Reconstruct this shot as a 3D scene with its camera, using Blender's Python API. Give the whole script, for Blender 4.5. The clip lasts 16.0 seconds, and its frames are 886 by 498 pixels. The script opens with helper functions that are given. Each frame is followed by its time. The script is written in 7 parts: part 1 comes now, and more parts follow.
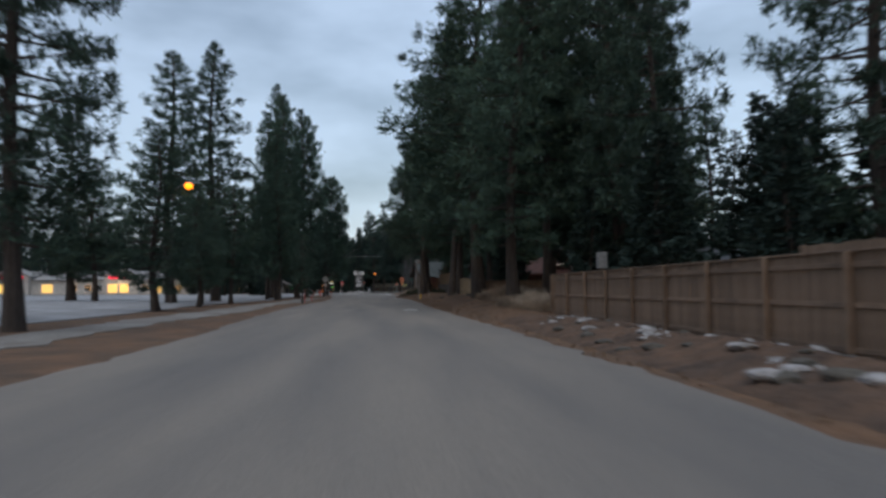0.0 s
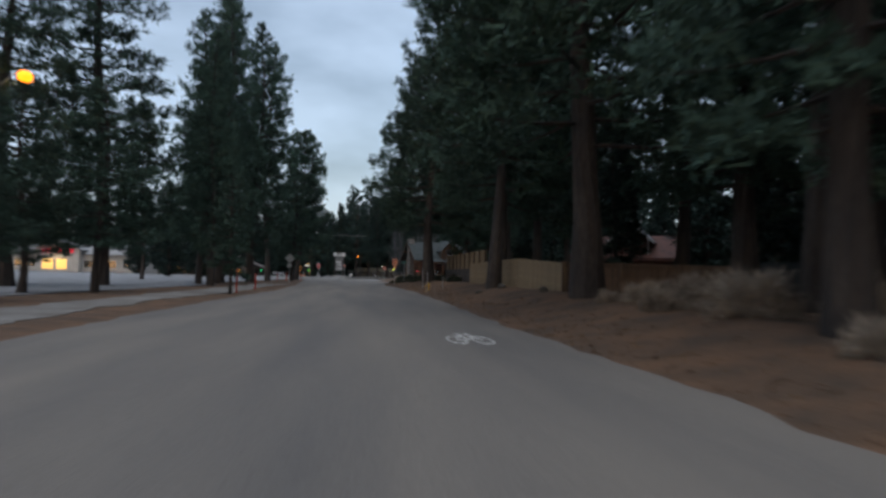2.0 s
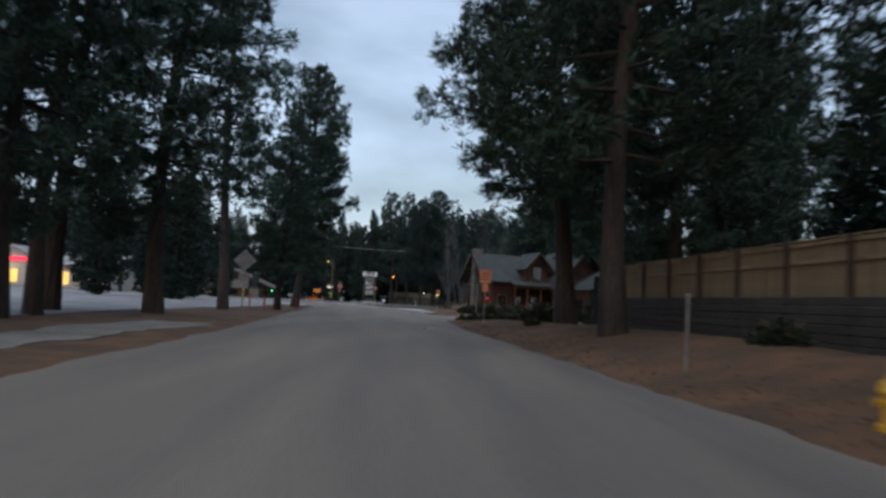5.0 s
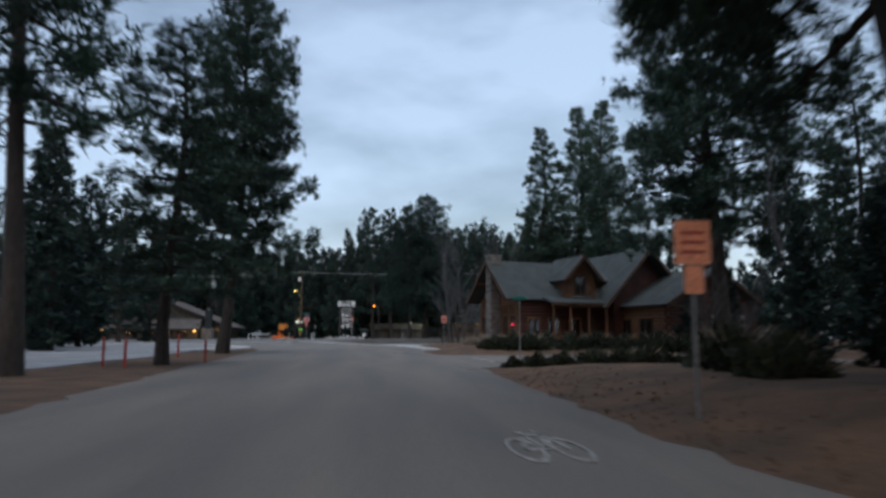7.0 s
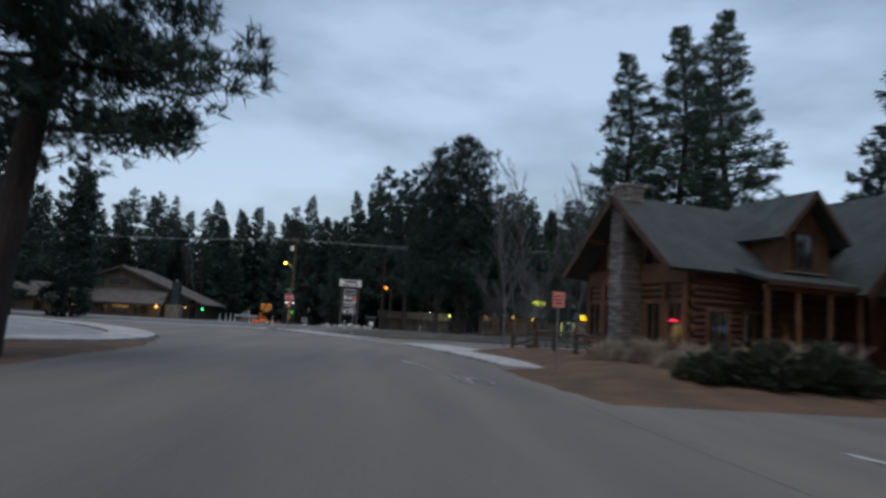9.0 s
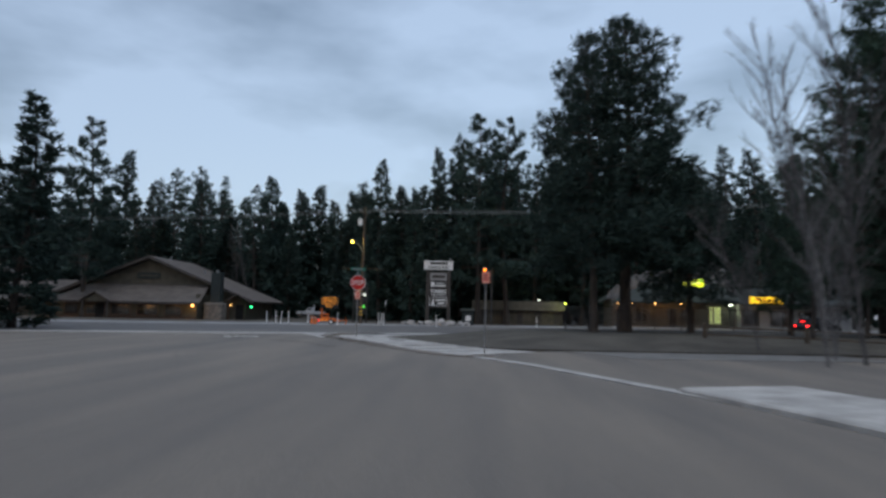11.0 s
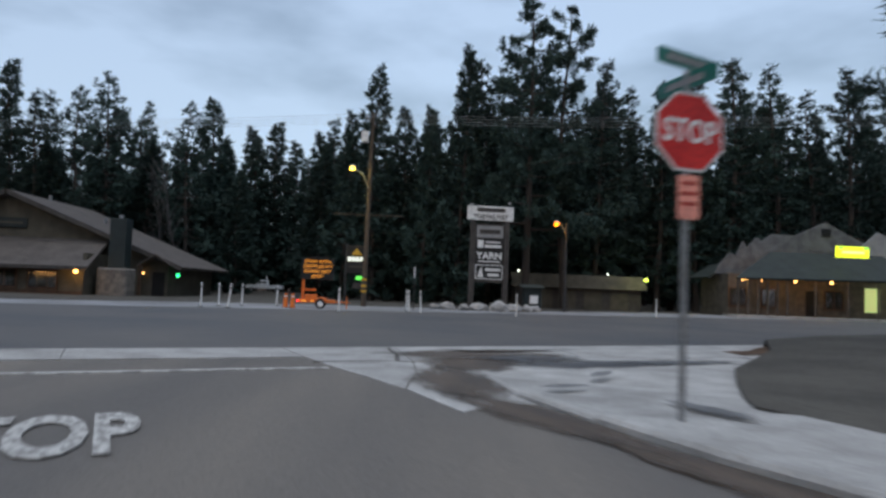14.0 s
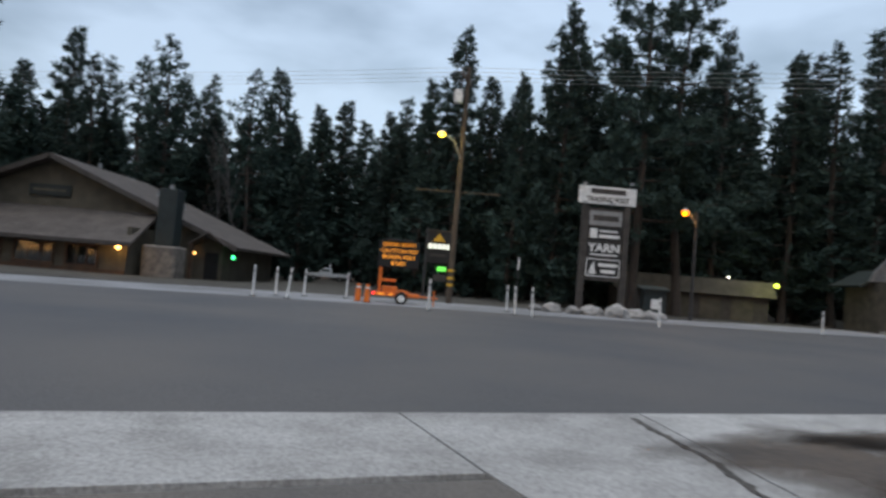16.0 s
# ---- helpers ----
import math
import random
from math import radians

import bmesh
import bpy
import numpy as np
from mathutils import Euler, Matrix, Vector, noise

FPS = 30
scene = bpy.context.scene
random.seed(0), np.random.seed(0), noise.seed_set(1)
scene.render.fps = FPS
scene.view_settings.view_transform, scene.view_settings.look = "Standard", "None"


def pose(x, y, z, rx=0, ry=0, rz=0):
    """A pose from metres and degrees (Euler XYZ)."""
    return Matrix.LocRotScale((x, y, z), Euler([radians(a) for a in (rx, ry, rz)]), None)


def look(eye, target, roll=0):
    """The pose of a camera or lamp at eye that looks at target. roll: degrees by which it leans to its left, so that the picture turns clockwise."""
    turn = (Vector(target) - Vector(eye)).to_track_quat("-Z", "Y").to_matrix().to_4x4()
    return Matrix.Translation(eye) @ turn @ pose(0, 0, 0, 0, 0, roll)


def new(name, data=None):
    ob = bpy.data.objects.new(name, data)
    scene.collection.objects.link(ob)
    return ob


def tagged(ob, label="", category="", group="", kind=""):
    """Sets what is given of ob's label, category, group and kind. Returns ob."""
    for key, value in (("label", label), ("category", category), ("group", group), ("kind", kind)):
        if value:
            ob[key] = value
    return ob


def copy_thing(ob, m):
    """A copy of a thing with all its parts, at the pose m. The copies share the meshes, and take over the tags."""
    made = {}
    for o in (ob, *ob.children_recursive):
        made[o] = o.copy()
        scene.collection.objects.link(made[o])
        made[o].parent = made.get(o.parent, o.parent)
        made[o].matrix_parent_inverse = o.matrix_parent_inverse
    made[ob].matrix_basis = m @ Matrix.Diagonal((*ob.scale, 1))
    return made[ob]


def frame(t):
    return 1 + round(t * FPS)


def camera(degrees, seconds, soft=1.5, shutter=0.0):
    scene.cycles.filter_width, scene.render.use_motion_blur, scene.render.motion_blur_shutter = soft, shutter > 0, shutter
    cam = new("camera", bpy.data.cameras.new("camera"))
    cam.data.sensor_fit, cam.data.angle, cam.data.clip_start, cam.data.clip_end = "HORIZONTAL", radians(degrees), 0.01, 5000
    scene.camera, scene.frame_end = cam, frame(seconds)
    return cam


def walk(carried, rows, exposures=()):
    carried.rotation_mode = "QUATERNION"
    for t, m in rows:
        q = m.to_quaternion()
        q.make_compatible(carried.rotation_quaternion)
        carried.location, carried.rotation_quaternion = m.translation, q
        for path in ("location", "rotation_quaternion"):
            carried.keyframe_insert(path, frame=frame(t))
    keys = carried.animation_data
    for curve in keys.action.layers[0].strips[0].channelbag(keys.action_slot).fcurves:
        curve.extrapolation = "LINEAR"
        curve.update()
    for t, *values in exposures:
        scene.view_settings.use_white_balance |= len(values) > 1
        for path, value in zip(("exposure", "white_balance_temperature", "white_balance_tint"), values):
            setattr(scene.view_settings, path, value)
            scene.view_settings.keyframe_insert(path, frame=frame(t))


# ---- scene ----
cam = camera(67.0, 16.0, soft=2.8, shutter=0.5)
PATH = [
    (0, (2.145, -92.966, 1.311), (2.322, -90.977, 1.429), -0.3),
    (0.5, (1.995, -86.552, 1.299), (2.189, -84.564, 1.399), -0.5),
    (1, (1.867, -79.618, 1.307), (2.069, -77.63, 1.398), 0.3),
    (1.5, (1.801, -72.53, 1.35), (2.019, -70.544, 1.439), 0.9),
    (2, (1.729, -65.302, 1.282), (1.956, -63.317, 1.361), 1.4),
    (2.5, (1.77, -57.992, 1.215), (2.005, -56.007, 1.288), 2.5),
    (3, (1.781, -50.689, 1.202), (2.011, -48.702, 1.245), 0.6),
    (3.5, (1.47, -42.734, 1.361), (1.61, -40.742, 1.467), 4.8),
    (4, (1.33, -35.404, 1.295), (1.449, -33.412, 1.431), 3.8),
    (4.5, (1.202, -28.398, 1.324), (1.321, -26.408, 1.482), 3.3),
    (4.7, (0.993, -25.799, 1.318), (1.115, -23.808, 1.468), 3.3),
    (6.8, (0.258, -0.944, 1.395), (0.431, 1.03, 1.664), 0.5),
    (7, (0.349, 1.603, 1.365), (0.534, 3.579, 1.611), 0.1),
    (7.5, (0.244, 8.173, 1.435), (0.408, 10.16, 1.586), -1.3),
    (8, (0.368, 14.999, 1.343), (0.602, 16.977, 1.523), 1.2),
    (8.5, (0.092, 22.201, 1.329), (0.334, 24.176, 1.536), 3.0),
    (9, (-0.366, 28.984, 1.295), (-0.211, 30.965, 1.519), 3.3),
    (9.5, (-0.966, 35.55, 1.321), (-0.88, 37.537, 1.523), 4.0),
    (9.7, (-1.219, 38.029, 1.343), (-1.161, 40.019, 1.529), 4.0),
    (11.8, (-5.998, 63.405, 1.6), (-6.086, 65.394, 1.789), 0.1),
    (12, (-6.533, 65.449, 1.604), (-6.648, 67.436, 1.804), 0.6),
    (12.5, (-7.786, 70.116, 1.521), (-7.895, 72.103, 1.719), 0.5),
    (13, (-9.176, 74.561, 1.375), (-9.106, 76.553, 1.55), 0.3),
    (13.5, (-10.501, 78.851, 1.342), (-10.332, 80.839, 1.471), 0.4),
    (14, (-11.72, 82.721, 1.292), (-11.596, 84.713, 1.412), 2.2),
    (14.5, (-12.531, 85.792, 1.282), (-12.369, 87.778, 1.453), 2.3),
    (15, (-13.026, 88.104, 1.221), (-12.888, 90.088, 1.427), 0.7),
    (15.5, (-13.398, 89.722, 1.135), (-13.312, 91.716, 1.26), 2.8),
    (16, (-13.625, 90.687, 1.134), (-13.675, 92.684, 1.23), 4.7),
]
walk(cam, [(t, look(eye, target, roll)) for t, eye, target, roll in PATH],
     exposures=((0, 0, 6800, 10), (1.5, 0, 6700, 10), (2.2, 0.02, 6850, 10), (3.0, 0.25, 6900, 10), (4.0, 0.24, 6900, 10), (4.7, 0.08, 6800, 10), (6.8, 0.1, 6600, 10), (8, -0.06, 6600, 10), (9.5, -0.1, 6650, 10), (12, -0.06, 6650, 10), (13.5, 0.05, 6600, 10), (14.5, 0, 6850, 10), (16, 0.18, 7050, 10)))

# world: soft overcast dusk sky
w = bpy.data.worlds.new("dusk_sky")
scene.world = w
w.use_nodes = True
wn, wl = w.node_tree.nodes, w.node_tree.links
wn.clear()
w_out = wn.new("ShaderNodeOutputWorld")
sky = wn.new("ShaderNodeTexSky")
sky.sky_type = "NISHITA"
sky.sun_disc = False
sky.sun_elevation, sky.sun_rotation = radians(6), radians(200)
sky_bg = wn.new("ShaderNodeBackground")
sky_bg.inputs["Strength"].default_value = 0.06
wl.new(sky.outputs["Color"], sky_bg.inputs["Color"])
coord = wn.new("ShaderNodeTexCoord")
stretch = wn.new("ShaderNodeMapping")
stretch.inputs["Scale"].default_value = (1.0, 1.0, 2.6)
stretch.inputs["Location"].default_value = (0.35, 0.1, 0.2)
wl.new(coord.outputs["Generated"], stretch.inputs["Vector"])
cloud = wn.new("ShaderNodeTexNoise")
cloud.inputs["Scale"].default_value = 2.3
cloud.inputs["Detail"].default_value = 5.0
cloud.inputs["Roughness"].default_value = 0.48
wl.new(stretch.outputs["Vector"], cloud.inputs["Vector"])
tone = wn.new("ShaderNodeValToRGB")
tone.color_ramp.elements[0].position, tone.color_ramp.elements[1].position = 0.38, 0.57
tone.color_ramp.elements[0].color = (0.186, 0.254, 0.382, 1)
tone.color_ramp.elements[1].color = (0.400, 0.518, 0.727, 1)
height = wn.new("ShaderNodeSeparateXYZ")
wl.new(coord.outputs["Generated"], height.inputs["Vector"])
lid = wn.new("ShaderNodeMapRange")
lid.inputs["From Min"].default_value, lid.inputs["From Max"].default_value = 0.10, 0.50
lid.inputs["To Min"].default_value, lid.inputs["To Max"].default_value = 0.04, -0.07
wl.new(height.outputs["Z"], lid.inputs["Value"])
heavy = wn.new("ShaderNodeMath")
wl.new(cloud.outputs["Fac"], heavy.inputs[0])
wl.new(lid.outputs["Result"], heavy.inputs[1])
wl.new(heavy.outputs[0], tone.inputs["Fac"])
cloud_bg = wn.new("ShaderNodeBackground")
cloud_bg.inputs["Strength"].default_value = 1.0
wl.new(tone.outputs["Color"], cloud_bg.inputs["Color"])
both = wn.new("ShaderNodeAddShader")
wl.new(sky_bg.outputs[0], both.inputs[0])
wl.new(cloud_bg.outputs[0], both.inputs[1])
wl.new(both.outputs[0], w_out.inputs["Surface"])

sun = new("sun", bpy.data.lights.new("sun", "SUN"))
sun.data.energy, sun.data.angle, sun.data.color = 1.5, radians(70), (0.97, 0.98, 1.0)
sun.matrix_world = look((0, -20, 60), (0, 0, 0))


def point_lamp(name, at, energy, color, size=0.12):
    ob = new(name, bpy.data.lights.new(name, "POINT"))
    ob.data.energy, ob.data.color, ob.data.shadow_soft_size = energy, color, size
    ob.location = at
    return ob


AMBER, SODIUM, GREENISH = (1.0, 0.55, 0.16), (1.0, 0.45, 0.05), (0.85, 0.95, 0.25)


# ---- materials ----
def mat(name, a, b, scale=3.0, rough=0.85, bump=0.25, fine=40.0, metal=0.0, vary=0.0, lo=0.35, hi=0.65, stretch_z=1.0, spec=0.4, along=1.0):
    """Two tones by a coarse noise, fine grain over it, and a bump of both."""
    m = bpy.data.materials.new(name)
    m.use_nodes = True
    n, l = m.node_tree.nodes, m.node_tree.links
    p = n["Principled BSDF"]
    p.inputs["Roughness"].default_value = rough
    p.inputs["Metallic"].default_value = metal
    p.inputs["Specular IOR Level"].default_value = spec
    tc, mp = n.new("ShaderNodeTexCoord"), n.new("ShaderNodeMapping")
    mp.inputs["Scale"].default_value = (1, 1, stretch_z)
    l.new(tc.outputs["Object"], mp.inputs["Vector"])
    n1, n2 = n.new("ShaderNodeTexNoise"), n.new("ShaderNodeTexNoise")
    for t, s, d in ((n1, scale, 4.0), (n2, fine, 3.0)):
        t.inputs["Scale"].default_value, t.inputs["Detail"].default_value = s, d
        l.new(mp.outputs["Vector"], t.inputs["Vector"])
    if along != 1.0:
        mq = n.new("ShaderNodeMapping")
        mq.inputs["Scale"].default_value = (1, along, 1)
        l.new(tc.outputs["Object"], mq.inputs["Vector"])
        l.new(mq.outputs["Vector"], n1.inputs["Vector"])
    r1 = n.new("ShaderNodeValToRGB")
    r1.color_ramp.elements[0].position, r1.color_ramp.elements[1].position = lo, hi
    r1.color_ramp.elements[0].color, r1.color_ramp.elements[1].color = (*a, 1), (*b, 1)
    l.new(n1.outputs["Fac"], r1.inputs["Fac"])
    grain = n.new("ShaderNodeMapRange")
    grain.inputs["From Min"].default_value, grain.inputs["From Max"].default_value = 0.3, 0.7
    grain.inputs["To Min"].default_value, grain.inputs["To Max"].default_value = 0.72, 1.25
    l.new(n2.outputs["Fac"], grain.inputs["Value"])
    mul = n.new("ShaderNodeVectorMath")
    mul.operation = "SCALE"
    l.new(r1.outputs["Color"], mul.inputs[0])
    l.new(grain.outputs["Result"], mul.inputs["Scale"])
    last = mul.outputs["Vector"]
    if vary:
        info, vr = n.new("ShaderNodeObjectInfo"), n.new("ShaderNodeMapRange")
        vr.inputs["To Min"].default_value, vr.inputs["To Max"].default_value = 1 - vary, 1 + vary
        l.new(info.outputs["Random"], vr.inputs["Value"])
        mul2 = n.new("ShaderNodeVectorMath")
        mul2.operation = "SCALE"
        l.new(last, mul2.inputs[0])
        l.new(vr.outputs["Result"], mul2.inputs["Scale"])
        last = mul2.outputs["Vector"]
    l.new(last, p.inputs["Base Color"])
    add = n.new("ShaderNodeMath")
    l.new(n1.outputs["Fac"], add.inputs[0])
    l.new(n2.outputs["Fac"], add.inputs[1])
    bp = n.new("ShaderNodeBump")
    bp.inputs["Strength"].default_value, bp.inputs["Distance"].default_value = bump, 0.03
    l.new(add.outputs[0], bp.inputs["Height"])
    l.new(bp.outputs["Normal"], p.inputs["Normal"])
    return m


def glow(name, color, strength):
    m = bpy.data.materials.new(name)
    m.use_nodes = True
    p = m.node_tree.nodes["Principled BSDF"]
    p.inputs["Base Color"].default_value = (*color, 1)
    p.inputs["Emission Color"].default_value = (*color, 1)
    p.inputs["Emission Strength"].default_value = strength
    return m


ASPHALT = mat("faded_asphalt", (0.192, 0.170, 0.147), (0.122, 0.113, 0.106), 0.6, 0.82, 0.45, 55, lo=0.32, hi=0.68, along=0.12)
ASPHALT_DARK = mat("highway_asphalt", (0.120, 0.112, 0.106), (0.076, 0.078, 0.084), 0.22, 0.7, 0.3, 50, lo=0.3, hi=0.7)
FROSTY = mat("frosted_lot", (0.280, 0.285, 0.300), (0.165, 0.165, 0.170), 0.35, 0.8, 0.3, 12, lo=0.35, hi=0.7)
DIRT = mat("needle_litter", (0.138, 0.075, 0.042), (0.070, 0.046, 0.031), 0.8, 0.95, 0.9, 18)
PATH_GRIT = mat("gritty_path", (0.215, 0.205, 0.195), (0.130, 0.115, 0.100), 0.5, 0.9, 0.5, 14)
DIRT_DARK = mat("ploughed_dirt", (0.105, 0.062, 0.040), (0.046, 0.030, 0.022), 1.6, 0.95, 1.0, 16)
DIRT_GREY = mat("grey_dirt", (0.086, 0.079, 0.068), (0.050, 0.046, 0.040), 0.5, 0.95, 0.8, 15)
CONCRETE = mat("pale_concrete", (0.430, 0.422, 0.412), (0.300, 0.292, 0.282), 1.3, 0.85, 0.35, 35, vary=0.08)
CONCRETE_WET = mat("damp_gutter", (0.160, 0.130, 0.105), (0.095, 0.080, 0.068), 1.2, 0.6, 0.4, 25)
SNOW = mat("dirty_snow", (0.330, 0.325, 0.330), (0.120, 0.105, 0.096), 3.5, 0.8, 0.5, 14)
CONCRETE_DAMP = mat("damp_concrete", (0.200, 0.195, 0.190), (0.120, 0.118, 0.116), 1.2, 0.65, 0.3, 25)
WEATHERED = mat("weathered_boards", (0.150, 0.150, 0.155), (0.090, 0.090, 0.095), 1.4, 0.85, 0.3, 18)
PORCH_WALL = mat("porch_boards", (0.112, 0.096, 0.080), (0.062, 0.054, 0.048), 2.0, 0.8, 0.3, 18)
ROAD_PAINT_WORN = mat("rubbed_off_paint", (0.340, 0.330, 0.315), (0.170, 0.160, 0.150), 7.0, 0.8, 0.3, 40)


def stain_material(name, a, b, solid):
    """A stain that thins out unevenly towards its rim and lets the paving show."""
    m = mat(name, a, b, 1.6, 0.6, 0.3, 22)
    n, l = m.node_tree.nodes, m.node_tree.links
    tc, gr, no = n.new("ShaderNodeTexCoord"), n.new("ShaderNodeTexGradient"), n.new("ShaderNodeTexNoise")
    gr.gradient_type = "SPHERICAL"
    no.inputs["Scale"].default_value, no.inputs["Detail"].default_value = 2.2, 6.0
    l.new(tc.outputs["Object"], gr.inputs["Vector"])
    l.new(tc.outputs["Object"], no.inputs["Vector"])
    ad, rm, mx, tr = n.new("ShaderNodeMath"), n.new("ShaderNodeMapRange"), n.new("ShaderNodeMixShader"), n.new("ShaderNodeBsdfTransparent")
    ad.operation = "MULTIPLY_ADD"
    l.new(no.outputs["Fac"], ad.inputs[0])
    ad.inputs[1].default_value = 1.2
    l.new(gr.outputs["Fac"], ad.inputs[2])
    rm.inputs["From Min"].default_value, rm.inputs["From Max"].default_value = 0.80, 1.20
    rm.inputs["To Max"].default_value = solid
    l.new(ad.outputs["Value"], rm.inputs["Value"])
    l.new(rm.outputs["Result"], mx.inputs["Fac"])
    l.new(tr.outputs["BSDF"], mx.inputs[1])
    l.new(n["Principled BSDF"].outputs["BSDF"], mx.inputs[2])
    l.new(mx.outputs["Shader"], n["Material Output"].inputs["Surface"])
    return m


SILT = stain_material("thin_silt", (0.130, 0.095, 0.070), (0.070, 0.055, 0.045), 0.80)
WET = stain_material("wet_stain", (0.110, 0.112, 0.118), (0.060, 0.062, 0.068), 0.78)
TAR = mat("crack_tar", (0.090, 0.080, 0.072), (0.062, 0.056, 0.050), 2.0, 0.7, 0.3, 30)
ROCK = mat("granite_boulder", (0.360, 0.350, 0.340), (0.210, 0.205, 0.205), 2.0, 0.9, 0.8, 18, vary=0.2)
BARK = mat("pine_bark", (0.062, 0.050, 0.043), (0.034, 0.029, 0.027), 2.2, 0.95, 1.0, 14, vary=0.2, stretch_z=0.25)
BARK_PALE = mat("aspen_bark", (0.125, 0.120, 0.122), (0.070, 0.066, 0.068), 4.0, 0.9, 0.5, 20, vary=0.2)
NEEDLES = mat("pine_needles", (0.058, 0.102, 0.076), (0.036, 0.063, 0.049), 0.5, 0.75, 0.2, 6, vary=0.25, spec=0.2)
# fir needles, and pines whose backlit darkness is put into this colour
NEEDLES_FIR_SHADED = mat("fir_and_shaded_pine_needles", (0.033, 0.058, 0.050), (0.019, 0.035, 0.031), 0.5, 0.75, 0.2, 6, vary=0.25, spec=0.2)
LITTER = mat("twig_litter", (0.190, 0.120, 0.070), (0.085, 0.055, 0.036), 3.0, 0.95, 0.2, 12)
SHRUB = mat("evergreen_shrub", (0.040, 0.052, 0.030), (0.022, 0.030, 0.020), 1.5, 0.8, 0.2, 12, vary=0.2)
BRUSH = mat("dry_brush", (0.350, 0.295, 0.235), (0.190, 0.150, 0.118), 2.0, 0.95, 0.2, 12, vary=0.2)
FENCE_OLD_SHADED = mat("weathered_and_shaded_cedar", (0.185, 0.126, 0.088), (0.118, 0.082, 0.060), 1.2, 0.9, 0.4, 22, vary=0.16, stretch_z=0.15)
FENCE_NEW = mat("new_cedar", (0.275, 0.198, 0.116), (0.200, 0.142, 0.084), 1.2, 0.85, 0.4, 22, vary=0.12, stretch_z=0.15)
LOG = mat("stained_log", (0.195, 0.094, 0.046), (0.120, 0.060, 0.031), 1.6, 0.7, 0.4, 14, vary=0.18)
# darker, redder logs for the side walls, gables and cabin
LOG_RED = mat("dark_red_log", (0.090, 0.036, 0.027), (0.054, 0.023, 0.019), 1.6, 0.75, 0.4, 14, vary=0.18)
TRIM_WOOD = mat("brown_trim", (0.090, 0.050, 0.032), (0.055, 0.034, 0.024), 2.0, 0.8, 0.3, 18)
ROOF_GREY = mat("green_grey_shingle", (0.060, 0.070, 0.070), (0.042, 0.050, 0.050), 1.0, 0.9, 0.6, 9)
ROOF_BROWN = mat("brown_shingle", (0.104, 0.090, 0.082), (0.072, 0.062, 0.058), 1.0, 0.9, 0.6, 9)
STONE = mat("stacked_stone", (0.270, 0.240, 0.215), (0.140, 0.130, 0.124), 3.0, 0.9, 0.7, 16, vary=0.35)
MORTAR = mat("stone_mortar", (0.120, 0.112, 0.105), (0.090, 0.085, 0.080), 4.0, 0.95, 0.4, 30)
STUCCO = mat("tan_wall", (0.098, 0.088, 0.068), (0.068, 0.061, 0.048), 1.5, 0.9, 0.3, 25)
WHITE_WALL = mat("white_siding", (0.520, 0.500, 0.470), (0.420, 0.400, 0.380), 1.0, 0.8, 0.2, 20)
GREY_WALL = mat("grey_siding", (0.300, 0.300, 0.300), (0.220, 0.220, 0.225), 1.0, 0.8, 0.2, 20)
DARK_PAINT = mat("dark_green_paint", (0.016, 0.026, 0.028), (0.011, 0.018, 0.020), 2.0, 0.6, 0.2, 20)
SHOP_ROOF = mat("dark_green_roof", (0.026, 0.036, 0.033), (0.017, 0.024, 0.023), 1.0, 0.7, 0.3, 10)
STEEL = mat("galvanised_steel", (0.330, 0.340, 0.350), (0.240, 0.245, 0.250), 6.0, 0.45, 0.1, 40, metal=0.7)
DARK_STEEL = mat("dark_steel", (0.045, 0.045, 0.048), (0.030, 0.030, 0.032), 5.0, 0.5, 0.1, 40)
WHITE_PAINT = mat("white_paint", (0.760, 0.760, 0.760), (0.620, 0.620, 0.620), 5.0, 0.6, 0.1, 30)
ROAD_PAINT = mat("worn_road_paint", (0.520, 0.510, 0.490), (0.250, 0.240, 0.230), 6.0, 0.8, 0.2, 30, lo=0.4, hi=0.62)
RED_PAINT = mat("stop_red", (0.560, 0.030, 0.025), (0.440, 0.022, 0.020), 3.0, 0.45, 0.05, 30)
RED_POST = mat("faded_red_post", (0.420, 0.060, 0.045), (0.300, 0.045, 0.035), 5.0, 0.7, 0.1, 30)
# sign sheets carry the orange glow of headlights in their base colour
SIGN_HEADLIT = mat("headlit_sheeting", (0.850, 0.350, 0.210), (0.750, 0.300, 0.180), 3.0, 0.5, 0.05, 30)
SHEET_HEADLIT = mat("headlit_sign_sheet", (0.780, 0.310, 0.240), (0.680, 0.270, 0.210), 3.0, 0.5, 0.05, 30)
GREEN_SIGN = mat("street_sign_green", (0.015, 0.150, 0.120), (0.012, 0.120, 0.095), 3.0, 0.4, 0.05, 30)
ORANGE = mat("safety_orange", (0.800, 0.190, 0.030), (0.640, 0.140, 0.022), 3.0, 0.5, 0.05, 30)
YELLOW = mat("hydrant_yellow", (0.700, 0.400, 0.035), (0.560, 0.310, 0.028), 5.0, 0.5, 0.1, 30)
BLACK = mat("black_board", (0.014, 0.014, 0.015), (0.009, 0.009, 0.010), 3.0, 0.6, 0.05, 30)
RUBBER = mat("tyre_rubber", (0.018, 0.018, 0.018), (0.011, 0.011, 0.011), 6.0, 0.8, 0.2, 30)
POLE_WOOD = mat("creosoted_pole", (0.105, 0.078, 0.056), (0.060, 0.046, 0.036), 2.5, 0.9, 0.5, 16, stretch_z=0.12)
SIGN_WOOD = mat("dark_sign_timber", (0.070, 0.062, 0.058), (0.045, 0.040, 0.038), 2.0, 0.85, 0.3, 16)
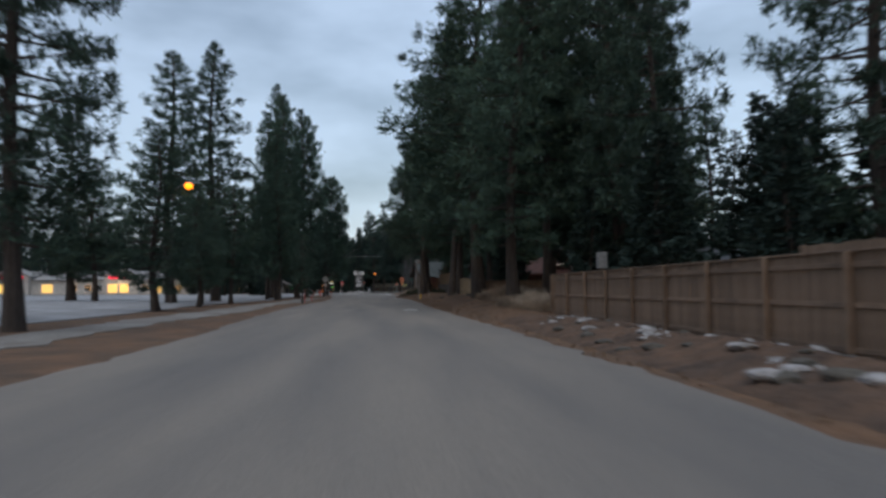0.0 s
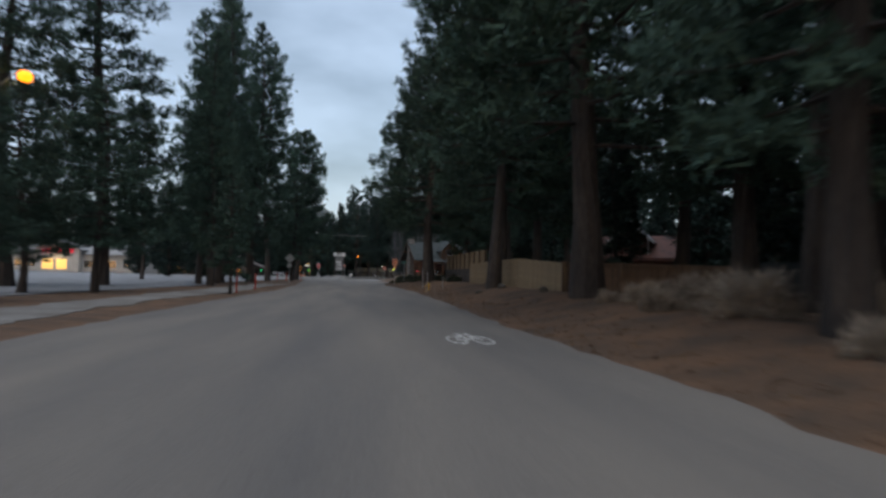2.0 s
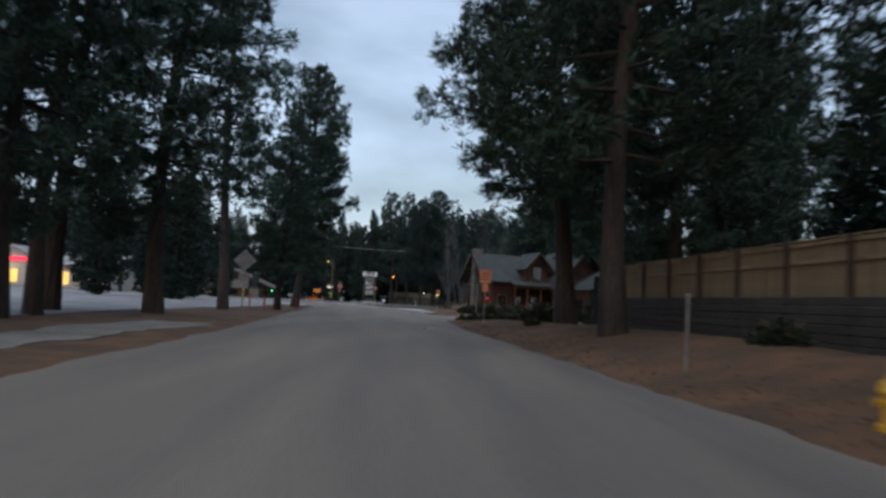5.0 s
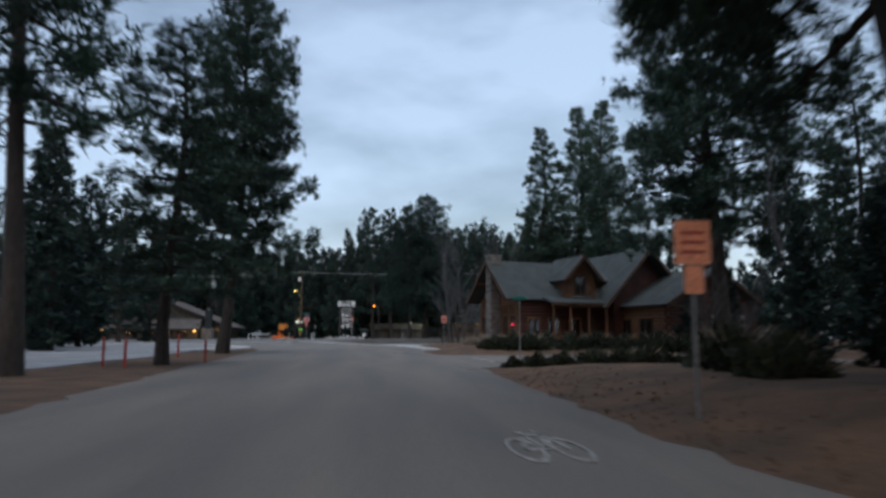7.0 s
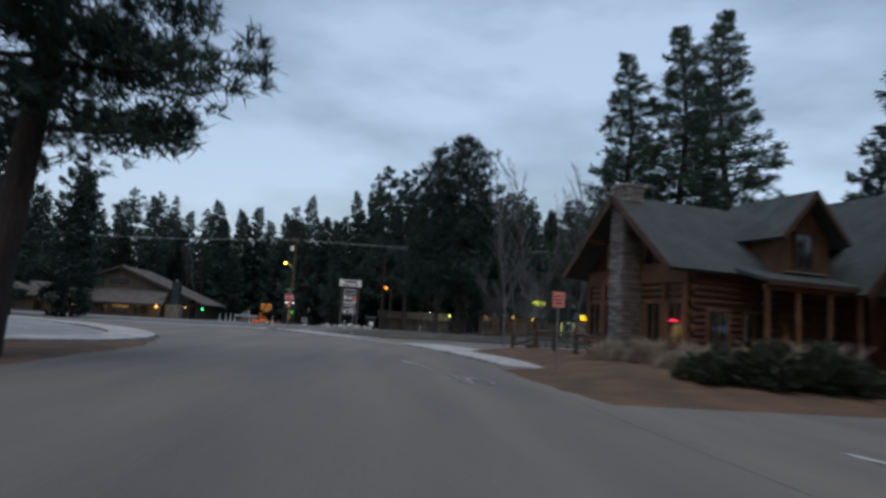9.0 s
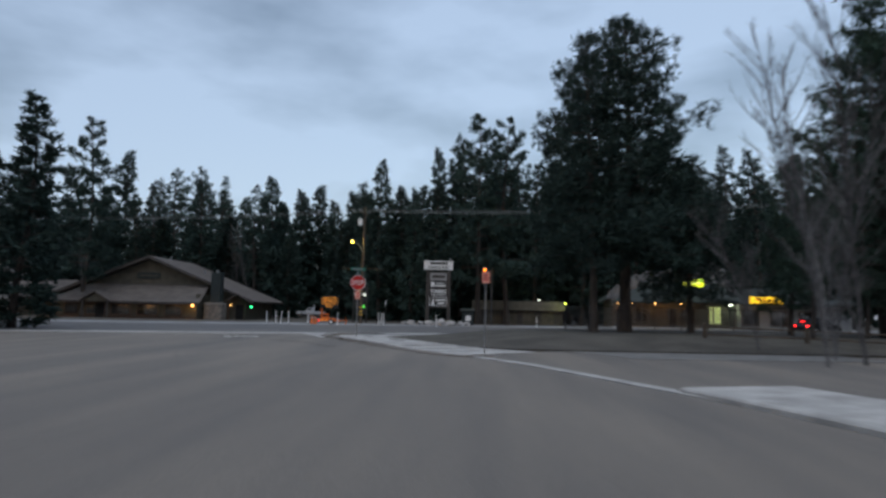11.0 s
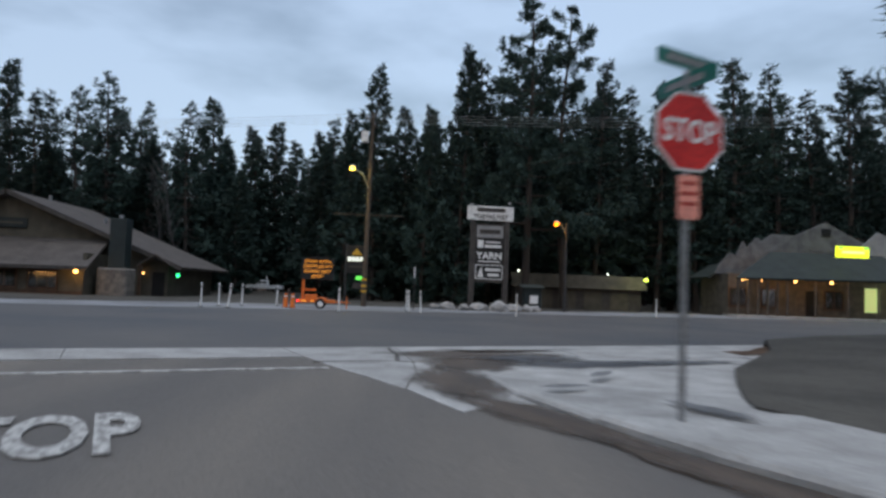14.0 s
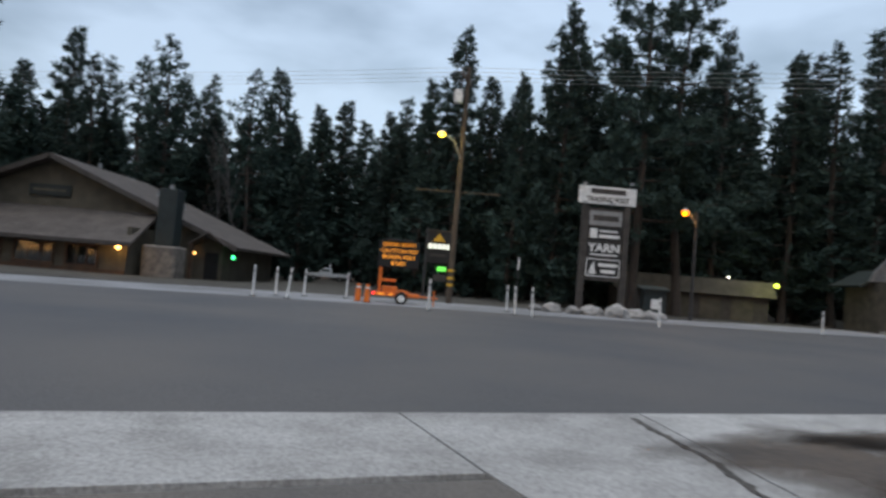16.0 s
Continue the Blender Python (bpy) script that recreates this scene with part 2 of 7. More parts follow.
CAR_PAINT = mat("dark_car_paint", (0.020, 0.021, 0.024), (0.015, 0.016, 0.018), 2.0, 0.25, 0.02, 30, metal=0.3)
TRUCK_PAINT = mat("white_truck_paint", (0.620, 0.640, 0.670), (0.560, 0.580, 0.610), 2.0, 0.3, 0.02, 30)
ROOM_DARK = mat("dark_interior", (0.012, 0.012, 0.013), (0.008, 0.008, 0.009), 2.0, 0.9, 0.1, 20)
GLASS = bpy.data.materials.new("window_glass")
GLASS.use_nodes = True
_g = GLASS.node_tree.nodes["Principled BSDF"]
_g.inputs["Transmission Weight"].default_value, _g.inputs["Roughness"].default_value = 1.0, 0.03
_g.inputs["Base Color"].default_value = (0.75, 0.8, 0.82, 1)
LAMP_AMBER = glow("amber_bulb", (1.0, 0.50, 0.14), 6.0)
LAMP_YELLOW = glow("yellow_bulb", (1.0, 0.66, 0.06), 2.4)
LAMP_ORANGE = glow("sodium_bulb", (1.0, 0.26, 0.008), 3.0)
LAMP_GREEN = glow("green_bulb", (0.02, 0.75, 0.22), 5.0)
LAMP_WHITE = glow("white_bulb", (0.85, 0.95, 0.80), 8.0)
NEON_RED = glow("red_neon", (1.0, 0.03, 0.08), 1.4)
NEON_YELLOW = glow("yellow_lightbox", (0.80, 0.95, 0.03), 1.6)
NEON_AMBER = glow("amber_lightbox", (1.0, 0.62, 0.02), 1.5)
WARM_WINDOW = glow("lit_shop_window", (1.0, 0.62, 0.18), 0.8)
LED_AMBER = glow("amber_leds", (1.0, 0.36, 0.04), 0.9)
LED_WHITE = glow("white_leds", (0.90, 0.95, 0.85), 0.9)
LED_GREEN = glow("green_leds", (0.15, 0.90, 0.12), 0.8)
TAIL_RED = glow("tail_light", (1.0, 0.02, 0.02), 6.0)


# ---- builders ----
def part(name, bm, material, parent=None, label="", smooth=False):
    me = bpy.data.meshes.new(name)
    bm.to_mesh(me)
    bm.free()
    if smooth:
        me.polygons.foreach_set("use_smooth", [True] * len(me.polygons))
    me.materials.append(material)
    ob = new(name, me)
    ob.parent = parent
    return tagged(ob, label)


def mesh_part(name, verts, faces, material, parent=None, label="", smooth=False):
    me = bpy.data.meshes.new(name)
    me.from_pydata([tuple(v) for v in verts], [], [tuple(f) for f in faces])
    if smooth:
        me.polygons.foreach_set("use_smooth", [True] * len(me.polygons))
    me.materials.append(material)
    ob = new(name, me)
    ob.parent = parent
    return tagged(ob, label)


def share(ob, m, parent):
    """One more piece on the mesh of ob."""
    o = ob.copy()
    scene.collection.objects.link(o)
    o.parent = parent
    o.matrix_basis = m
    return o


def thing(name, at, label, category, group="", kind="", rz=0.0):
    e = new(name)
    e.empty_display_size = 0.3
    e.matrix_basis = pose(*at, 0, 0, rz)
    return tagged(e, label, category, group, kind)


def box(bm, a, b, bevel=0.0, turn=None):
    a, b = Vector(a), Vector(b)
    d = b - a
    m = Matrix.Translation((a + b) / 2)
    if turn is not None:
        m = m @ turn
    r = bmesh.ops.create_cube(bm, size=1, matrix=m @ Matrix.Diagonal((*d, 1)))
    if bevel:
        es = list({e for v in r["verts"] for e in v.link_edges})
        bmesh.ops.bevel(bm, geom=es, offset=bevel, segments=1, affect="EDGES")
    return bm


def B(a, b, bevel=0.0):
    return box(bmesh.new(), a, b, bevel)


def tube(bm, pts, radii, sides=8, cap=True):
    rings = []
    n = len(pts)
    pts = [Vector(p) for p in pts]
    for i, p in enumerate(pts):
        d = (pts[min(i + 1, n - 1)] - pts[max(i - 1, 0)]).normalized()
        q = d.to_track_quat("Z", "Y").to_matrix()
        r = radii[i] if isinstance(radii, (list, tuple)) else radii
        rings.append([bm.verts.new(p + q @ Vector((r * math.cos(2 * math.pi * k / sides), r * math.sin(2 * math.pi * k / sides), 0))) for k in range(sides)])
    for a, b in zip(rings, rings[1:]):
        for k in range(sides):
            bm.faces.new((a[k], a[(k + 1) % sides], b[(k + 1) % sides], b[k]))
    if cap:
        bm.faces.new(rings[0][::-1])
        bm.faces.new(rings[-1])
    return bm


def T(pts, radii, sides=8):
    return tube(bmesh.new(), pts, radii, sides)


def prism(bm, poly, z0, z1):
    """A flat-topped block over a plan outline."""
    lo = [bm.verts.new((x, y, z0)) for x, y in poly]
    hi = [bm.verts.new((x, y, z1)) for x, y in poly]
    n = len(poly)
    for k in range(n):
        bm.faces.new((lo[k], lo[(k + 1) % n], hi[(k + 1) % n], hi[k]))
    bm.faces.new(hi)
    bm.faces.new(lo[::-1])
    bmesh.ops.recalc_face_normals(bm, faces=bm.faces)
    return bm


def slab(bm, quad, thick):
    """A sheet of even thickness under four or more corners."""
    q = [Vector(p) for p in quad]
    n = (q[1] - q[0]).cross(q[2] - q[0]).normalized()
    if n.z < 0:
        n = -n
    top = [bm.verts.new(p) for p in q]
    low = [bm.verts.new(p - n * thick) for p in q]
    k = len(q)
    for i in range(k):
        bm.faces.new((top[i], top[(i + 1) % k], low[(i + 1) % k], low[i]))
    bm.faces.new(top)
    bm.faces.new(low[::-1])
    bmesh.ops.recalc_face_normals(bm, faces=bm.faces)
    return bm


def ball(bm, at, r, squash=1.0, sub=2):
    bmesh.ops.create_icosphere(bm, subdivisions=sub, radius=r, matrix=Matrix.Translation(at) @ Matrix.Diagonal((1, 1, squash, 1)))
    return bm


def lettering(name, body, size, material, parent, m, depth=0.004, align="CENTER", bold=0.0):
    cu = bpy.data.curves.new(name, "FONT")
    cu.body, cu.size, cu.extrude, cu.align_x, cu.align_y = body, size, depth, align, "CENTER"
    cu.resolution_u, cu.offset = 3, bold
    tmp = bpy.data.objects.new(name + "_curve", cu)
    me = bpy.data.meshes.new_from_object(tmp)
    bpy.data.objects.remove(tmp)
    me.materials.clear()
    me.materials.append(material)
    ob = new(name, me)
    ob.parent = parent
    ob.matrix_basis = m
    return ob


def interp(pts, n):
    """n points at even steps along a plan polyline."""
    p = np.array(pts, float)
    s = np.r_[0, np.cumsum(np.hypot(*np.diff(p, axis=0).T))]
    q = np.linspace(0, s[-1], n)
    return np.c_[np.interp(q, s, p[:, 0]), np.interp(q, s, p[:, 1])]
# ---- plan of the ground ----
RIGHT = ((-150, 6.2), (-85, 6.2), (-72, 6.1), (-60, 5.7), (-45, 5.45), (-30, 5.5), (-15, 5.4), (0, 4.7), (10, 4.0), (30, 4.2), (41, 3.9), (47, 3.4), (52, 3.4), (55.3, 3.2), (61.5, 2.2))
LEFT = ((-150, -3.0), (-83, -3.0), (-72, -3.3), (-60, -4.0), (-45, -4.6), (-30, -4.6), (-18, -4.3), (0, -5.0), (12, -5.7), (27, -7.0), (45, -8.0), (53, -8.6), (61.5, -10.8))
RISE = ((-150, 0.15), (-63, 0.15), (-54, 0.55), (-40, 0.75), (0, 0.75), (12, 0.55), (24, 0.3), (29, 0.0), (41, 0.0), (46, 0.45), (61, 0.45), (64, 0.0), (130, 0.0))
MOUTH_L = ((-10.8, 61.5), (-13, 65.5), (-16, 70), (-20, 75), (-26, 80.5), (-34, 86.5))
MOUTH_R = ((2.2, 61.5), (1.1, 66), (-1.0, 72.5), (-3.8, 78.0), (-7.3, 85), (-10.3, 92.4))
HWY_P, HWY_U, HWY_N = Vector((-14.3, 96.2)), Vector((0.921, 0.390)), Vector((-0.390, 0.921))
HWY_WIDE = 20.0


def at_y(table, y):
    return float(np.interp(y, [r[0] for r in table], [r[1] for r in table]))


def hwy(u, d):
    p = HWY_P + HWY_U * u + HWY_N * d
    return (p.x, p.y)


def hwy_d(x, y):
    return (Vector((x, y)) - HWY_P).dot(HWY_N)


def edge_r(y):
    if y <= 61.5:
        return at_y(RIGHT, y)
    return at_y([(q, p + 2.2) for p, q in MOUTH_R], y)


def smooth(v):
    v = min(1.0, max(0.0, v))
    return v * v * (3 - 2 * v)


def mound(x, y):
    """Rise of the bare corner lot above the pavement."""
    side = y - (81.2 + 0.084 * (x + 1.4))
    rough = 0.03 * noise.noise((x * 0.8, y * 0.8, 2.0))
    return smooth((x + 6.0) / 7.5) * smooth(-hwy_d(x, y) / 1.6) * smooth(side / 5) * (0.37 + rough)


def gz(x, y):
    """Height of the ground."""
    d = hwy_d(x, y)
    lump = 0.05 * noise.noise((x * 0.35, y * 0.35, 3.0)) + 0.03 * noise.noise((x * 1.1, y * 1.1, 7.0))
    if d > -1.0:
        return -0.10 + (0.25 * lump if d > HWY_WIDE + 8 else 0)
    if y > 81 and -7 < x < 34:
        return -0.06 + 0.9 * mound(x, y)
    er, el = edge_r(y), at_y(LEFT, y) if y < 61.5 else at_y([(q, p) for p, q in MOUTH_L], y)
    near_hwy = min(1.0, max(0.0, (-d - 2.0) / 5.0))
    if x > er:
        k = min(1.0, (x - er) / 4.0)
        k = k * k * (3 - 2 * k)
        s = min(1.0, (x - er) / 0.8)
        return -0.06 + s * (0.06 + lump * (0.4 + k)) * (1 if at_y(RISE, y) > 0.02 else 0) + at_y(RISE, y) * k * near_hwy
    if x < el:
        s = min(1.0, (el - x) / 0.8)
        return -0.06 + s * (0.07 + lump * (1.0 if x > -12 else 0.15)) * (1 if y < 61 else 0.0)
    return -0.06


def axis(dense_a, dense_b, step, far):
    mid = np.arange(dense_a, dense_b + step, step)
    out = [far * k for k in (0.06, 0.14, 0.3, 0.6, 1.0)]
    return np.r_[[dense_a - v for v in out[::-1]], mid, [dense_b + v for v in out]]


xs, ys = axis(-34, 34, 0.8, 900), axis(-125, 142, 1.0, 900)
verts = [(x, y, gz(x, y)) for y in ys for x in xs]
nx = len(xs)
faces = [(j * nx + i, j * nx + i + 1, (j + 1) * nx + i + 1, (j + 1) * nx + i) for j in range(len(ys) - 1) for i in range(nx - 1)]
ground = tagged(mesh_part("ground", verts, faces, DIRT, smooth=True), "brown pine-needle litter and bare dirt verge", "ground", kind="structure")


def sheet(name, rows, material, label, category, z=0.0, crown=0.0, cross=10, kind="structure", ragged=0.0, follow=False, lift=None):
    """A paved sheet between pairs of edge points."""
    vs, fs = [], []
    for r, (a, b) in enumerate(rows):
        ja, jb = (ragged * noise.noise((r * 0.9, k, 1.5)) + 0.6 * ragged * noise.noise((r * 2.3, k, 5.5)) for k in (0.3, 9.7))
        arch = crown * min(1.0, math.dist(a, b) / 5.0)
        for c in range(cross + 1):
            u = c / cross
            x, y = a[0] + (b[0] - a[0]) * u, a[1] + (b[1] - a[1]) * u
            e = max(0.0, 1 - u * cross) * ja + max(0.0, 1 - (1 - u) * cross) * jb
            vs.append((x + e, y, z + arch * (1 - (2 * u - 1) ** 2) + (gz(x + e, y) if follow else 0.0) + (lift(x, y) * min(1.0, u * math.dist(a, b) / 2.5) if lift else 0.0)))
    n = cross + 1
    for r in range(len(rows) - 1):
        for c in range(cross):
            fs.append((r * n + c, r * n + c + 1, (r + 1) * n + c + 1, (r + 1) * n + c))
    k = len(vs)
    rim = [c for c in range(n)] + [r * n + cross for r in range(1, len(rows))] + [(len(rows) - 1) * n + c for c in range(cross - 1, -1, -1)] + [r * n for r in range(len(rows) - 2, 0, -1)]
    for i in rim:
        vs.append((vs[i][0], vs[i][1], vs[i][2] - 0.12))
    for i in range(len(rim)):
        j = (i + 1) % len(rim)
        fs.append((rim[j], rim[i], k + i, k + j))
    return tagged(mesh_part(name, vs, fs, material), label, category, kind=kind)


road = sheet("road", [((at_y(LEFT, y), y), (at_y(RIGHT, y), y)) for y in np.r_[np.arange(-125, 61.2, 0.75), 61.5]],
             ASPHALT, "faded grey two-lane asphalt road with crumbled edges", "road", 0.0, 0.03, 12, ragged=0.22)
ml, mr = interp(MOUTH_L, 40), interp(MOUTH_R, 40)
sheet("road", [(tuple(a), tuple(b)) for a, b in zip(ml, mr)], ASPHALT, "flared asphalt road mouth at the junction", "road", 0.0, 0.02, 14)
sheet("road", [((-34, 86.5), hwy(-21.5, -1.8)), ((-22, 85.0), hwy(-13, -1.8)), ((-11, 90.2), hwy(1.5, -1.8)), ((-10.3, 92.4), hwy(2.6, -3.3))],
      ASPHALT, "asphalt road mouth beside the gutter", "road", 0.006, 0.0, 6)
sheet("highway", [(hwy(u, 0.0), hwy(u, HWY_WIDE)) for u in np.arange(-260, 330, 6)], ASPHALT_DARK, "dark wide asphalt highway crossing the junction", "road", 0.0, 0.06, 12)

# gutter along the highway, apron at the junction, in concrete panels
gutter = thing("gutter", (0, 0, 0), "pale cracked concrete cross gutter along the highway", "gutter", kind="structure")
for k, u in enumerate(np.arange(-119.7, 0.2, 3.75)):
    ua, ub = u + 0.008, min(u + 3.742, 0.292)
    if ub - ua < 0.4:
        continue
    bm = prism(bmesh.new(), [hwy(ua, -1.7), hwy(ub, -1.7), hwy(ub, 0.0), hwy(ua, 0.0)], -0.12, 0.014)
    part("panel", bm, CONCRETE, gutter)
for quad in ([hwy(0.31, 0), hwy(0.31, -1.7), (-12.7, 93.4), (-12.1, 92.3), (-11.6, 91.3), (-11.42, 92.9), (-11.44, 94.5), hwy(2.74, 0)],
             [hwy(2.76, 0), (-11.42, 94.5), (-11.40, 92.9), (-11.58, 91.3), (-11.0, 89.8), (-10.4, 90.5), (-10.55, 92.7), (-9.8, 94.4), (-8.0, 95.55), hwy(6.8, 0)],
             [hwy(6.82, 0), (-7.98, 95.57), (-5.2, 97.05), (-2.7, 98.1), hwy(14.4, 0)]):
    part("panel", prism(bmesh.new(), quad, -0.12, 0.016), CONCRETE, gutter)


def walkway(name, outer, inner, label, step=1.6, top=0.13, kerb=True, low=()):
    """A pavement of concrete panels with a rounded kerb; low: stretches where it dips for a ramp."""
    n = max(2, int(len(interp(outer, 400)) and np.hypot(*np.diff(interp(outer, 400), axis=0).T).sum() / step))
    o, i = interp(outer, n + 1), interp(inner, n + 1)
    w_ = thing(name, (0, 0, 0), label, "pavement", kind="structure")
    for k in range(n):
        f = lambda p, q, s: tuple(p + (q - p) * s)
        a, b = f(o[k], o[k + 1], 0.003), f(o[k], o[k + 1], 0.997)
        c, d = f(i[k], i[k + 1], 0.997), f(i[k], i[k + 1], 0.003)
        mid = (np.array(a) + b) / 2
        dip = min([max(y0 - mid[1], mid[1] - y1, 0.0) for y0, y1 in low] + [9.0])
        t = top * (0.25 + 0.75 * min(1.0, dip / 4.5)) + random.uniform(-0.002, 0.002)
        ka, kb = (tuple(np.array(p) + (np.array(q) - p) * 0.16 / max(0.2, np.hypot(*(np.array(q) - p)))) for p, q in ((a, d), (b, c)))
        part("panel", prism(bmesh.new(), [ka, kb, c, d], -0.1, t), CONCRETE, w_)
        bm = bmesh.new()
        sect = ((a, b, -0.1), (a, b, t - 0.045), (tuple(np.array(a) * 0.7 + np.array(ka) * 0.3), tuple(np.array(b) * 0.7 + np.array(kb) * 0.3), t - 0.006), (ka, kb, t + 0.004), (ka, kb, -0.1))
        rows = [(bm.verts.new((*p, z)), bm.verts.new((*q, z))) for p, q, z in sect]
        for r, s in zip(rows, rows[1:]):
            bm.faces.new((r[0], r[1], s[1], s[0]))
        for e in (0, 1):
            bm.faces.new([r[e] for r in rows])
        bmesh.ops.recalc_face_normals(bm, faces=bm.faces)
        part("kerb", bm, CONCRETE, w_)
    return w_


walkway("pavement", [(4.8, 49.9), (3.6, 50.7), (3.3, 53.6), (2.6, 59.2), (1.5, 64.4), (0.6, 67.8)], [(7.2, 53.0), (6.9, 54.4), (6.2, 57.0), (5.1, 61.0), (4.1, 65.4), (3.2, 68.6)], "pale concrete pavement with a worn kerb beside the road")
walkway("pavement", [(-3.5, 77.7), (-4.3, 78.6), (-5.4, 80.2), (-6.5, 82.4), (-8.0, 85.4), (-9.4, 88.2), (-10.2, 90.7), (-10.45, 92.7), (-9.7, 94.3), (-8.0, 95.4), (-5.2, 96.9), (-2.6, 98.0)],
        [(-0.7, 80.7), (-2.2, 81.6), (-3.5, 82.6), (-4.8, 84.2), (-6.0, 86.4), (-7.0, 88.4), (-7.6, 90.2), (-7.2, 91.4), (-6.6, 92.5), (-6.0, 93.5), (-5.1, 95.1), (-3.4, 97.4)],
        "pale concrete corner pavement with a rounded kerb and dirty gutter", low=((76.0, 79.0), (93.2, 96.2)))
walkway("pavement", [(-13.5, 48.4), (-11.0, 52.2), (-10.1, 54.4), (-9.9, 57), (-10.7, 60.6), (-12.8, 65.4), (-15.9, 70.1), (-20, 74.9), (-26, 80.4), (-34, 86.4), (-60, 97 - 22)],
        [(-15.2, 49.8), (-12.8, 53.4), (-12.0, 55.2), (-11.8, 57.2), (-12.5, 60.0), (-14.5, 64.4), (-17.4, 68.9), (-21.3, 73.6), (-27, 78.8), (-34.8, 84.6), (-60.5, 73)],
        "pale concrete island pavement with a kerb by the car park")
part("panel", prism(bmesh.new(), [(-11.0, 90.2), (-9.8, 90.5), (-9.9, 92.6), (-9.2, 94.0), (-7.6, 95.0), (-4.9, 96.5), (-2.8, 97.5), (-2.9, 98.2), (-5.3, 97.2), (-8.1, 95.8), (-10.2, 94.6), (-11.0, 92.7)], -0.12, 0.011), CONCRETE, gutter)
# damp dirty strip along the corner kerb
ol = interp([(-3.2, 77.3), (-4.2, 78.4), (-6.6, 82.4), (-8.05, 85.4), (-9.45, 88.2), (-9.95, 89.7)], 90)
il = interp([(-3.5, 77.0), (-4.7, 77.9), (-7.0, 82.1), (-8.5, 85.2), (-9.75, 88.0), (-9.98, 89.6)], 90)
sheet("gutter_dirt", [(tuple(a), tuple(b)) for a, b in zip(il, ol)], CONCRETE_WET, "damp brown silt lying along the kerb", "silt", 0.028, 0.0, 4, ragged=0.09)


def stain(x, y, z, long, wide, rz, material, label):
    """A thin flat film of wet or silt, thinning out towards its rim."""
    bm = bmesh.new()
    bmesh.ops.create_circle(bm, cap_ends=True, segments=32, radius=1.0)
    ob = tagged(part("damp_stain", bm, material), label, "stain", kind="structure")
    ob.matrix_basis = pose(x, y, z, 0, 0, rz) @ Matrix.Diagonal((long, wide, 1, 1))


for k, (x, y, long, wide, rz) in enumerate(((-10.2, 95.9, 2.5, 1.6, 20), (-10.4, 94.3, 1.7, 1.2, 75), (-10.85, 92.0, 2.2, 0.95, 95), (-10.2, 89.6, 2.3, 0.6, 118), (-9.0, 87.0, 2.4, 0.5, 118), (-7.5, 84.2, 2.4, 0.42, 117), (-9.6, 96.9, 1.8, 0.5, 24))):
    stain(x, y, 0.032 + 0.004 * (k % 3), long, wide, rz, SILT, "brown silt washed thinly over the gutter")
for k, (x, y, z, long, wide, rz) in enumerate(((-8.2, 94.7, 0.05, 2.4, 0.85, 24), (-6.4, 95.4, 0.055, 1.9, 0.6, 22), (-9.2, 95.3, 0.06, 1.5, 0.9, 30), (-8.6, 97.35, 0.05, 1.5, 0.14, 24), (-9.6, 91.1, 0.142, 0.5, 0.22, 30), (-8.7, 92.5, 0.142, 0.6, 0.2, 60), (-8.4, 89.6, 0.142, 0.8, 0.3, 115), (-6.6, 86.0, 0.142, 1.3, 0.35, 117))):
    stain(x, y, z, long, wide, rz, WET, "dark damp stain on the concrete")
# cracked joints filled with dirt
for pts, wd in (([(-11.9, 96.95), (-11.85, 96.4), (-11.78, 96.0), (-11.72, 95.5), (-11.72, 94.9), (-11.68, 94.5)], 0.041), ([(-13.1, 93.95), (-12.6, 94.2), (-12.3, 94.3), (-11.7, 94.5), (-11.1, 94.35), (-10.6, 94.3)], 0.028)):
    mid = interp(pts, 46)
    rows = []
    for k, p in enumerate(mid):
        q = 0.04 * noise.noise((k * 0.55, wd * 90, 0.3))
        h = wd * (0.45 + 0.9 * abs(noise.noise((k * 0.8, wd * 70, 4.1))))
        off = (h, 0.25 * h) if wd > 0.04 else (0.25 * h, h)
        rows.append(((p[0] + q - off[0], p[1] + q * 0.6 - off[1]), (p[0] + q + off[0], p[1] + q * 0.6 + off[1])))
    sheet("dirt_crack", rows, TAR, "ragged dark crack filled with dirt in the concrete", "crack", 0.024, 0.0, 1)

kl, kr = interp([(1.1, 66.0), (-1.75, 73.9), (-2.6, 75.5), (-3.3, 77.0)], 12), interp([(1.45, 66.1), (-1.4, 74.1), (-2.25, 75.7), (-2.9, 77.0)], 12)
sheet("gutter_lip", [(tuple(a), tuple(b)) for a, b in zip(kl, kr)], CONCRETE, "pale concrete lip across the driveway mouth", "gutter", 0.034, 0.0, 2)
# car park, path and drives
sheet("car_park", [((-160, y), (-12.2 - 0.6 * math.sin(y * 0.13), y)) for y in np.r_[np.arange(-125, 60.5, 2.5), 61.05]], FROSTY, "pale frosted asphalt car park", "car park", 0.055, 0.0, 20, ragged=0.3)
sheet("car_park", [((-160, 61), (-12.9, 61)), ((-160, 66), (-15.8, 66)), ((-160, 72), (-20, 72)), ((-160, 78), (-26.2, 78.2))], FROSTY, "pale frosted end of the car park", "car park", 0.06, 0.0, 8)
sheet("path", [((-8.7, y), (-6.2 + 0.3 * math.sin(y * 0.21), y)) for y in np.arange(-125, 4, 0.8)], PATH_GRIT, "grey gritty footpath between the dirt strips", "path", 0.025, 0.0, 8, ragged=0.45, follow=True)
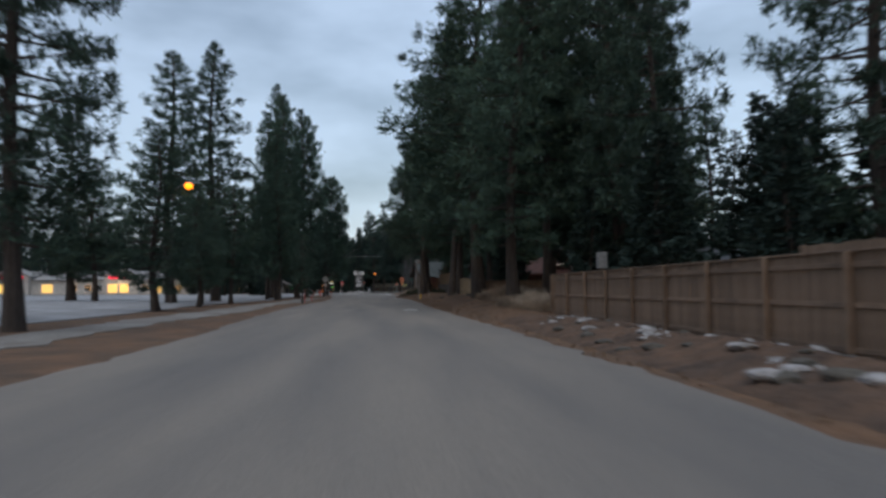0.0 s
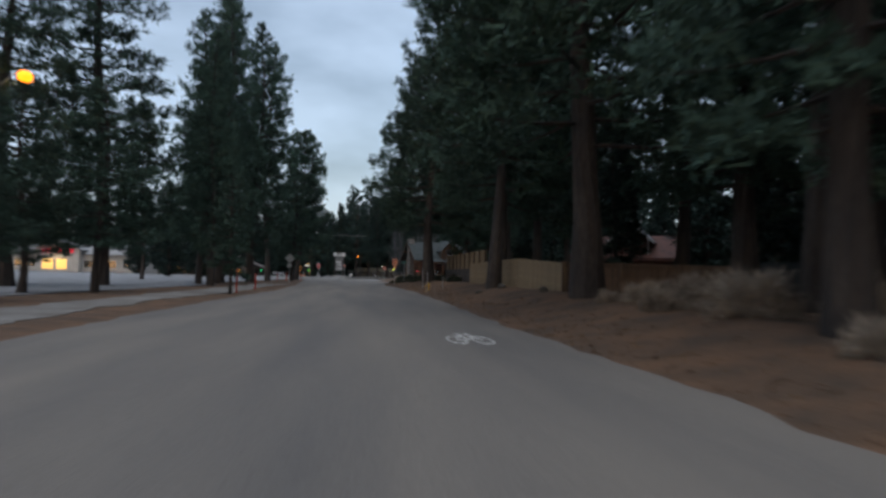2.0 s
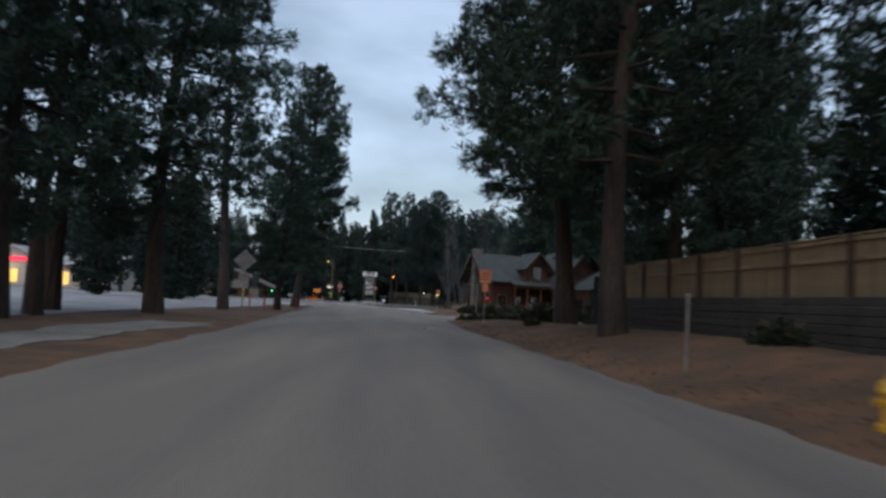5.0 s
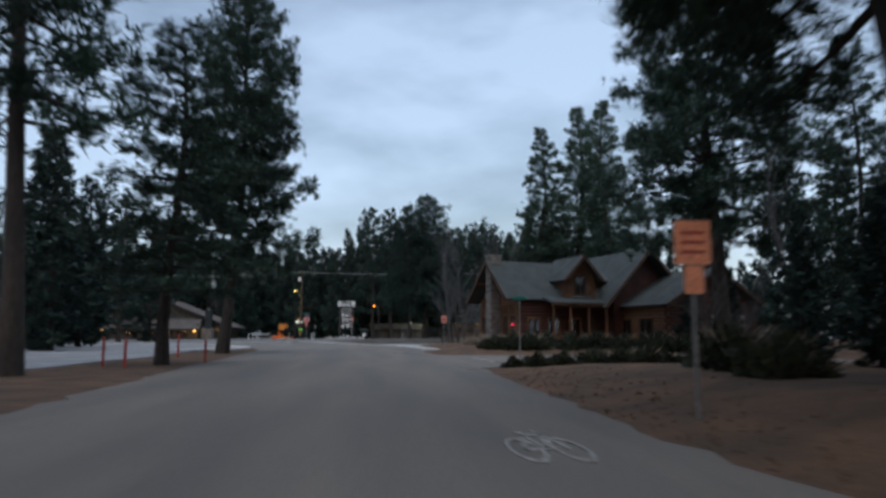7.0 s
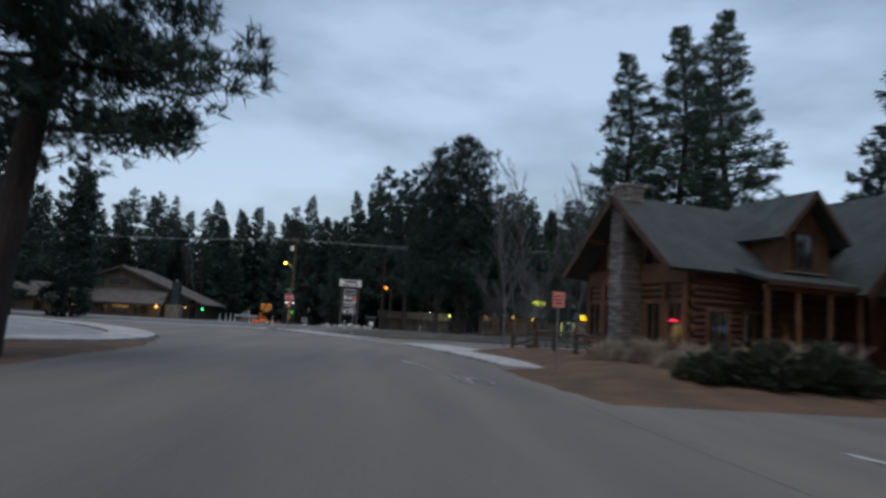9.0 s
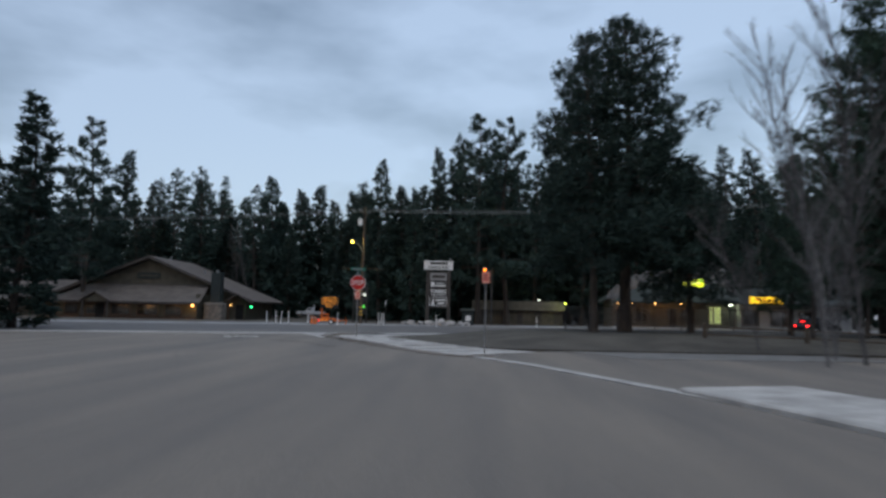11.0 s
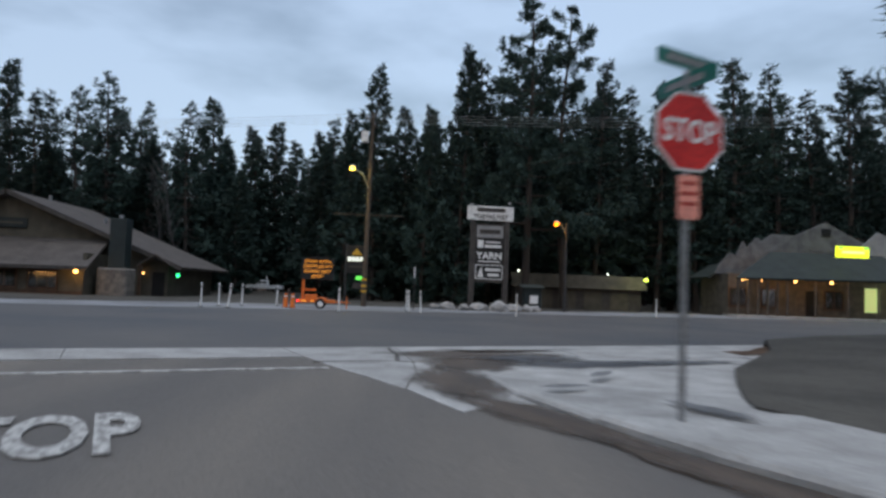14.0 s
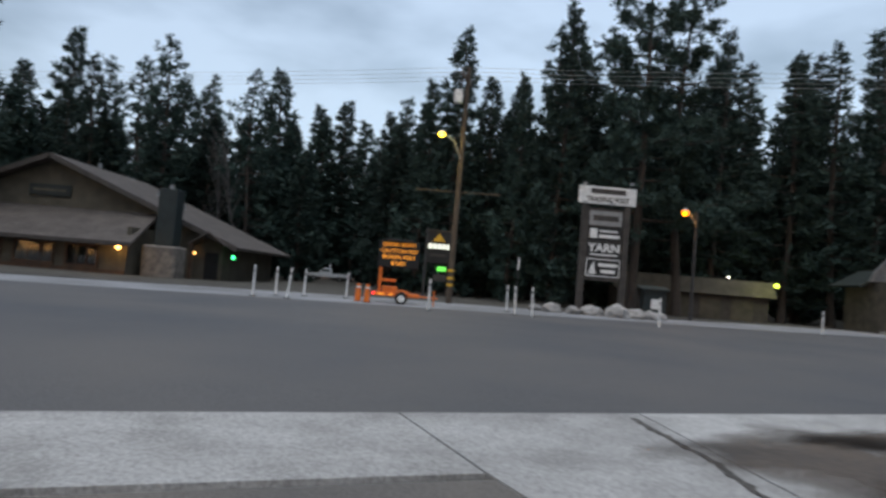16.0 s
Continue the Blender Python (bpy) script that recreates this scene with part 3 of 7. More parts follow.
sheet("driveway", [((3.5, 26.4), (3.8, 26.5)), ((3.5, 27.6), (5.2, 28.2)), ((3.5, 28.8), (9, 29.6)), ((3.5, 29.6), (24, 30.5)), ((3.4, 34), (24, 34.5)), ((3.3, 38.8), (24, 38.5)), ((3.3, 41.2), (24, 41.0))], ASPHALT, "grey asphalt driveway and parking stalls by the log house", "driveway", 0.010, 0.0, 10)
sheet("driveway", [((2.2, 66.6), (26, 65)), ((0.4, 69), (26, 69)), ((-1.6, 73.5), (26, 74)), ((-2.8, 76.6), (26, 79)), ((-1.6, 81.0), (26, 83))], ASPHALT, "grey asphalt driveway beside the pavement", "driveway", 0.014, 0.0, 10)
apron = thing("driveway_apron", (0, 0, 0), "pale concrete apron beside the driveway", "pavement", kind="structure")
for quad in ([(-1.4, 81.9), (1.4, 80.4), (2.4, 77.8), (4.9, 78.1), (4.9, 83.2), (1.8, 82.1)], [(4.92, 78.1), (12.0, 79.0), (12.0, 85.0), (6.0, 83.7), (4.92, 83.2)]):
    part("panel", prism(bmesh.new(), quad, -0.1, 0.034), CONCRETE_DAMP, apron)

edges = (((-7.62, 90.2), (-7.45, 90.7)), ((-7.45, 89.7), (-6.5, 92.8)), ((-7.3, 89.2), (-5.75, 94.3)), ((-6.9, 88.4), (-3.2, 97.6)), ((-6.4, 87.2), (-1.1, 101.7)), ((-5.9, 86.2), hwy(28, -0.05)), ((-4.9, 84.5), hwy(48, -0.05)), ((-3.2, 82.3), (32, 104)), ((-1.4, 81.2), (32, 84)))
rows = []
for (a, b), (c, d) in zip(edges, edges[1:]):
    for k in range(6):
        f = k / 6
        rows.append(((a[0] + (c[0] - a[0]) * f, a[1] + (c[1] - a[1]) * f), (b[0] + (d[0] - b[0]) * f, b[1] + (d[1] - b[1]) * f)))
rows.append(edges[-1])
sheet("dirt_patch", rows, DIRT_GREY, "dark grey bare dirt lot behind the corner pavement", "dirt", 0.10, 0.0, 26, lift=mound)
sheet("shoulder", [(hwy(u, HWY_WIDE), hwy(u, HWY_WIDE + 7 + 1.2 * math.sin(u * 0.2))) for u in np.arange(-200, 260, 4)], FROSTY, "pale gritty shoulder beyond the highway", "shoulder", 0.01, 0.0, 6)
sheet("forecourt", [(hwy(u, HWY_WIDE + 8), hwy(u, HWY_WIDE + 75)) for u in np.arange(-200, 260, 8)], DIRT_GREY, "dark grey gravel forecourt under the pines", "forecourt", -0.03, 0.0, 8)


# road markings
def marking(name, poly, label, z=0.05):
    bm = prism(bmesh.new(), poly, z - 0.02, z)
    return tagged(part(name, bm, ROAD_PAINT), label, "road marking", kind="structure")


def stripe(a, b, wide):
    a, b = Vector(a), Vector(b)
    s = (b - a).normalized().orthogonal() * wide / 2
    return [tuple(a + s), tuple(b + s), tuple(b - s), tuple(a - s)]


marking("stop_line", stripe(hwy(-24, -3.35), hwy(0.25, -3.3), 0.16), "worn white stop line", 0.022)
marking("stall_line", stripe((5.3, 36.8), (5.6, 32.4), 0.14), "white parking stall line", 0.03)
marking("stall_line", stripe((8.4, 35.4), (13.8, 36.3), 0.14), "white parking stall line", 0.03)
sw = lettering("stop_lettering", "STOP", 1.75, ROAD_PAINT, None, pose(-14.6, 88.1, 0.033, 0, 0, 23) @ Matrix.Diagonal((0.42, 1.2, 1, 1)), 0.006, bold=0.055)
tagged(sw, "worn white STOP lettering painted on the road", "road marking", kind="structure")


def bike_mark(at, rz, arrow, paint=ROAD_PAINT):
    e = thing("bike_lane_marking", at, "worn white bicycle symbol painted on the road", "road marking", kind="structure", rz=rz)
    e.matrix_basis = pose(*at, 0, 0, rz) @ Matrix.Diagonal((0.76, 2.5, 1, 1))
    bm = bmesh.new()
    for cx in (-0.34, 0.34):
        for k in range(14):
            a0, a1 = 2 * math.pi * k / 14, 2 * math.pi * (k + 1) / 14
            p = [(cx + r * math.cos(a), 0.62 * (r * math.sin(a)) / 0.5) for a, r in ((a0, 0.20), (a1, 0.20), (a1, 0.27), (a0, 0.27))]
            prism(bm, p, -0.02, 0.004)
    for a, b in (((-0.34, 0), (-0.12, 0.42)), ((-0.12, 0.42), (0.2, 0.42)), ((0.2, 0.42), (0.34, 0)), ((-0.12, 0.42), (0.0, 0.0)), ((-0.34, 0), (0, 0)), ((0.0, 0.0), (0.2, 0.42)), ((0.2, 0.42), (0.16, 0.6)), ((-0.2, 0.5), (-0.04, 0.5))):
        prism(bm, stripe(a, b, 0.075), -0.02, 0.005)
    part("bicycle", bm, paint, e)
    if arrow:
        bm = bmesh.new()
        prism(bm, stripe((0, 1.2), (0, 2.3), 0.12), -0.02, 0.004)
        prism(bm, [(-0.3, 2.2), (0.3, 2.2), (0, 2.9)], -0.02, 0.005)
        part("arrow", bm, paint, e)


bike_mark((3.8, -52.2, 0.03), 0, False)
bike_mark((2.3, 9.4, 0.03), 0, False, ROAD_PAINT_WORN)
bike_mark((1.7, 44.8, 0.03), 12, True, ROAD_PAINT_WORN)
for pts, wd in ((((-12.6, 85.6), (-11.5, 84.9), (-10.6, 84.3), (-9.8, 82.7), (-9.3, 82.0), (-8.7, 81.1)), 0.010), (((-13.2, 76.6), (-12.4, 74.8), (-11.7, 73.1), (-11.0, 71.6), (-10.2, 69.5)), 0.012)):
    bm = bmesh.new()
    q = interp(pts, 14)
    for a, b in zip(q, q[1:]):
        j = Vector((random.uniform(-0.05, 0.05), 0))
        prism(bm, stripe(Vector(a) + j, Vector(b) + j, wd), -0.02, 0.024)
    tagged(part("crack_sealant", bm, TAR), "dark tar sealing a crack in the road", "tar", kind="structure")


# ---- trees ----
def tufts(centres, outs, size, blades, wide, rng, scale=None):
    """Fans of needle blades round twig ends; arrays of vertices and triangles."""
    n = len(centres)
    c = np.repeat(centres, blades, 0)
    o = np.repeat(outs, blades, 0)
    d = rng.normal(size=(n * blades, 3)) * 0.75 + o
    d /= np.linalg.norm(d, axis=1, keepdims=True)
    s = np.cross(d, rng.normal(size=d.shape))
    s /= np.linalg.norm(s, axis=1, keepdims=True)
    ln = size * rng.uniform(0.6, 1.25, (len(d), 1))
    wd = wide * rng.uniform(0.7, 1.3, (len(d), 1))
    if scale is not None:
        k = np.repeat(scale, blades)[:, None]
        ln, wd = ln * k, wd * k
    base = c + rng.normal(size=c.shape) * size * 0.18
    v = np.stack([base + s * wd, base + d * ln, base - s * wd], 1).reshape(-1, 3)
    k = np.arange(len(d)) * 3
    f = np.stack([k, k + 1, k + 2], 1)
    return v, f


def conifer(name, tall, radius, bare, limbs, per_limb, size, blades, wide, seed, material, label, column=0.0, trunk_r=0.36, gaps=0.25, droop=0.25, lean=0.0):
    """A tapered trunk with drooping limbs and a crown of needle tufts."""
    rng = np.random.default_rng(seed)
    tree = thing(name, (0, 0, 0), label, "tree", "pines along the road")
    bm = bmesh.new()
    zs = np.linspace(0, tall, 12)
    bend = [(0.012 * tall * math.sin(z * 0.22 + seed) + lean * z, 0.012 * tall * math.cos(z * 0.17 + seed * 2) - 0.012 * tall * math.cos(seed * 2), z) for z in zs]
    bend[0] = (bend[0][0], bend[0][1], -0.3)
    tube(bm, bend, [trunk_r * (1.35 if z == 0 else 1.0) * (1 - 0.93 * z / tall) + 0.02 for z in zs], 9)
    cs, os_, ks = [], [], []
    for k in range(limbs):
        f = (k + rng.uniform(0, 1)) / limbs
        z = tall * (bare + (1 - bare) * f ** 0.9)
        reach = radius * ((1 - f) ** (0.75 - 0.5 * column) * (0.55 + 0.45 * min(1, f * 5 + column))) * rng.uniform(0.5, 1.12) + 0.25
        if rng.uniform() < gaps * 0.4:
            reach *= 0.5
        a = k * 2.399 + rng.uniform(-0.5, 0.5)
        x0 = float(np.interp(z, zs, [b[0] for b in bend]))
        y0 = float(np.interp(z, zs, [b[1] for b in bend]))
        rise = (0.35 * f - droop * (1 - f))
        out = np.array([math.cos(a), math.sin(a), 0])
        pts = []
        for t in (0, 0.35, 0.7, 1.0):
            pts.append(np.array([x0, y0, z]) + out * reach * t + np.array([0, 0, reach * (rise * t + 0.16 * t * t)]))
        tube(bm, pts, [0.05 + 0.012 * reach, 0.035 + 0.006 * reach, 0.028, 0.014], 4, cap=False)
        m = max(3, int(per_limb * (0.35 + 0.65 * reach / radius)))
        t = rng.uniform(0.28, 1.05, m) ** 0.8
        p = np.stack([np.array([np.interp(q, (0, 0.35, 0.7, 1.0), [pt[j] for pt in pts]) for q in t]) for j in range(3)], 1)
        side = np.array([-out[1], out[0], 0])
        spread = reach * 0.36 * (1.12 - t)[:, None] + 0.12
        p = p + side * rng.normal(size=(m, 1)) * spread + np.array([0, 0, 1]) * rng.normal(size=(m, 1)) * (0.065 * reach + 0.07)
        cs.append(p)
        ks.append(np.full(m, 1.0 - 0.5 * f * f))
        os_.append(np.tile(out * 0.7 + np.array([0, 0, 0.35]), (m, 1)) + side * rng.normal(size=(m, 1)) * 0.4)
    part("trunk", bm, BARK, tree)
    v, f = tufts(np.concatenate(cs), np.concatenate(os_), size, blades, wide, rng, np.concatenate(ks))
    me = bpy.data.meshes.new("crown")
    me.vertices.add(len(v))
    me.vertices.foreach_set("co", v.ravel())
    me.loops.add(f.size)
    me.loops.foreach_set("vertex_index", f.ravel())
    me.polygons.add(len(f))
    me.polygons.foreach_set("loop_start", np.arange(len(f)) * 3)
    me.update(calc_edges=True)
    me.materials.append(material)
    crown = new("crown", me)
    crown.parent = tree
    return tree


PINE_LABEL = "tall dark green pine with a bare lower trunk"
near_pines = [
    conifer("pine_tree", 28, 5.0, 0.18, 104, 54, 0.46, 9, 0.044, 1, NEEDLES, PINE_LABEL, 0.40, 0.33),
    conifer("pine_tree", 26, 4.4, 0.26, 84, 52, 0.46, 9, 0.044, 2, NEEDLES, PINE_LABEL, 0.25, 0.26, 0.5),
    conifer("pine_tree", 30, 5.2, 0.12, 108, 54, 0.46, 9, 0.044, 3, NEEDLES, PINE_LABEL, 0.15, 0.38),
    conifer("pine_tree", 24, 4.4, 0.20, 80, 52, 0.46, 9, 0.044, 4, NEEDLES, PINE_LABEL, 0.30, 0.25, 0.6),
]
open_pine = conifer("pine_tree", 22, 4.5, 0.24, 104, 120, 0.34, 13, 0.024, 5, NEEDLES, "open-crowned dark pine with long level limbs", 0.50, 0.30, 0.5, 0.18, 0.05)
broad_pine = conifer("pine_tree", 22, 5.2, 0.22, 124, 120, 0.36, 13, 0.026, 6, NEEDLES, "broad full-crowned dark pine at the car park corner", 0.62, 0.32, 0.4, 0.12, 0.05)
# woods-edge pines use the darker needles, their shade put into the colour
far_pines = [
    conifer("pine_tree", 24, 3.6, 0.14, 62, 15, 0.72, 6, 0.13, 11, NEEDLES_FIR_SHADED, "distant dark pine of the woods edge", 0.35, 0.26, 0.8),
    conifer("pine_tree", 24, 3.4, 0.08, 64, 15, 0.72, 6, 0.13, 12, NEEDLES_FIR_SHADED, "distant dark pine of the woods edge", 0.12, 0.26, 0.8),
    conifer("pine_tree", 24, 4.2, 0.24, 54, 16, 0.72, 6, 0.13, 13, NEEDLES_FIR_SHADED, "distant dark pine of the woods edge", 0.50, 0.26, 1.0),
    conifer("fir_tree", 24, 4.0, 0.02, 90, 17, 0.80, 6, 0.16, 14, NEEDLES_FIR_SHADED, "dark dense spire-shaped fir", -0.1, 0.26, 0.1, 0.35),
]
young_pine = conifer("young_pine", 7.5, 1.3, 0.14, 34, 14, 0.40, 7, 0.045, 21, NEEDLES, "young thin pine tied to a stake by the kerb", 0.3, 0.09)
# corner pine takes the darker needles; its backlit shade is in the colour
corner_pine = conifer("pine_tree", 20.7, 6.2, 0.26, 106, 60, 0.50, 9, 0.045, 23, NEEDLES_FIR_SHADED, "broad dark pine with drooping limbs at the corner", 0.35, 0.36, 0.3, 0.42)
spire_pine = conifer("pine_tree", 30, 5.0, 0.06, 140, 54, 0.46, 9, 0.044, 25, NEEDLES, "tall dense pine with a pointed crown behind the log house", -0.08, 0.36, 0.2)
# tiered pine likewise has its backlit shade in the needle colour
tiered_pine = conifer("pine_tree", 27, 6.6, 0.20, 40, 84, 0.55, 8, 0.080, 24, NEEDLES_FIR_SHADED, "tall open pine with separate tiers of limbs", 0.42, 0.34, 0.9, 0.08)
HEIGHTS = (28, 26, 30, 24, 22, 22, 24, 24, 24, 24, 7.5, 20.7, 27, 30)
stock = near_pines + [open_pine, broad_pine] + far_pines + [young_pine, corner_pine, tiered_pine, spire_pine]
used = set()


def plant(ob, x, y, tall, wide=1.0, rz=None, base=None):
    """The stock tree itself at its first place, a copy after that."""
    own = {o: h for o, h in zip(stock, HEIGHTS)}[ob]
    k = tall / own
    rz = random.uniform(0, 360) if rz is None else rz
    z = (gz(x, y) if base is None else base) - 0.05
    m = pose(x, y, z, 0, 0, rz) @ Matrix.Diagonal((k * wide, k * wide, k, 1))
    if ob not in used:
        used.add(ob)
        ob.matrix_basis = m
        return ob
    return copy_thing_plain(ob, m)


def copy_thing_plain(ob, m):
    keep = ob.matrix_basis.copy()
    ob.matrix_basis = Matrix.Identity(4)
    c = copy_thing(ob, m)
    ob.matrix_basis = keep
    return c


# right of the road, from the first fence to the log house
for n, x, y, h, wd in (
    (2, 19.5, -71.5, 24, 1.0), (3, 14.6, -63, 22, 0.9), (2, 15.2, -57, 28, 1.0), (2, 9.5, -55.3, 25, 1.05), (2, 17.2, -46.2, 28, 1.1), (2, 20.5, -47.5, 26, 1.1), (1, 13.0, -50, 27, 1.0), (0, 9.1, -42.8, 28, 1.45),
    (2, 14.5, -44, 29, 1.05), (0, 17, -34, 28, 1.0), (1, 8.75, -28.7, 27, 1.1), (0, 9.5, -25.4, 28, 1.05), (2, 15.5, -25, 29, 1.0), (0, 14.0, -17, 28, 1.0), (0, 7.9, -1.0, 30, 1.05),
    (3, 14.5, -6, 25, 1.0), (2, 12.8, 6.2, 26, 1.0), (2, 15.5, 8.0, 26, 1.0), (3, 18, -12, 20, 1.2), (1, 20, 14.5, 25, 1.0), (2, 26, 20, 26, 1.0), (0, 30, 30, 24, 1.0)):
    plant(near_pines[n], x, y, h, wd)
# left of the road
for n, x, y, h, wd in (
    (2, -9.6, -70.4, 24, 0.9), (2, -15.5, -63, 16, 1.2), (2, -11.8, -50.3, 11.0, 1.75), (2, -18.9, -24.2, 25.2, 1.4), (0, -11.8, -41, 9.0, 1.5), (3, -11.8, -29.4, 11, 1.6), (0, -13.6, -33.5, 9.5, 1.6), (2, -16.3, -17, 29, 1.25), (2, -36, -7, 23, 1.7), (0, -32.5, -9.5, 17, 1.6),
    (0, -12.6, -4.8, 24, 0.85), (1, -11.4, -7.5, 22, 0.85), (0, -10.4, -10.9, 16, 1.15), (2, -12.2, 0.5, 28, 0.85), (0, -12.4, 3.6, 29, 0.82), (2, -14.2, 7.8, 32, 0.9), (2, -11.0, 11.0, 29, 1.08), (3, -23, 12, 20, 0.9)):
    plant(near_pines[n], x, y, h, wd)
plant(near_pines[1], -11.2, 23.4, 31, 1.0)
plant(near_pines[3], -8.4, 30.6, 14.8, 1.6)
plant(broad_pine, -9.4, 45.0, 24, 1.0, 0)
plant(young_pine, -5.7, -27.4, 6.5, 1.0)
# dark firs behind the fences and by the drive
for x, y, h, wd in ((13.8, -34.0, 9, 1.4), (20.8, -36.6, 14, 1.3), (25.8, -38.5, 14, 1.3), (13.5, -66, 8, 1.7), (16, -61, 9, 1.7), (18.5, -69, 8.5, 1.7), (20, -75, 9, 1.7), (15, -73, 7, 1.7), (23, -80, 9, 1.7), (12.8, -59, 7, 1.6), (33, -5, 12, 1.5), (28, 2, 14, 1.4), (26, -20, 12, 1.5), (31, -14, 14, 1.4), (22, 6, 12, 1.4), (18.8, 2.5, 10, 1.5),
                    (16.5, 26, 6, 1.6), (15.0, 20, 5, 1.7), (19.5, 25.5, 7, 1.6), (20.2, 43.3, 4.5, 1.5), (22.6, 42.8, 5.5, 1.5), (-22, 50, 15.5, 1.4), (-27, 57, 17.5, 1.4), (-31, 51, 16, 1.4), (-25.5, 63, 15, 1.4)):
    plant(far_pines[3], x, y, h, wd)
# pines by the drive and behind the log house
plant(open_pine, 21.5, 41.8, 28, 1.3, 200)
plant(open_pine, 9.0, 10.9, 26, 1.3, 90)
plant(near_pines[3], 33, 44, 22, 1.1)
for n, x, y, h, wd in ((2, 26.0, 100.5, 21, 1.3), (2, 33.0, 97, 19, 1.3), (1, 37, 92, 13, 0.9), (3, 20, 94, 13, 0.9)):
    plant(near_pines[n], x, y, h, wd)
for x, y, h in ((28.4, 95.4, 34.2), (31.0, 89.8, 33.0), (23.4, 97.0, 31.5)):
    plant(spire_pine, x, y, h, 1.4)
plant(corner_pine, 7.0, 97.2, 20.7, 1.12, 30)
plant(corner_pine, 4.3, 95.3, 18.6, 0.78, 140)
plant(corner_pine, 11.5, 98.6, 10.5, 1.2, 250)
plant(near_pines[0], 17.5, 97.5, 11, 1.3)
plant(near_pines[1], 15.5, 91, 10, 1.1)
# woods beyond the highway
for n, x, y, h, wd in ((3, -14.6, 144.8, 22, 1.0), (3, -17.2, 147, 18, 1.0), (3, -9.8, 142, 17.6, 0.8), (3, -6.9, 139.8, 22.4, 0.9), (3, -11.6, 148, 19, 1.0), (0, 3.6, 146.0, 20, 1.2), (0, 6.5, 145, 22, 1.1),
                       (3, 9.0, 150, 19, 1.1), (3, -3.5, 146, 20, 1.1), (3, 0.5, 150, 19, 1.2), (3, -8.5, 152, 20, 1.1)):
    plant(far_pines[n], x, y, h, wd, base=-0.1)
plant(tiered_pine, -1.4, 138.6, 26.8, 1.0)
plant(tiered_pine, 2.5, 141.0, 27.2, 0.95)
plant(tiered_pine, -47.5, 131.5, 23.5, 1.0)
for x, y, h, wd in ((-31, 86, 19, 1.2), (-37, 95, 22.5, 1.2), (-42, 84, 18, 1.3), (-45, 101, 21, 1.2), (-49, 92, 20, 1.3), (-29.5, 93, 14, 1.4), (-41, 92, 12, 1.7), (-52, 104, 19, 1.3), (-47, 86, 10, 1.8), (-36, 88, 9, 1.8)):
    plant(far_pines[3 if h < 15 else 1], x, y, h, wd)
rng = random.Random(7)


def clearing(x, y):
    """True on the open ground in front of the far parked pickup."""
    return 149 < y < 185 and abs(x + 30.2 + (y - 176) * 0.196) < 2.8


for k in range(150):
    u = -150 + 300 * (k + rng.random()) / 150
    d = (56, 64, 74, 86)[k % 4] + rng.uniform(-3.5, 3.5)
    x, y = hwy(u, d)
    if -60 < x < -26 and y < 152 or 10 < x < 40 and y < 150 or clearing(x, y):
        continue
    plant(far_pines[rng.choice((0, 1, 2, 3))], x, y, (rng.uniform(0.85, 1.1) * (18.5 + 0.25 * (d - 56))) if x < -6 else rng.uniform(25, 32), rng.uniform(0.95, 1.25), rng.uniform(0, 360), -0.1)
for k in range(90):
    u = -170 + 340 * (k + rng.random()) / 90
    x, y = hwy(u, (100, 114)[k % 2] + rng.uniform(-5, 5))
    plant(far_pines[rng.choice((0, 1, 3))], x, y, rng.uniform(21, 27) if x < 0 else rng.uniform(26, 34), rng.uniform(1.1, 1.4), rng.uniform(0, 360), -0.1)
for x, h in ((13.5, 22.5), (17.2, 24), (20.7, 25.6), (25.3, 25), (29, 22.5), (33.5, 25.5), (38, 24)):
    plant(far_pines[rng.choice((0, 1))], x, 147.0, h, 1.15, rng.uniform(0, 360), -0.1)
for k in range(20):
    plant(far_pines[rng.choice((0, 1, 3))], 8.5 + 2.7 * k + rng.uniform(-1, 1), 150 + 0.3 * k + rng.uniform(0, 9), rng.uniform(23, 28), rng.uniform(0.9, 1.15), rng.uniform(0, 360), -0.1)
for x, y, h in ((-39, 184, 22), (-36, 187, 25), (-33.4, 184.5, 23), (-30.8, 186, 26), (-28.4, 184, 22.5), (-25.8, 188, 25), (-23.2, 185, 23)):
    plant(far_pines[3], x, y, h, 1.25, rng.uniform(0, 360), -0.1)
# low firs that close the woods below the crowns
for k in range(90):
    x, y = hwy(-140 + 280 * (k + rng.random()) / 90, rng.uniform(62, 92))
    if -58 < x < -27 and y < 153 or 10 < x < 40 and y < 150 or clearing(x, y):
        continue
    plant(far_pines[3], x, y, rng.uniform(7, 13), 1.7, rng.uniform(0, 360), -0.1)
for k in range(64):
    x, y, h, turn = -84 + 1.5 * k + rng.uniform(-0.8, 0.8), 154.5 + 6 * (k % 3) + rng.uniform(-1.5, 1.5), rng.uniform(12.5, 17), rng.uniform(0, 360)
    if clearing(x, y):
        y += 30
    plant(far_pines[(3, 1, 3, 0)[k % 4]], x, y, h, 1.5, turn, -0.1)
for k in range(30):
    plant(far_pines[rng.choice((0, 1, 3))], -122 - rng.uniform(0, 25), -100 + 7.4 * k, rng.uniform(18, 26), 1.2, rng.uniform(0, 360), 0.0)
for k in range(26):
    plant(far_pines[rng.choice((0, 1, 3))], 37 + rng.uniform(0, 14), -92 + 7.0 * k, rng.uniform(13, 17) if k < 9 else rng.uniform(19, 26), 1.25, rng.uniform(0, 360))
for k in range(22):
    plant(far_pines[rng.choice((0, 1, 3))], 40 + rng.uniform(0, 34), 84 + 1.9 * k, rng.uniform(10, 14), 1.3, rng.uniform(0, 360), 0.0)
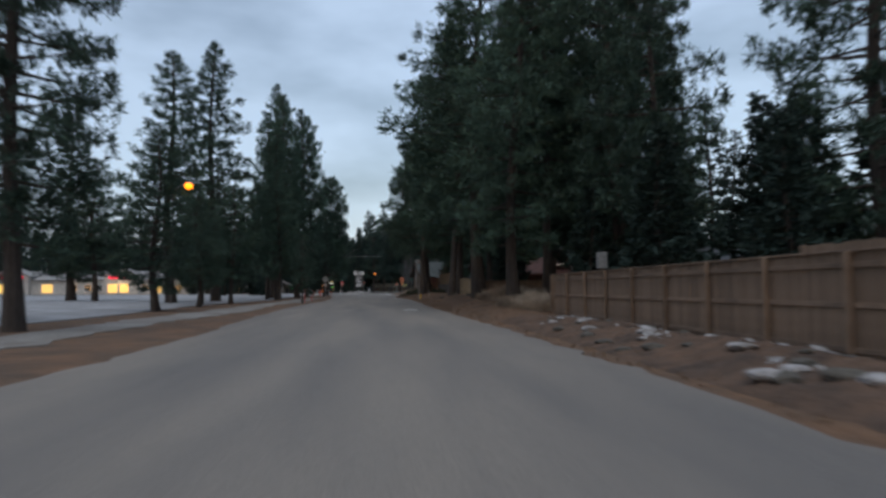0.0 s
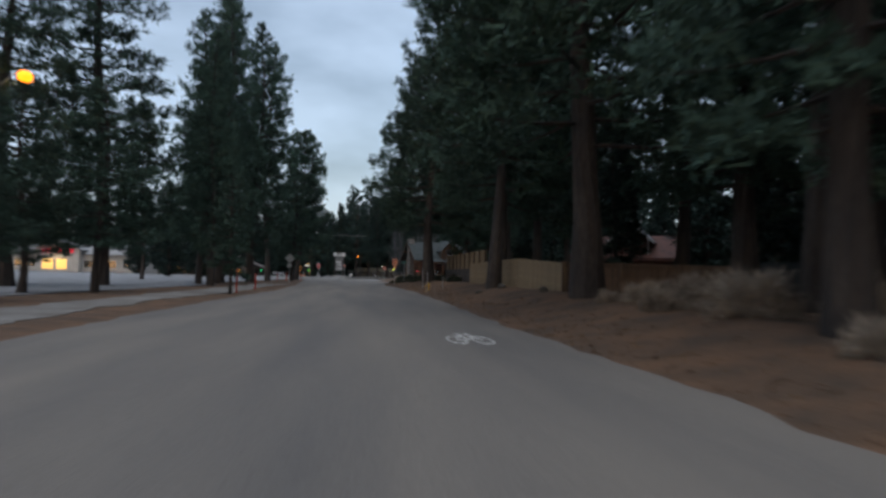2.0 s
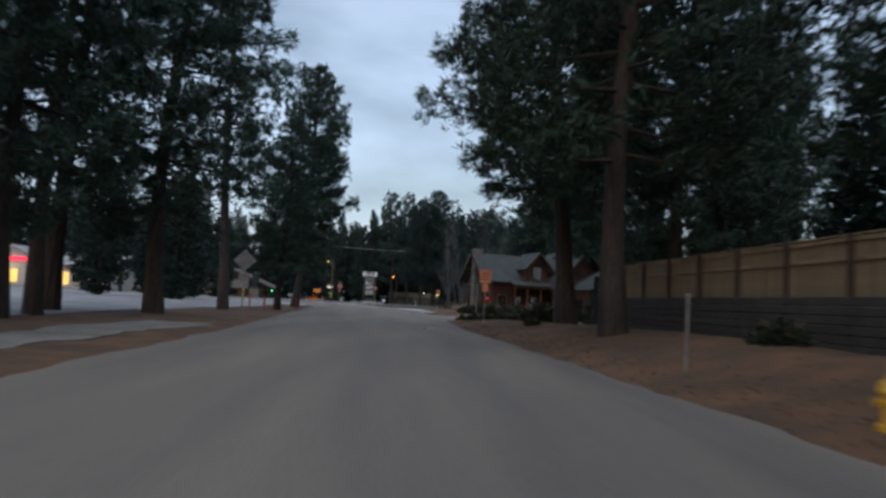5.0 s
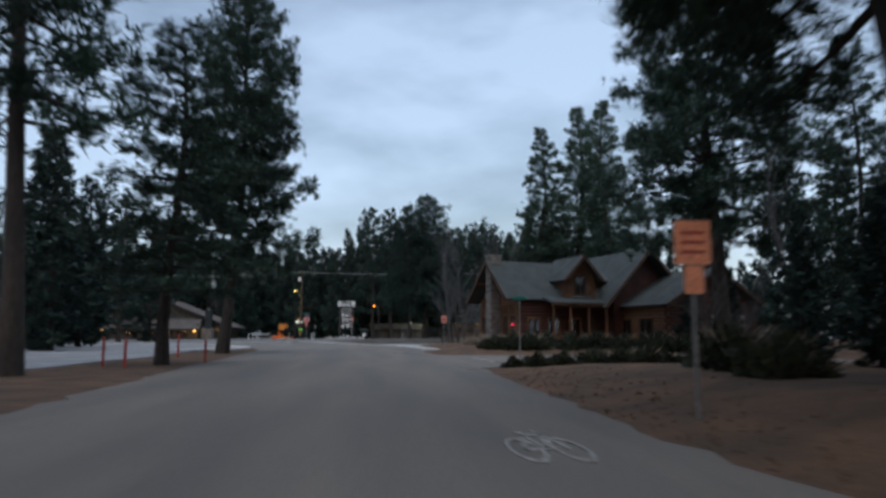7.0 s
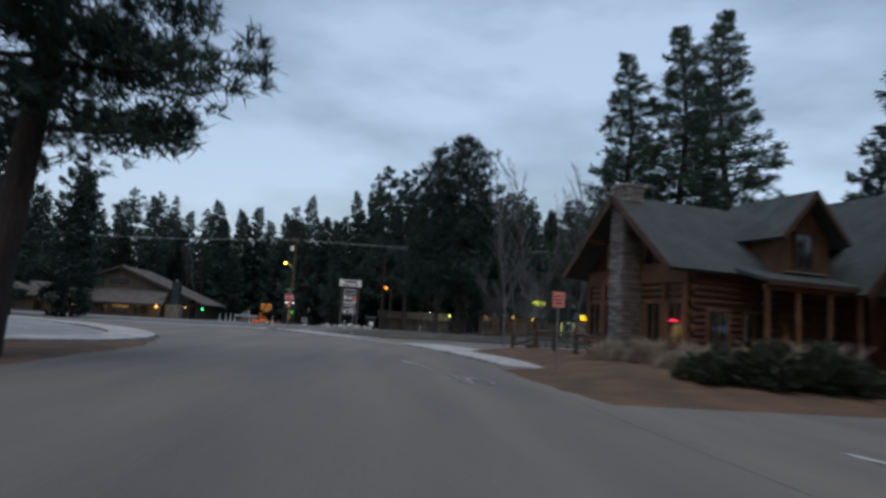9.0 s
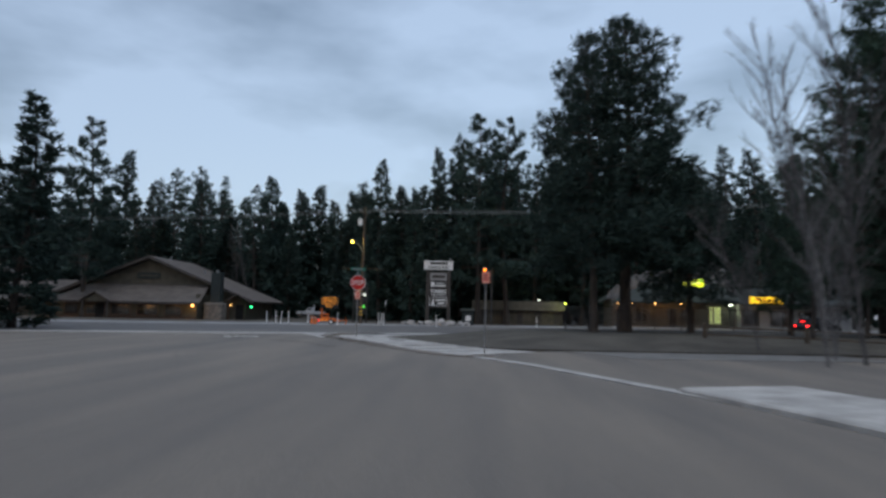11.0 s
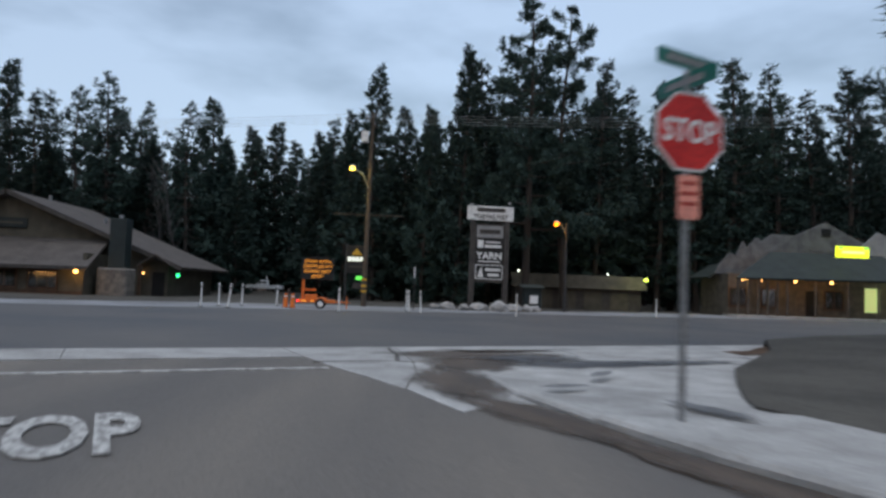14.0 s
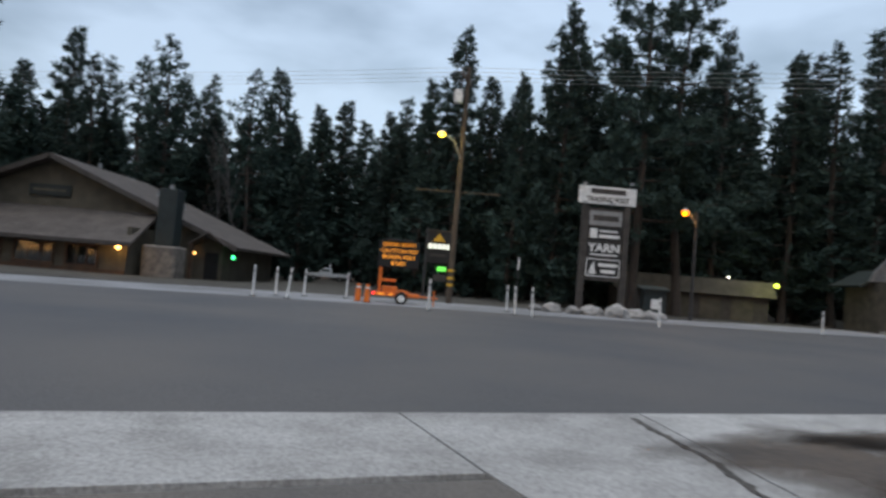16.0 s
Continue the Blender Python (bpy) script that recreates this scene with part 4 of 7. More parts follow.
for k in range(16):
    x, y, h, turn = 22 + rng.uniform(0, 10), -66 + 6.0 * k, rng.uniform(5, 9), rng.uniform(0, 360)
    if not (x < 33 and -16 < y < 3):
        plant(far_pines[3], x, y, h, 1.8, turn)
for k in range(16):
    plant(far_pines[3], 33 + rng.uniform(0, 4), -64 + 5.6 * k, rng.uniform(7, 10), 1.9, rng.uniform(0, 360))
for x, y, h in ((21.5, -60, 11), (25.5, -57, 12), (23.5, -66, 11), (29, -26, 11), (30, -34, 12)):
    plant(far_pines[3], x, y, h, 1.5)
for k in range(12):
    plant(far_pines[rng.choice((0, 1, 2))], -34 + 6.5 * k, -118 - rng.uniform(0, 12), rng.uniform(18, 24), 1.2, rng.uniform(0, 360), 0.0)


def bare_tree(name, tall, seed, material, label, spread=0.5, levels=3, r0=0.095, limb=(0.28, 0.5), boughs=22):
    rng_ = random.Random(seed)
    e = thing(name, (0, 0, 0), label, "tree", "bare trees by the drive")
    trunk, twigs = bmesh.new(), bmesh.new()

    def grow(p, d, length, r, lev):
        pts = [p]
        for _ in range(4):
            d = (d + Vector((rng_.gauss(0, 0.10), rng_.gauss(0, 0.10), 0.05))).normalized()
            pts.append(pts[-1] + d * length / 4)
        tube(trunk if lev == 0 else twigs, pts, [r, r * 0.85, r * 0.65, r * 0.45, r * 0.2], 6 if lev == 0 else 3, cap=False)
        if lev >= levels:
            return
        for k in range(boughs if lev == 0 else 7):
            t = rng_.uniform(0.25, 0.95)
            q = pts[min(3, int(t * 4))].lerp(pts[min(4, int(t * 4) + 1)], t * 4 % 1)
            a = rng_.uniform(0, 6.283)
            dd = (d + Vector((math.cos(a), math.sin(a), 0)) * spread * rng_.uniform(0.6, 1.5)).normalized()
            grow(q, dd, length * rng_.uniform(*limb) * (1.15 - 0.5 * t), max(0.004, r * (0.42 if lev == 0 else 0.34)), lev + 1)

    grow(Vector((0, 0, -0.2)), Vector((0, 0, 1)), tall, r0, 0)
    part("trunk", trunk, material, e)
    part("crown", twigs, material, e)
    return e


aspen = bare_tree("bare_aspen", 11.5, 3, BARK_PALE, "slender leafless pale grey aspen", 0.50, 3, 0.065, (0.16, 0.28), 34)
willow = bare_tree("bare_willow", 5.0, 8, BARK_PALE, "leafless grey willow clump", 0.62, 3, 0.05, (0.30, 0.50))
for ob, spots in ((aspen, ((8.0, 76, 1.0), (9.4, 78.5, 1.15), (10.1, 77.5, 1.2), (13.6, 80, 1.2), (11.5, 82, 1.1), (15.2, 84, 1.2), (16.5, 26.5, 0.8), (-52, 140, 0.9), (-34, 152, 1.2), (-36, 153, 1.1))),
                  (willow, ((10.2, 79.5, 1.1), (12.4, 81.2, 1.2), (9.2, 83.4, 1.2), (13.2, 27.2, 0.9), (15.5, 29.0, 0.8)))):
    for k, (x, y, s) in enumerate(spots):
        m = pose(x, y, gz(x, y), 0, 0, 57 * k) @ Matrix.Diagonal((s, s, s, 1))
        if k:
            copy_thing_plain(ob, m)
        else:
            ob.matrix_basis = m


def bush(name, tall, wide, seed, material, label, dry):
    """A mound of short twigs or leaves round a few stems."""
    rg = np.random.default_rng(seed)
    e = thing(name, (0, 0, 0), label, "bush", "bushes on the verge")
    bm = bmesh.new()
    for k in range(9):
        a = 6.283 * k / 9
        tube(bm, [(0, 0, -0.1), (0.3 * wide * math.cos(a), 0.3 * wide * math.sin(a), 0.5 * tall), (0.6 * wide * math.cos(a + 0.3), 0.6 * wide * math.sin(a + 0.3), 0.85 * tall)], [0.03, 0.018, 0.006], 4, cap=False)
    part("woody_base", bm, BRUSH, e)
    n = 420 if dry else 520
    d = rg.normal(size=(n, 3))
    d[:, 2] = np.abs(d[:, 2])
    d /= np.linalg.norm(d, axis=1, keepdims=True)
    lump = 0.75 + 0.25 * np.sin(d[:, 0] * 5 + seed) * np.cos(d[:, 1] * 4)
    c = d * np.array([wide, wide, tall]) * (rg.uniform(0.35, 1.0, (n, 1)) ** 0.5) * lump[:, None] * 0.85
    v, f = tufts(c, d * 0.8 + np.array([0, 0, 0.5]), 0.30 if dry else 0.22, 5, 0.010 if dry else 0.045, rg)
    mesh_part("foliage", v, f.tolist(), material, e)
    return e


dry_bush = bush("dry_bush", 0.9, 1.0, 31, BRUSH, "dry grey-brown brush on the verge", True)
green_bush = bush("evergreen_bush", 1.1, 1.3, 32, SHRUB, "low dark evergreen shrub", False)
for ob, spots in ((dry_bush, ((9.6, -52.5, 1.3), (10.4, -50.5, 1.3), (8.9, -49.6, 0.8), (10.8, -48.0, 1.15), (9.6, -47.0, 0.85), (11.0, -45.2, 0.9), (9.3, -59.5, 1.0), (10.2, -57.6, 1.1), (8.9, -46.0, 0.5), (11.2, -53.6, 1.1), (7.9, 47.8, 0.7), (7.2, 51.5, 0.9), (8.2, 50.4, 1.1), (9.2, 49.3, 1.0), (9.9, -61.5, 1.1), (8.8, -57.0, 0.8))),
                  (green_bush, ((7.6, 44.8, 0.9), (8.8, 44.3, 1.15), (10.0, 44.0, 1.2), (5.5, 27.2, 0.5), (6.3, 26.9, 0.6), (7.2, 26.6, 0.62), (8.2, 26.0, 0.65), (9.2, 25.6, 0.7), (12.6, 43.6, 1.2), (14.2, 43.8, 1.3), (15.8, 43.5, 1.2), (18.0, 43.2, 1.4), (19.6, 42.6, 1.3), (20.8, 43.6, 1.4), (10.6, 44.6, 0.8), (11.4, 46.4, 1.1), (8.6, 26.8, 0.7), (10.2, 27.4, 0.65), (11.6, 27.2, 0.6), (13.0, 28.0, 0.6), (9.8, 24.8, 0.7), (15.4, 28.3, 0.6), (11.6, 23.4, 0.8), (6.9, 8.5, 0.4), (12.8, 25.2, 0.8), (17.5, 28.6, 0.6), (8.4, 14.5, 1.0), (9.2, 17.5, 1.2), (10.4, 20.0, 1.3), (9.4, -7.4, 0.7)))):
    for k, (x, y, s) in enumerate(spots):
        m = pose(x, y, gz(x, y) - 0.03, 0, 0, 71 * k) @ Matrix.Diagonal((s, s, s, 1))
        if k:
            copy_thing_plain(ob, m)
        else:
            ob.matrix_basis = m


# ---- fences ----
def fence(label, a, b, base, top, material, board=0.15, rails=(0.25, 0.92), cap=False, post_side=-1, step_at=None, climb=0.0, post_material=None):
    """Upright boards on rails between two plan points; one mesh for all boards of a run."""
    a, b = Vector(a), Vector(b)
    run = (b - a).length
    ang = math.degrees(math.atan2(b.y - a.y, b.x - a.x))
    z0 = base
    e = thing("fence", (a.x, a.y, z0), label, "fence", rz=ang)
    tall = top - base
    n = int(run / board)
    bm = B((0, -0.011, 0), (board - 0.008, 0.011, tall), 0.004)
    first = part("board", bm, material, e)
    for k in range(n):
        h = 1.0 + random.uniform(-0.008, 0.008) + (0.09 if step_at and k * board > step_at else 0.0)
        m = pose(k * board, random.uniform(-0.006, 0.006), -0.25 + climb * k / n, 0, random.uniform(-0.4, 0.4), 0) @ Matrix.Diagonal((1, 1, h * (tall + 0.25) / tall, 1))
        if k == 0:
            first.matrix_basis = m
        else:
            share(first, m, e)
    for r in rails:
        bm = B((0, post_side * 0.055, tall * r - 0.045), (run, post_side * 0.055 + post_side * -0.04, tall * r + 0.045), 0.006)
        for v_ in bm.verts:
            v_.co.z += climb * v_.co.x / run
        part("rail", bm, material, e)
    if cap:
        part("cap", B((-0.02, -0.07, tall + 0.005), (run + 0.02, 0.07, tall + 0.045), 0.008), material, e)
    pb = B((-0.05, -0.05, -0.4), (0.05, 0.05, tall + 0.02), 0.008)
    p0 = part("post", pb, post_material or material, e)
    for k in range(int(run / 2.4) + 1):
        m = pose(min(k * 2.4, run), post_side * 0.10, climb * min(k * 2.4, run) / run)
        if k == 0:
            p0.matrix_basis = m
        else:
            share(p0, m, e)
    return e


fence("weathered brown board fence with horizontal rails", (9.8, -63.3), (10.0, -101), 0.12, 1.88, FENCE_OLD_SHADED, rails=(0.08, 0.5, 0.88), cap=True, post_side=-1, step_at=17.7)
fence("brown board fence return running back from the road", (9.8, -63.3), (19, -62.8), 0.12, 1.88, FENCE_OLD_SHADED)
fence("pale new cedar board fence climbing the verge", (9.6, -39.0), (9.76, -30.3), 0.35, 1.92, FENCE_NEW, post_side=-1, climb=0.36)
fence("pale new cedar board fence above the verge", (9.76, -30.2), (10.1, -11.5), 0.62, 2.28, FENCE_NEW, post_side=-1)
# return of the pale fence; shade of its side put in by darker cedar
fence("dark board fence return facing the verge", (9.6, -39.0), (23, -39.4), 0.55, 1.95, FENCE_OLD_SHADED)
fence("tall tan board fence with dark posts and a framed upper band", (10.8, -15.2), (10.45, 6.3), 0.7, 3.28, FENCE_NEW, rails=(0.3, 0.80, 0.97), cap=True, post_side=1, post_material=TRIM_WOOD)
low_wall = thing("timber_wall", (0, 0, 0), "low dark timber wall before the tall fence", "wall")
for k in range(6):
    part("timber", B((10.26 + 0.01 * (k % 2), -11.3, 0.66 + 0.21 * k), (10.42, 6.2, 0.855 + 0.21 * k), 0.015), SIGN_WOOD, low_wall)
fence("dark slate board fence by the neighbouring yard", (17.5, -60), (17.5, -39.6), 0.5, 2.1, DARK_PAINT)


# ---- windows ----
def window(parent, at, wide, tall, rz, material=TRIM_WOOD, lit=None, bars=1):
    """A framed pane in a dark recess; the local -y looks out."""
    m0 = pose(*at, 0, 0, rz)

    def put(name, bm, mt, up, label=""):
        bm.transform(m0)
        return part(name, bm, mt, up, label)

    win = put("window", B((-wide / 2, 0.0, -tall / 2), (wide / 2, 0.02, tall / 2)), lit or ROOM_DARK, parent)
    bm = bmesh.new()
    for x in (-wide / 2, wide / 2):
        box(bm, (x - 0.06, -0.07, -tall / 2 - 0.06), (x + 0.06, 0.0, tall / 2 + 0.06))
    for z in (-tall / 2, tall / 2):
        box(bm, (-wide / 2 + 0.06, -0.066, z - 0.06), (wide / 2 - 0.06, 0.0, z + 0.06))
    for k in range(bars):
        x = -wide / 2 + wide * (k + 1) / (bars + 1)
        box(bm, (x - 0.025, -0.05, -tall / 2 + 0.06), (x + 0.025, -0.02, tall / 2 - 0.06))
    put("frame", bm, material, win)
    pane = put("pane", B((-wide / 2 + 0.06, -0.03, -tall / 2 + 0.06), (wide / 2 - 0.06, -0.024, tall / 2 - 0.06)), GLASS, win)
    pane.visible_shadow = False
    put("sill", B((-wide / 2 - 0.1, -0.12, -tall / 2 - 0.11), (wide / 2 + 0.1, -0.0, -tall / 2 - 0.065), 0.008), material, win)
    return win


# ---- log house ----
HZ = 0.42
HA = 16.4
house = thing("log_house", (10.4, 57.4, HZ), "brown log house with a stone chimney and grey-green roof", "house", rz=HA)
HW, HL, EAVE, RIDGE = 3.4, 13.0, 3.85, 6.8  # half width, length, eave and ridge over the base


def log_wall(name, a, b, z0, z1, material, up, r=0.14, gable=None):
    """Stacked round logs between two plan points; gable(z) gives the share of the length that a course keeps."""
    a, b = Vector(a), Vector(b)
    d = (b - a).normalized()
    wall = part(name, prism(bmesh.new(), [tuple(a + d.orthogonal() * 0.06), tuple(b + d.orthogonal() * 0.06), tuple(b - d.orthogonal() * 0.06), tuple(a - d.orthogonal() * 0.06)], z0, z1 if gable is None else z0 + 0.3), TRIM_WOOD, up)
    z, k = z0 + r, 0
    base = None
    while z < z1:
        s = 1.0 if gable is None else gable(z)
        mid, half = (a + b) / 2, (b - a).length / 2 * s
        out = 0.16 if (k % 2 == 0 and gable is None) else 0.0
        if base is None:
            base = part("log", T([(-0.5, 0, 0), (-0.25, 0, 0.004), (0.25, 0, -0.004), (0.5, 0, 0)], [r, r * 1.02, r * 1.02, r], 8), material, wall)
            piece = base
        else:
            piece = share(base, Matrix.Identity(4), wall)
        ang = math.atan2(d.y, d.x)
        piece.matrix_basis = Matrix.Translation((mid.x, mid.y, z)) @ Matrix.Rotation(ang, 4, "Z") @ Matrix.Diagonal((2 * half + 2 * out, 1, 1, 1))
        z += r * 1.86
        k += 1
    return wall


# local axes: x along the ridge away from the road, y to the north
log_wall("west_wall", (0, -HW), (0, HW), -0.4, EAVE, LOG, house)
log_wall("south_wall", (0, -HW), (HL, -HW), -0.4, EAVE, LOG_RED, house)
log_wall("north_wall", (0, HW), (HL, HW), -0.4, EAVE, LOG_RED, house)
for x0, x1 in ((-0.06, 0.06), (HL - 0.1, HL)):
    gable_bm = bmesh.new()
    lo = [gable_bm.verts.new((x0, y, z)) for y, z in ((-HW, EAVE), (HW, EAVE), (0, RIDGE - 0.1))]
    hi = [gable_bm.verts.new((x1, y, z)) for y, z in ((-HW, EAVE), (HW, EAVE), (0, RIDGE - 0.1))]
    gable_bm.faces.new(lo)
    gable_bm.faces.new(hi[::-1])
    for k in range(3):
        gable_bm.faces.new((lo[k], hi[k], hi[(k + 1) % 3], lo[(k + 1) % 3]))
    part("gable", gable_bm, LOG_RED, house)
OV = 1.35
for sgn in (-1, 1):
    ye, ze = sgn * (HW + 0.5), EAVE - 0.5 * (RIDGE - EAVE) / HW
    part("roof", slab(bmesh.new(), [(-OV, 0, RIDGE + 0.12), (HL + 0.6, 0, RIDGE + 0.12), (HL + 0.6, ye, ze + 0.12), (-OV, ye, ze + 0.12)], 0.16), ROOF_GREY, house)
    part("barge_board", slab(bmesh.new(), [(-OV - 0.05, 0, RIDGE + 0.14), (-OV - 0.003, 0, RIDGE + 0.14), (-OV - 0.003, ye, ze + 0.14), (-OV - 0.05, ye, ze + 0.14)], 0.28), TRIM_WOOD, house)
    part("purlin", T([(-OV + 0.1, sgn * HW * 0.55, EAVE + 0.45 * (RIDGE - EAVE) - 0.1), (1.0, sgn * HW * 0.55, EAVE + 0.45 * (RIDGE - EAVE) - 0.1)], 0.13, 8), LOG, house)
part("ridge_log", T([(-OV + 0.1, 0, RIDGE - 0.22), (1.0, 0, RIDGE - 0.22)], 0.16, 8), LOG, house)
part("belt_beam", B((-0.2, -HW, EAVE - 0.75), (-0.15, HW, EAVE - 0.1), 0.01), LOG, house)
for y in (-2.75, -1.45, 1.45, 2.75):
    window(house, (-0.17, y, 1.45), 0.95, 1.7, -90, LOG)
for y in (-1.35, 1.35):
    window(house, (-0.10, y, EAVE + 0.55), 1.25, 1.1, -90, LOG)
for y in (-3.3, -2.1, 2.1, 3.3):
    part("corner_post", T([(-0.2, y, -0.3), (-0.2, y, EAVE - 0.75)], 0.11, 8), LOG, house)
# neon in a front window
for y in (-2.75, 1.2):
    part("neon_sign", T([(-0.30, y - 0.22, 1.52), (-0.30, y, 1.58), (-0.30, y + 0.22, 1.54)], 0.04, 6), NEON_RED, house, "glowing red neon sign in the window")
# stone chimney, stone by stone
chim = part("chimney", B((-1.02, -0.44, -0.5), (-0.08, 0.44, RIDGE + 0.45)), MORTAR, house)
stone0 = None
rs = random.Random(5)
z = -0.45
while z < RIDGE + 0.35:
    hgt = rs.choice((0.10, 0.13, 0.16, 0.2))
    y = -0.46
    while y < 0.42:
        wd = min(rs.uniform(0.2, 0.48), 0.46 - y)
        if wd > 0.08:
            m = pose(-1.03 - rs.uniform(0, 0.035), y + wd / 2, z + hgt / 2) @ Matrix.Diagonal((0.12, wd - 0.02, hgt - 0.02, 1))
            if stone0 is None:
                stone0 = part("stone", B((-0.5, -0.5, -0.5), (0.5, 0.5, 0.5), 0.08), STONE, chim)
                stone0.matrix_basis = m
            else:
                share(stone0, m, chim)
        y += wd
    for side in (-1, 1):
        x = -1.02
        while x < -0.15:
            wd = min(rs.uniform(0.25, 0.5), -0.08 - x)
            share(stone0, pose(x + wd / 2, side * (0.45 + rs.uniform(0, 0.03)), z + hgt / 2) @ Matrix.Diagonal((wd - 0.02, 0.1, hgt - 0.02, 1)), chim)
            x += wd
    z += hgt
part("cap", B((-1.14, -0.56, RIDGE + 0.45), (0.04, 0.56, RIDGE + 0.58), 0.03), STONE, chim, "flat stone chimney cap")
# dormer above the porch
DX, DY, DW = 5.5, -3.72, 1.5
DT = EAVE + 1.5  # foot of the dormer's gable
part("dormer_wall", prism(bmesh.new(), [(DX - DW, DY), (DX + DW, DY), (DX + DW, DY + 3.0), (DX - DW, DY + 3.0)], EAVE - 0.5, DT), LOG, house)
gb = bmesh.new()
for y0 in (DY - 0.0, DY + 0.1):
    gb.verts.new((DX - DW, y0, DT)), gb.verts.new((DX + DW, y0, DT)), gb.verts.new((DX, y0, DT + 1.65))
gb.verts.ensure_lookup_table()
gb.faces.new(gb.verts[0:3]), gb.faces.new(gb.verts[3:6])
for k in range(3):
    gb.faces.new((gb.verts[k], gb.verts[(k + 1) % 3], gb.verts[3 + (k + 1) % 3], gb.verts[3 + k]))
part("dormer_gable", gb, LOG, house)
for sgn in (-1, 1):
    part("dormer_roof", slab(bmesh.new(), [(DX, DY - 0.7, DT + 1.88), (DX, DY + 3.9, DT + 1.88), (DX + sgn * (DW + 0.45), DY + 3.9, DT - 0.22), (DX + sgn * (DW + 0.45), DY - 0.7, DT - 0.22)], 0.13), ROOF_GREY, house)
    part("dormer_barge_board", slab(bmesh.new(), [(DX, DY - 0.75, DT + 1.90), (DX, DY - 0.703, DT + 1.90), (DX + sgn * (DW + 0.45), DY - 0.703, DT - 0.20), (DX + sgn * (DW + 0.45), DY - 0.75, DT - 0.20)], 0.22), TRIM_WOOD, house)
window(house, (DX, DY - 0.02, EAVE + 0.9), 1.0, 1.5, 0, TRIM_WOOD)
part("dormer_ledge", B((DX - 1.0, DY - 0.3, EAVE - 0.06), (DX + 1.0, DY - 0.02, EAVE + 0.0), 0.01), GREY_WALL, house)
# low dormer bay that joins the gabled dormer to the cross roof
part("bay_wall", B((DX + DW + 0.01, DY + 1.1, EAVE - 0.5), (DX + DW + 1.6, DY + 3.0, DT - 0.12)), LOG, house)
part("bay_roof", slab(bmesh.new(), [(DX + DW + 0.02, DY + 0.5, DT - 0.1), (DX + DW + 2.4, DY + 0.5, DT - 0.1), (DX + DW + 2.4, DY + 3.3, DT + 1.3), (DX + DW + 0.02, DY + 3.3, DT + 1.3)], 0.13), ROOF_GREY, house)
# porch
PX0, PX1 = 1.9, 7.3
part("porch_roof", slab(bmesh.new(), [(PX0, -HW + 0.1, EAVE + 0.02), (PX1, -HW + 0.1, EAVE + 0.02), (PX1, -HW - 1.9, EAVE - 0.55), (PX0, -HW - 1.9, EAVE - 0.55)], 0.14), ROOF_GREY, house)
part("porch_fascia", B((PX0, -HW - 1.96, EAVE - 0.78), (PX1, -HW - 1.905, EAVE - 0.57), 0.01), TRIM_WOOD, house)
part("porch_floor", B((PX0 + 0.1, -HW - 1.8, -0.4), (PX1 - 0.1, -HW - 0.15, 0.02), 0.02), TRIM_WOOD, house)
part("porch_beam", B((PX0 + 0.1, -HW - 1.75, EAVE - 0.95), (PX1 - 0.1, -HW - 1.57, EAVE - 0.74), 0.01), LOG, house)
for x in (PX0 + 0.25, 3.7, 5.4, PX1 - 0.25):
    part("porch_post", T([(x, -HW - 1.66, 0.02), (x, -HW - 1.66, EAVE - 0.95)], 0.10, 8), LOG, house)
for z_ in (0.5, 0.95):
    part("porch_rail", B((PX0 + 0.3, -HW - 1.70, z_ - 0.05), (3.6, -HW - 1.62, z_ + 0.05), 0.01), LOG, house)
for x in (1.2, 3.0, 5.0):
    window(house, (x, -HW - 0.16, 1.3), 1.1, 1.5, 0, LOG)
part("house_door", B((6.1, -HW - 0.22, 0.02), (7.05, -HW - 0.15, 2.15), 0.01), TRIM_WOOD, house, "dark wooden front door")
# cross gable and south wing
CX, CY, CTOP = 11.2, -4.8, 7.95
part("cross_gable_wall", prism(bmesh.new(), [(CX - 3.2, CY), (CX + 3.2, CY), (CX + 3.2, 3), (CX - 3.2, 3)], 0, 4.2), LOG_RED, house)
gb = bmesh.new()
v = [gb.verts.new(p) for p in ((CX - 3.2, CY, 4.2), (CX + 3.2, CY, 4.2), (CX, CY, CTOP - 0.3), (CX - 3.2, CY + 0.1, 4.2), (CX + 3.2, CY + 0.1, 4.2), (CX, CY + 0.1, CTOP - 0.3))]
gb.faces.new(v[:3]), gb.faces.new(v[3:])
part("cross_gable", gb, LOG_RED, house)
for sgn, half in ((-1, 4.7), (1, 4.0)):
    zl = CTOP - half * 1.06
    part("cross_roof", slab(bmesh.new(), [(CX, CY - 0.9, CTOP), (CX, 4.0, CTOP), (CX + sgn * half, 4.0, zl), (CX + sgn * half, CY - 0.9, zl)], 0.15), ROOF_GREY, house)
    part("cross_barge_board", slab(bmesh.new(), [(CX, CY - 0.96, CTOP + 0.02), (CX, CY - 0.903, CTOP + 0.02), (CX + sgn * half, CY - 0.903, zl + 0.02), (CX + sgn * half, CY - 0.96, zl + 0.02)], 0.26), TRIM_WOOD, house)
WX0, WX1, WY0, WY1 = 9.1, 17.9, -9.8, -2.2
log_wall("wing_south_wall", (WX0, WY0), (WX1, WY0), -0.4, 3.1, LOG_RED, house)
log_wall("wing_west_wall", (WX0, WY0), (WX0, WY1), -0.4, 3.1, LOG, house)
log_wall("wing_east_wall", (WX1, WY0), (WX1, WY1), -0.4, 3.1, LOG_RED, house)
wx = (WX0 + WX1) / 2
